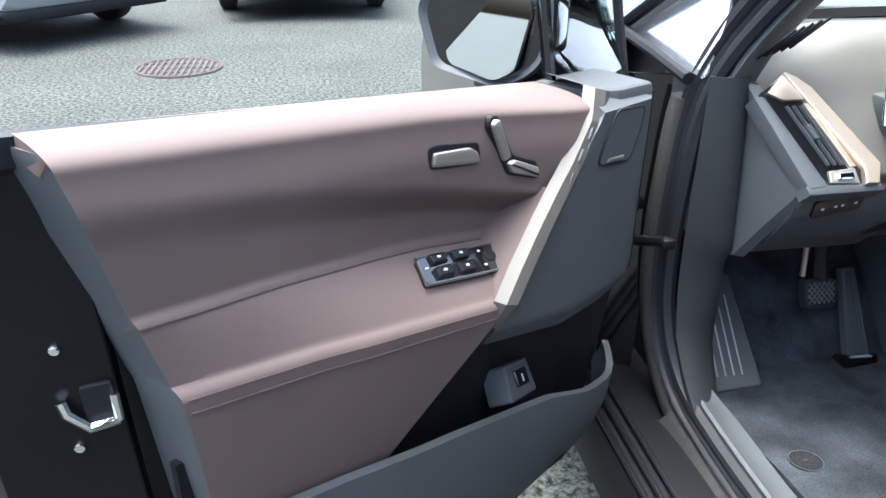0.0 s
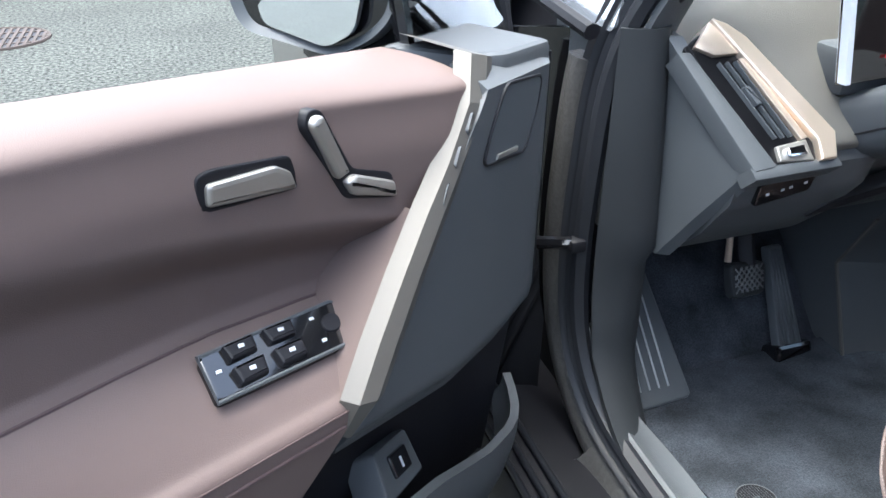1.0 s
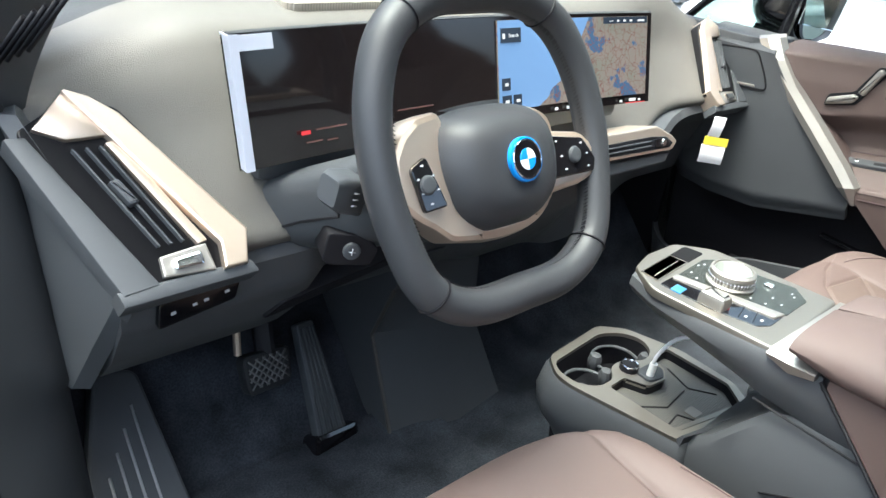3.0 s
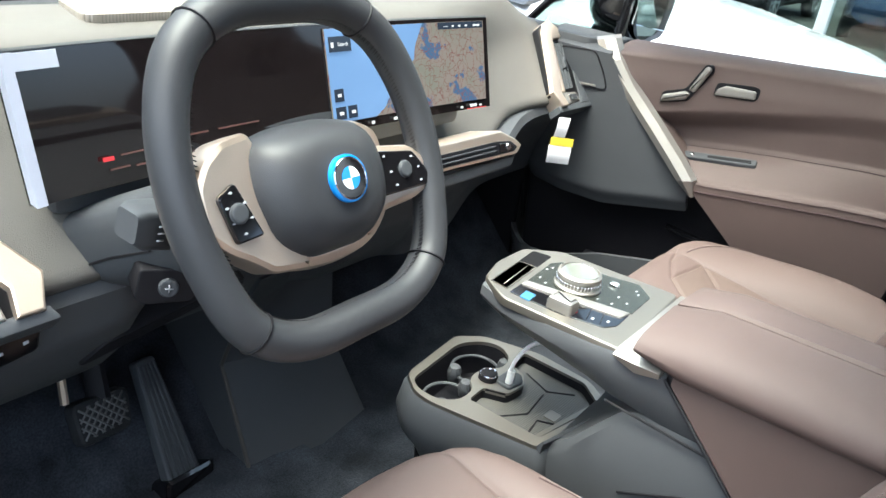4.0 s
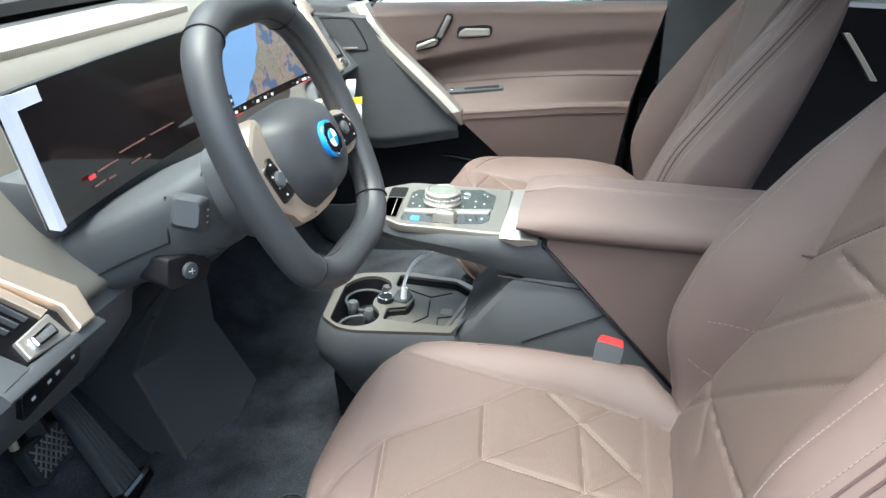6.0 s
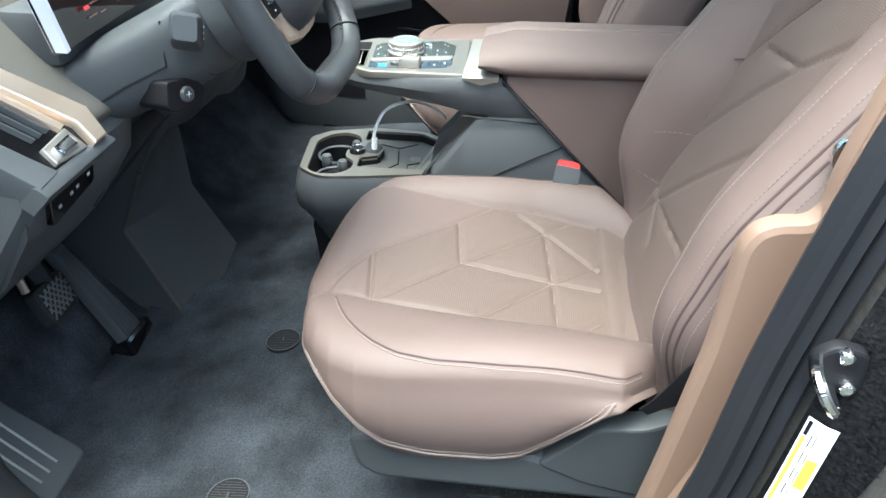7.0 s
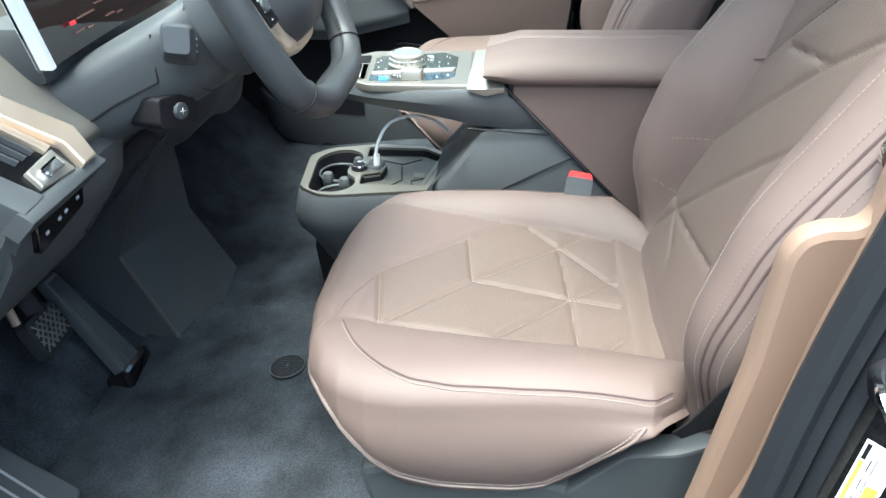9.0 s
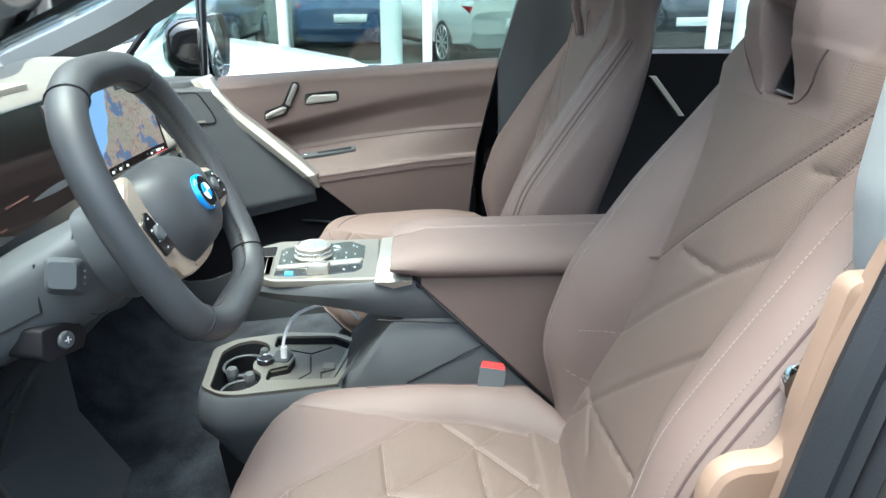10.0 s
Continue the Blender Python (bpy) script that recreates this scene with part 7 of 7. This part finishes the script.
jamb_sheet("yellow_band", 80.4, 83.6, 0.06, 0.16, 0.0012, YELLOW, "yellow band with unreadable print")
jamb_sheet("black_band", 83.7, 84.3, 0.06, 0.16, 0.0012, BLACK)
jamb_sheet("black_dot", 79.8, 80.15, 0.06, 0.18, 0.0012, BLACK)
for k in range(5):
    jamb_sheet("print_bar", 80.3 + 0.75 * k, 80.8 + 0.75 * k, 0.28, 0.31, 0.0012, GREY)
    jamb_sheet("print_bar", 80.1 + 0.8 * k, 80.7 + 0.8 * k, 0.40, 0.42, 0.0012, GREY)
jamb_sheet("yellow_square", 81.6, 82.9, 0.46, 0.68, 0.0012, YELLOW, "yellow square with unreadable print")
for q in (0.32, 0.54):
    jamb_sheet("pictogram", 78.7, 79.3, q, q + 0.13, 0.0012, MARK)
jamb_sheet("red_cross", 78.85, 79.15, 0.36, 0.42, 0.002, bpy.data.materials["red_plastic"])

strip = thing("rear_door_strip", "slim satin silver strip on the rear door", "trim strip")
bm = bmesh.new()
loft(bm, [[V((0.742 + dx, y + dy, z)) for dx, dy in ((0, -0.010), (0, 0.010), (-0.008, 0.006), (-0.008, -0.006))] for y, z in ((-0.291, 1.006), (-0.330, 0.960), (-0.372, 0.908))])
part("strip_body", bm, SILVER, strip)

# ---- parked cars, building, distance ----
GLASSDARK = mat("dark_car_glass", (0.02, 0.025, 0.03), 0.05, coat=0.6, vary=0.05)
TYRE = mat("tyre_rubber", (0.015, 0.015, 0.016), 0.8, grain=0.5, size=200)
ALLOY = mat("alloy", (0.60, 0.60, 0.62), 0.3, metal=0.8)
REDGLASS = mat("red_lamp_glass", (0.30, 0.01, 0.01), 0.15, coat=0.5)
LAMPGLASS = mat("lamp_glass", (0.55, 0.58, 0.62), 0.08, metal=0.4, coat=0.8)


def build_car(m, paint, label, tall=1.0):
    """A parked car, nose towards its own +y, 4.7 m long."""
    car = thing("parked_car", label, "car", "parked cars")
    h = tall
    st = [(-2.32, 0.50, 0.80), (-2.25, 0.30, 0.98), (-1.7, 0.24, 1.02), (-0.9, 0.22, 1.00), (0.0, 0.22, 0.98), (0.9, 0.22, 0.96), (1.5, 0.24, 0.90), (2.0, 0.26, 0.82), (2.28, 0.30, 0.70), (2.36, 0.42, 0.56)]
    bm = bmesh.new()
    secs = []
    for y, zl, zt in st:
        w = 0.90 - 0.30 * max(0, abs(y) / 2.36 - 0.72) ** 1.2 * 1.6
        zt *= h
        secs.append([V((w * a, y, zl + (zt - zl) * b)) for a, b in ((-0.80, 0), (-0.97, 0.12), (-1.0, 0.5), (-0.97, 0.78), (-0.90, 0.95), (-0.6, 1.03), (0, 1.06), (0.6, 1.03), (0.90, 0.95), (0.97, 0.78), (1.0, 0.5), (0.97, 0.12), (0.80, 0))])
    loft(bm, secs)
    part("body", bm, paint, car, m=m)
    bm = bmesh.new()
    secs = []
    for y, w, zt in ((-1.95, 0.66, 1.00), (-1.45, 0.62, 1.34), (-0.9, 0.60, 1.44), (-0.1, 0.60, 1.46), (0.4, 0.62, 1.38), (1.15, 0.72, 0.98)):
        secs.append([V((w * a, y, 0.90 * h + (zt * h - 0.90 * h) * b)) for a, b in ((-1.18, 0), (-1.12, 0.3), (-1.0, 0.9), (-0.85, 1), (0.85, 1), (1.0, 0.9), (1.12, 0.3), (1.18, 0))])
    loft(bm, secs)
    part("cabin_glass", bm, GLASSDARK, car, m=m)
    bm = bmesh.new()
    sheet(bm, lambda u, v: (-0.56 + 1.12 * u, -1.35 + 1.65 * v, (1.445 + 0.02 * math.sin(math.pi * u) - 0.09 * (2 * v - 1.1) ** 2) * h), 6, 8, 0.02)
    part("roof", bm, paint, car, m=m)
    for sx in (-1, 1):
        for y in (-1.42, 1.42):
            bm = bmesh.new()
            f = lambda u, v, d: (sx * (0.72 + d), y + u, 0.34 + v)
            loft(bm, [[V(f(r * math.cos(a), r * math.sin(a), d)) for a in (2 * math.pi * k / 24 for k in range(24))] for r, d in ((0.30, 0.0), (0.34, 0.02), (0.34, 0.16), (0.31, 0.185), (0.25, 0.180))])
            wh = part("wheel", bm, TYRE, car, m=m)
            bm = bmesh.new()
            disc(bm, (0, 0), 0.07, 0.13, 0.186, f, 0.01, 12)
            for k in range(10):
                a = 2 * math.pi * k / 10
                p, q = (math.cos(a), math.sin(a)), (-math.sin(a), math.cos(a))
                prism(bm, [(p[0] * 0.05 + q[0] * 0.016, p[1] * 0.05 + q[1] * 0.016), (p[0] * 0.24 + q[0] * 0.022, p[1] * 0.24 + q[1] * 0.022), (p[0] * 0.24 - q[0] * 0.022, p[1] * 0.24 - q[1] * 0.022), (p[0] * 0.05 - q[0] * 0.016, p[1] * 0.05 - q[1] * 0.016)], 0.12, 0.184, f, 0.006)
            tube(bm, [f(0.245 * math.cos(a), 0.245 * math.sin(a), 0.175) for a in (2 * math.pi * k / 24 for k in range(24))], 0.014, 6, closed=True)
            part("rim", bm, ALLOY, wh, m=m)
        bm = bmesh.new()
        prism(bm, [(0.45, 0.66 * h), (0.78, 0.68 * h), (0.74, 0.56 * h), (0.50, 0.58 * h)], 2.10, 2.33, lambda x, z, y: (sx * x, y - 0.22 * max(0, x - 0.5), z), 0.02)
        part("headlight", bm, LAMPGLASS, car, m=m)
        bm = bmesh.new()
        prism(bm, [(0.40, 0.86 * h), (0.82, 0.88 * h), (0.80, 0.78 * h), (0.45, 0.80 * h)], -2.0, -2.30, lambda x, z, y: (sx * x, y + 0.12 * max(0, x - 0.5), z), 0.02)
        part("tail_light", bm, REDGLASS, car, m=m)
        bm = bmesh.new()
        loft(bm, [[V((sx * x, 0.75 + 0.07 * math.cos(a) , (1.0 + 0.06 * math.sin(a)) * h)) for a in (2 * math.pi * k / 10 for k in range(10))] for x in (0.86, 0.92, 1.03, 1.06)])
        part("wing_mirror", bm, paint, car, m=m)
    bm = bmesh.new()
    prism(bm, [(-0.38, 0.62 * h), (0.38, 0.62 * h), (0.34, 0.40), (-0.34, 0.40)], 2.0, 2.385, lambda x, z, y: (x, y, z), 0.02)
    part("grille", bm, GLOSSBLACK, car, m=m)
    bm = bmesh.new()
    prism(bm, [(-0.84, 0.34), (0.84, 0.34), (0.78, 0.24), (-0.78, 0.24)], -2.2, 2.33, lambda x, z, y: (x, y, z), 0.02)
    part("lower_trim", bm, BLACK, car, m=m)
    bm = bmesh.new()
    prism(bm, [(-0.26, 0.60), (0.26, 0.60), (0.26, 0.72), (-0.26, 0.72)], -2.2, -2.335, lambda x, z, y: (x, y, z), 0.003)
    part("number_plate", bm, MARK, car, "plain white number plate", m=m)
    return car


WHITEP = mat("white_paint", (0.44, 0.45, 0.45), 0.25, coat=0.7, vary=0.03)
BLACKP = mat("black_paint", (0.02, 0.022, 0.026), 0.2, coat=0.8, vary=0.1)
SILVP = mat("pale_silver_paint", (0.50, 0.52, 0.55), 0.25, metal=0.5, coat=0.7, vary=0.05)
BLUEP = mat("dark_blue_paint", (0.02, 0.05, 0.13), 0.2, coat=0.8, vary=0.08)
for x, y, rz, p, lab, tall in ((-5.0, 8.3, -130, SILVP, "silver parked car with a dark grille", 1.0), (-1.5, 10.05, 182, BLACKP, "black parked car on the car park", 1.0),
                               (2.55, 2.70, 176, WHITEP, "white car parked close alongside", 1.0), (12.6, 4.3, 92, BLACKP, "black parked suv behind the glass", 1.15), (13.4, 1.9, -80, BLUEP, "dark blue parked car behind the glass", 1.0),
                               (12.2, -0.3, -70, WHITEP, "white parked car behind the glass", 1.0), (12.4, -3.0, -75, BLACKP, "black parked saloon behind the glass", 1.0), (-4.0, -4.8, 20, SILVP, "silver parked car on the car park", 1.0),
                               (-6.6, -5.2, 20, BLUEP, "blue parked car on the car park", 1.0), (-2.0, -7.2, 20, SILVP, "silver parked car on the car park", 1.0)):
    build_car(pose(x, y, 0, 0, 0, rz), p, lab, tall)

drain = thing("drain_cover", "rusty round storm drain grate in the asphalt", "drain cover")
RUST = mat("rusty_iron", (0.040, 0.030, 0.026), 0.8, metal=0.3, grain=0.8, size=80, vary=0.3)
bm = bmesh.new()
disc(bm, (0, 0), 0.31, -0.02, 0.0045, lambda u, v, d: (-2.39 + u, 5.62 + v, d), 0.003, 36)
part("pit", bm, BLACK, drain)
for k in range(-6, 7):
    h = math.sqrt(0.30 ** 2 - (0.046 * k) ** 2)
    bm = bmesh.new()
    box(bm, (-2.39 + 0.046 * k - 0.011, 5.62 - h, 0.0), (-2.39 + 0.046 * k + 0.011, 5.62 + h, 0.012), 0.003)
    part("bar", bm, RUST, drain)
for k in (-0.15, 0, 0.15):
    bm = bmesh.new()
    h = math.sqrt(0.30 ** 2 - k * k)
    box(bm, (-2.39 - h, 5.62 + k - 0.012, 0.0), (-2.39 + h, 5.62 + k + 0.012, 0.0105), 0.003)
    part("bar", bm, RUST, drain)
bm = bmesh.new()
tube(bm, [(-2.39 + 0.31 * math.cos(a), 5.62 + 0.31 * math.sin(a), 0.003) for a in (2 * math.pi * k / 40 for k in range(40))], 0.014, 6, closed=True)
part("rim", bm, RUST, drain)

FRAMEW = mat("white_metal", (0.74, 0.76, 0.77), 0.4, vary=0.04)
SHOW = glass("showroom_glass", (0.82, 0.90, 0.88), 0.10)
hall = thing("showroom_building", "showroom front with white posts and large panes", "building", kind="structure")
for y0, y1, x in ((3.9, 4.1, 8.5), (2.02, 2.14, 8.5), (0.22, 0.34, 8.5), (-1.6, -1.48, 8.5), (-3.4, -3.28, 8.5), (5.8, 5.92, 8.5), (7.6, 7.72, 8.5), (-5.2, -5.08, 8.5)):
    bm = bmesh.new()
    box(bm, (x, y0, 0), (x + 0.16, y1, 4.2), 0.01)
    part("post", bm, FRAMEW, hall, "white window post")
for c in (0.75, 5.2, -3.9):
    bm = bmesh.new()
    loft(bm, [[V((8.95 + 0.14 * math.cos(a), c + 0.14 * math.sin(a), z)) for a in (2 * math.pi * k / 24 for k in range(24))] for z in (0, 4.2)])
    part("column", bm, FRAMEW, hall, "round white column")
for y in (-7, -5.2, -3.4, -1.6, 0.28, 2.08, 4.0, 5.86, 7.66):
    bm = bmesh.new()
    sheet(bm, lambda u, v: (8.58, y + 1.75 * u, 0.1 + 4.0 * v), 1, 1, 0.01)
    g = part("pane", bm, SHOW, hall, "large clear pane")
    g.visible_shadow = False
bm = bmesh.new()
box(bm, (8.4, -9, 4.2), (9.0, 10, 5.2), 0.02)
part("fascia", bm, FRAMEW, hall)
bm = bmesh.new()
box(bm, (8.5, -9, 0.0), (8.7, 10, 0.10), 0.01)
part("plinth", bm, FRAMEW, hall)

# ---- trees and a long low building behind ----
LEAF = mat("green_leaves", (0.06, 0.11, 0.03), 0.6, vary=0.4, blot=2)
BARK = mat("bark", (0.12, 0.09, 0.07), 0.9, grain=0.8, size=40)
rnd = random.Random(4)


def build_tree(x, y, hgt):
    tree = thing("tree", "leafy green tree behind the car park", "tree", "trees")
    bm = bmesh.new()
    tube(bm, spline([(x, y, 0), (x + 0.1, y, hgt * 0.3), (x - 0.1, y + 0.1, hgt * 0.6), (x, y, hgt * 0.85)], 8), [0.22, 0.2, 0.17, 0.14, 0.12, 0.09, 0.06, 0.03], 8)
    for k in range(6):
        a = k * 1.05
        z = hgt * (0.3 + 0.08 * k)
        tube(bm, [(x, y, z), (x + 1.2 * math.cos(a), y + 1.2 * math.sin(a), z + 0.9), (x + 1.9 * math.cos(a), y + 1.9 * math.sin(a), z + 1.3)], [0.09, 0.05, 0.02], 6)
    part("trunk", bm, BARK, tree)
    bm = bmesh.new()
    for k in range(1600):
        d = V((rnd.gauss(0, 1), rnd.gauss(0, 1), rnd.gauss(0, 1))).normalized() * rnd.uniform(0.45, 1.0)
        c = V((x, y, hgt * 0.68)) + V((d.x * 2.3, d.y * 2.3, d.z * hgt * 0.34)) * (0.85 + 0.3 * noise.noise(d * 2))
        a, b = V((rnd.gauss(0, 1), rnd.gauss(0, 1), rnd.gauss(0, 1))).normalized() * 0.17, V((rnd.gauss(0, 1), rnd.gauss(0, 1), rnd.gauss(0, 1))).normalized() * 0.13
        bm.faces.new([bm.verts.new(c + q) for q in (a, b, -a, -b)])
    part("crown", bm, LEAF, tree)


for x, y, hgt in ((-9, -17, 6.5), (-3.5, -19, 7.5), (1.5, -18, 6.0), (-15, -15, 7.0)):
    build_tree(x, y, hgt)
shop = thing("brick_building", "low brick building across the car park", "building")
bm = bmesh.new()
box(bm, (-16, -28, 0), (6, -23, 4.5), 0.02)
part("wall", bm, mat("brick_wall", (0.28, 0.12, 0.09), 0.85, grain=0.6, size=20, vary=0.2), shop)
bm = bmesh.new()
box(bm, (-16.2, -28.2, 4.5), (6.2, -22.8, 4.8), 0.02)
part("roof", bm, FRAMEW, shop)
for k in range(6):
    bm = bmesh.new()
    box(bm, (-15 + 3.5 * k, -23.02, 0.8), (-13 + 3.5 * k, -22.96, 2.6), 0.01)
    part("window", bm, GLASSDARK, shop)
for k in range(3):
    pole = thing("wooden_post", "bare wooden utility pole", "pole", "poles")
    bm = bmesh.new()
    tube(bm, [(-7 + 3.0 * k, -14, 0), (-7 + 3.0 * k, -14, 7)], [0.16, 0.12], 10)
    part("shaft", bm, BARK, pole)
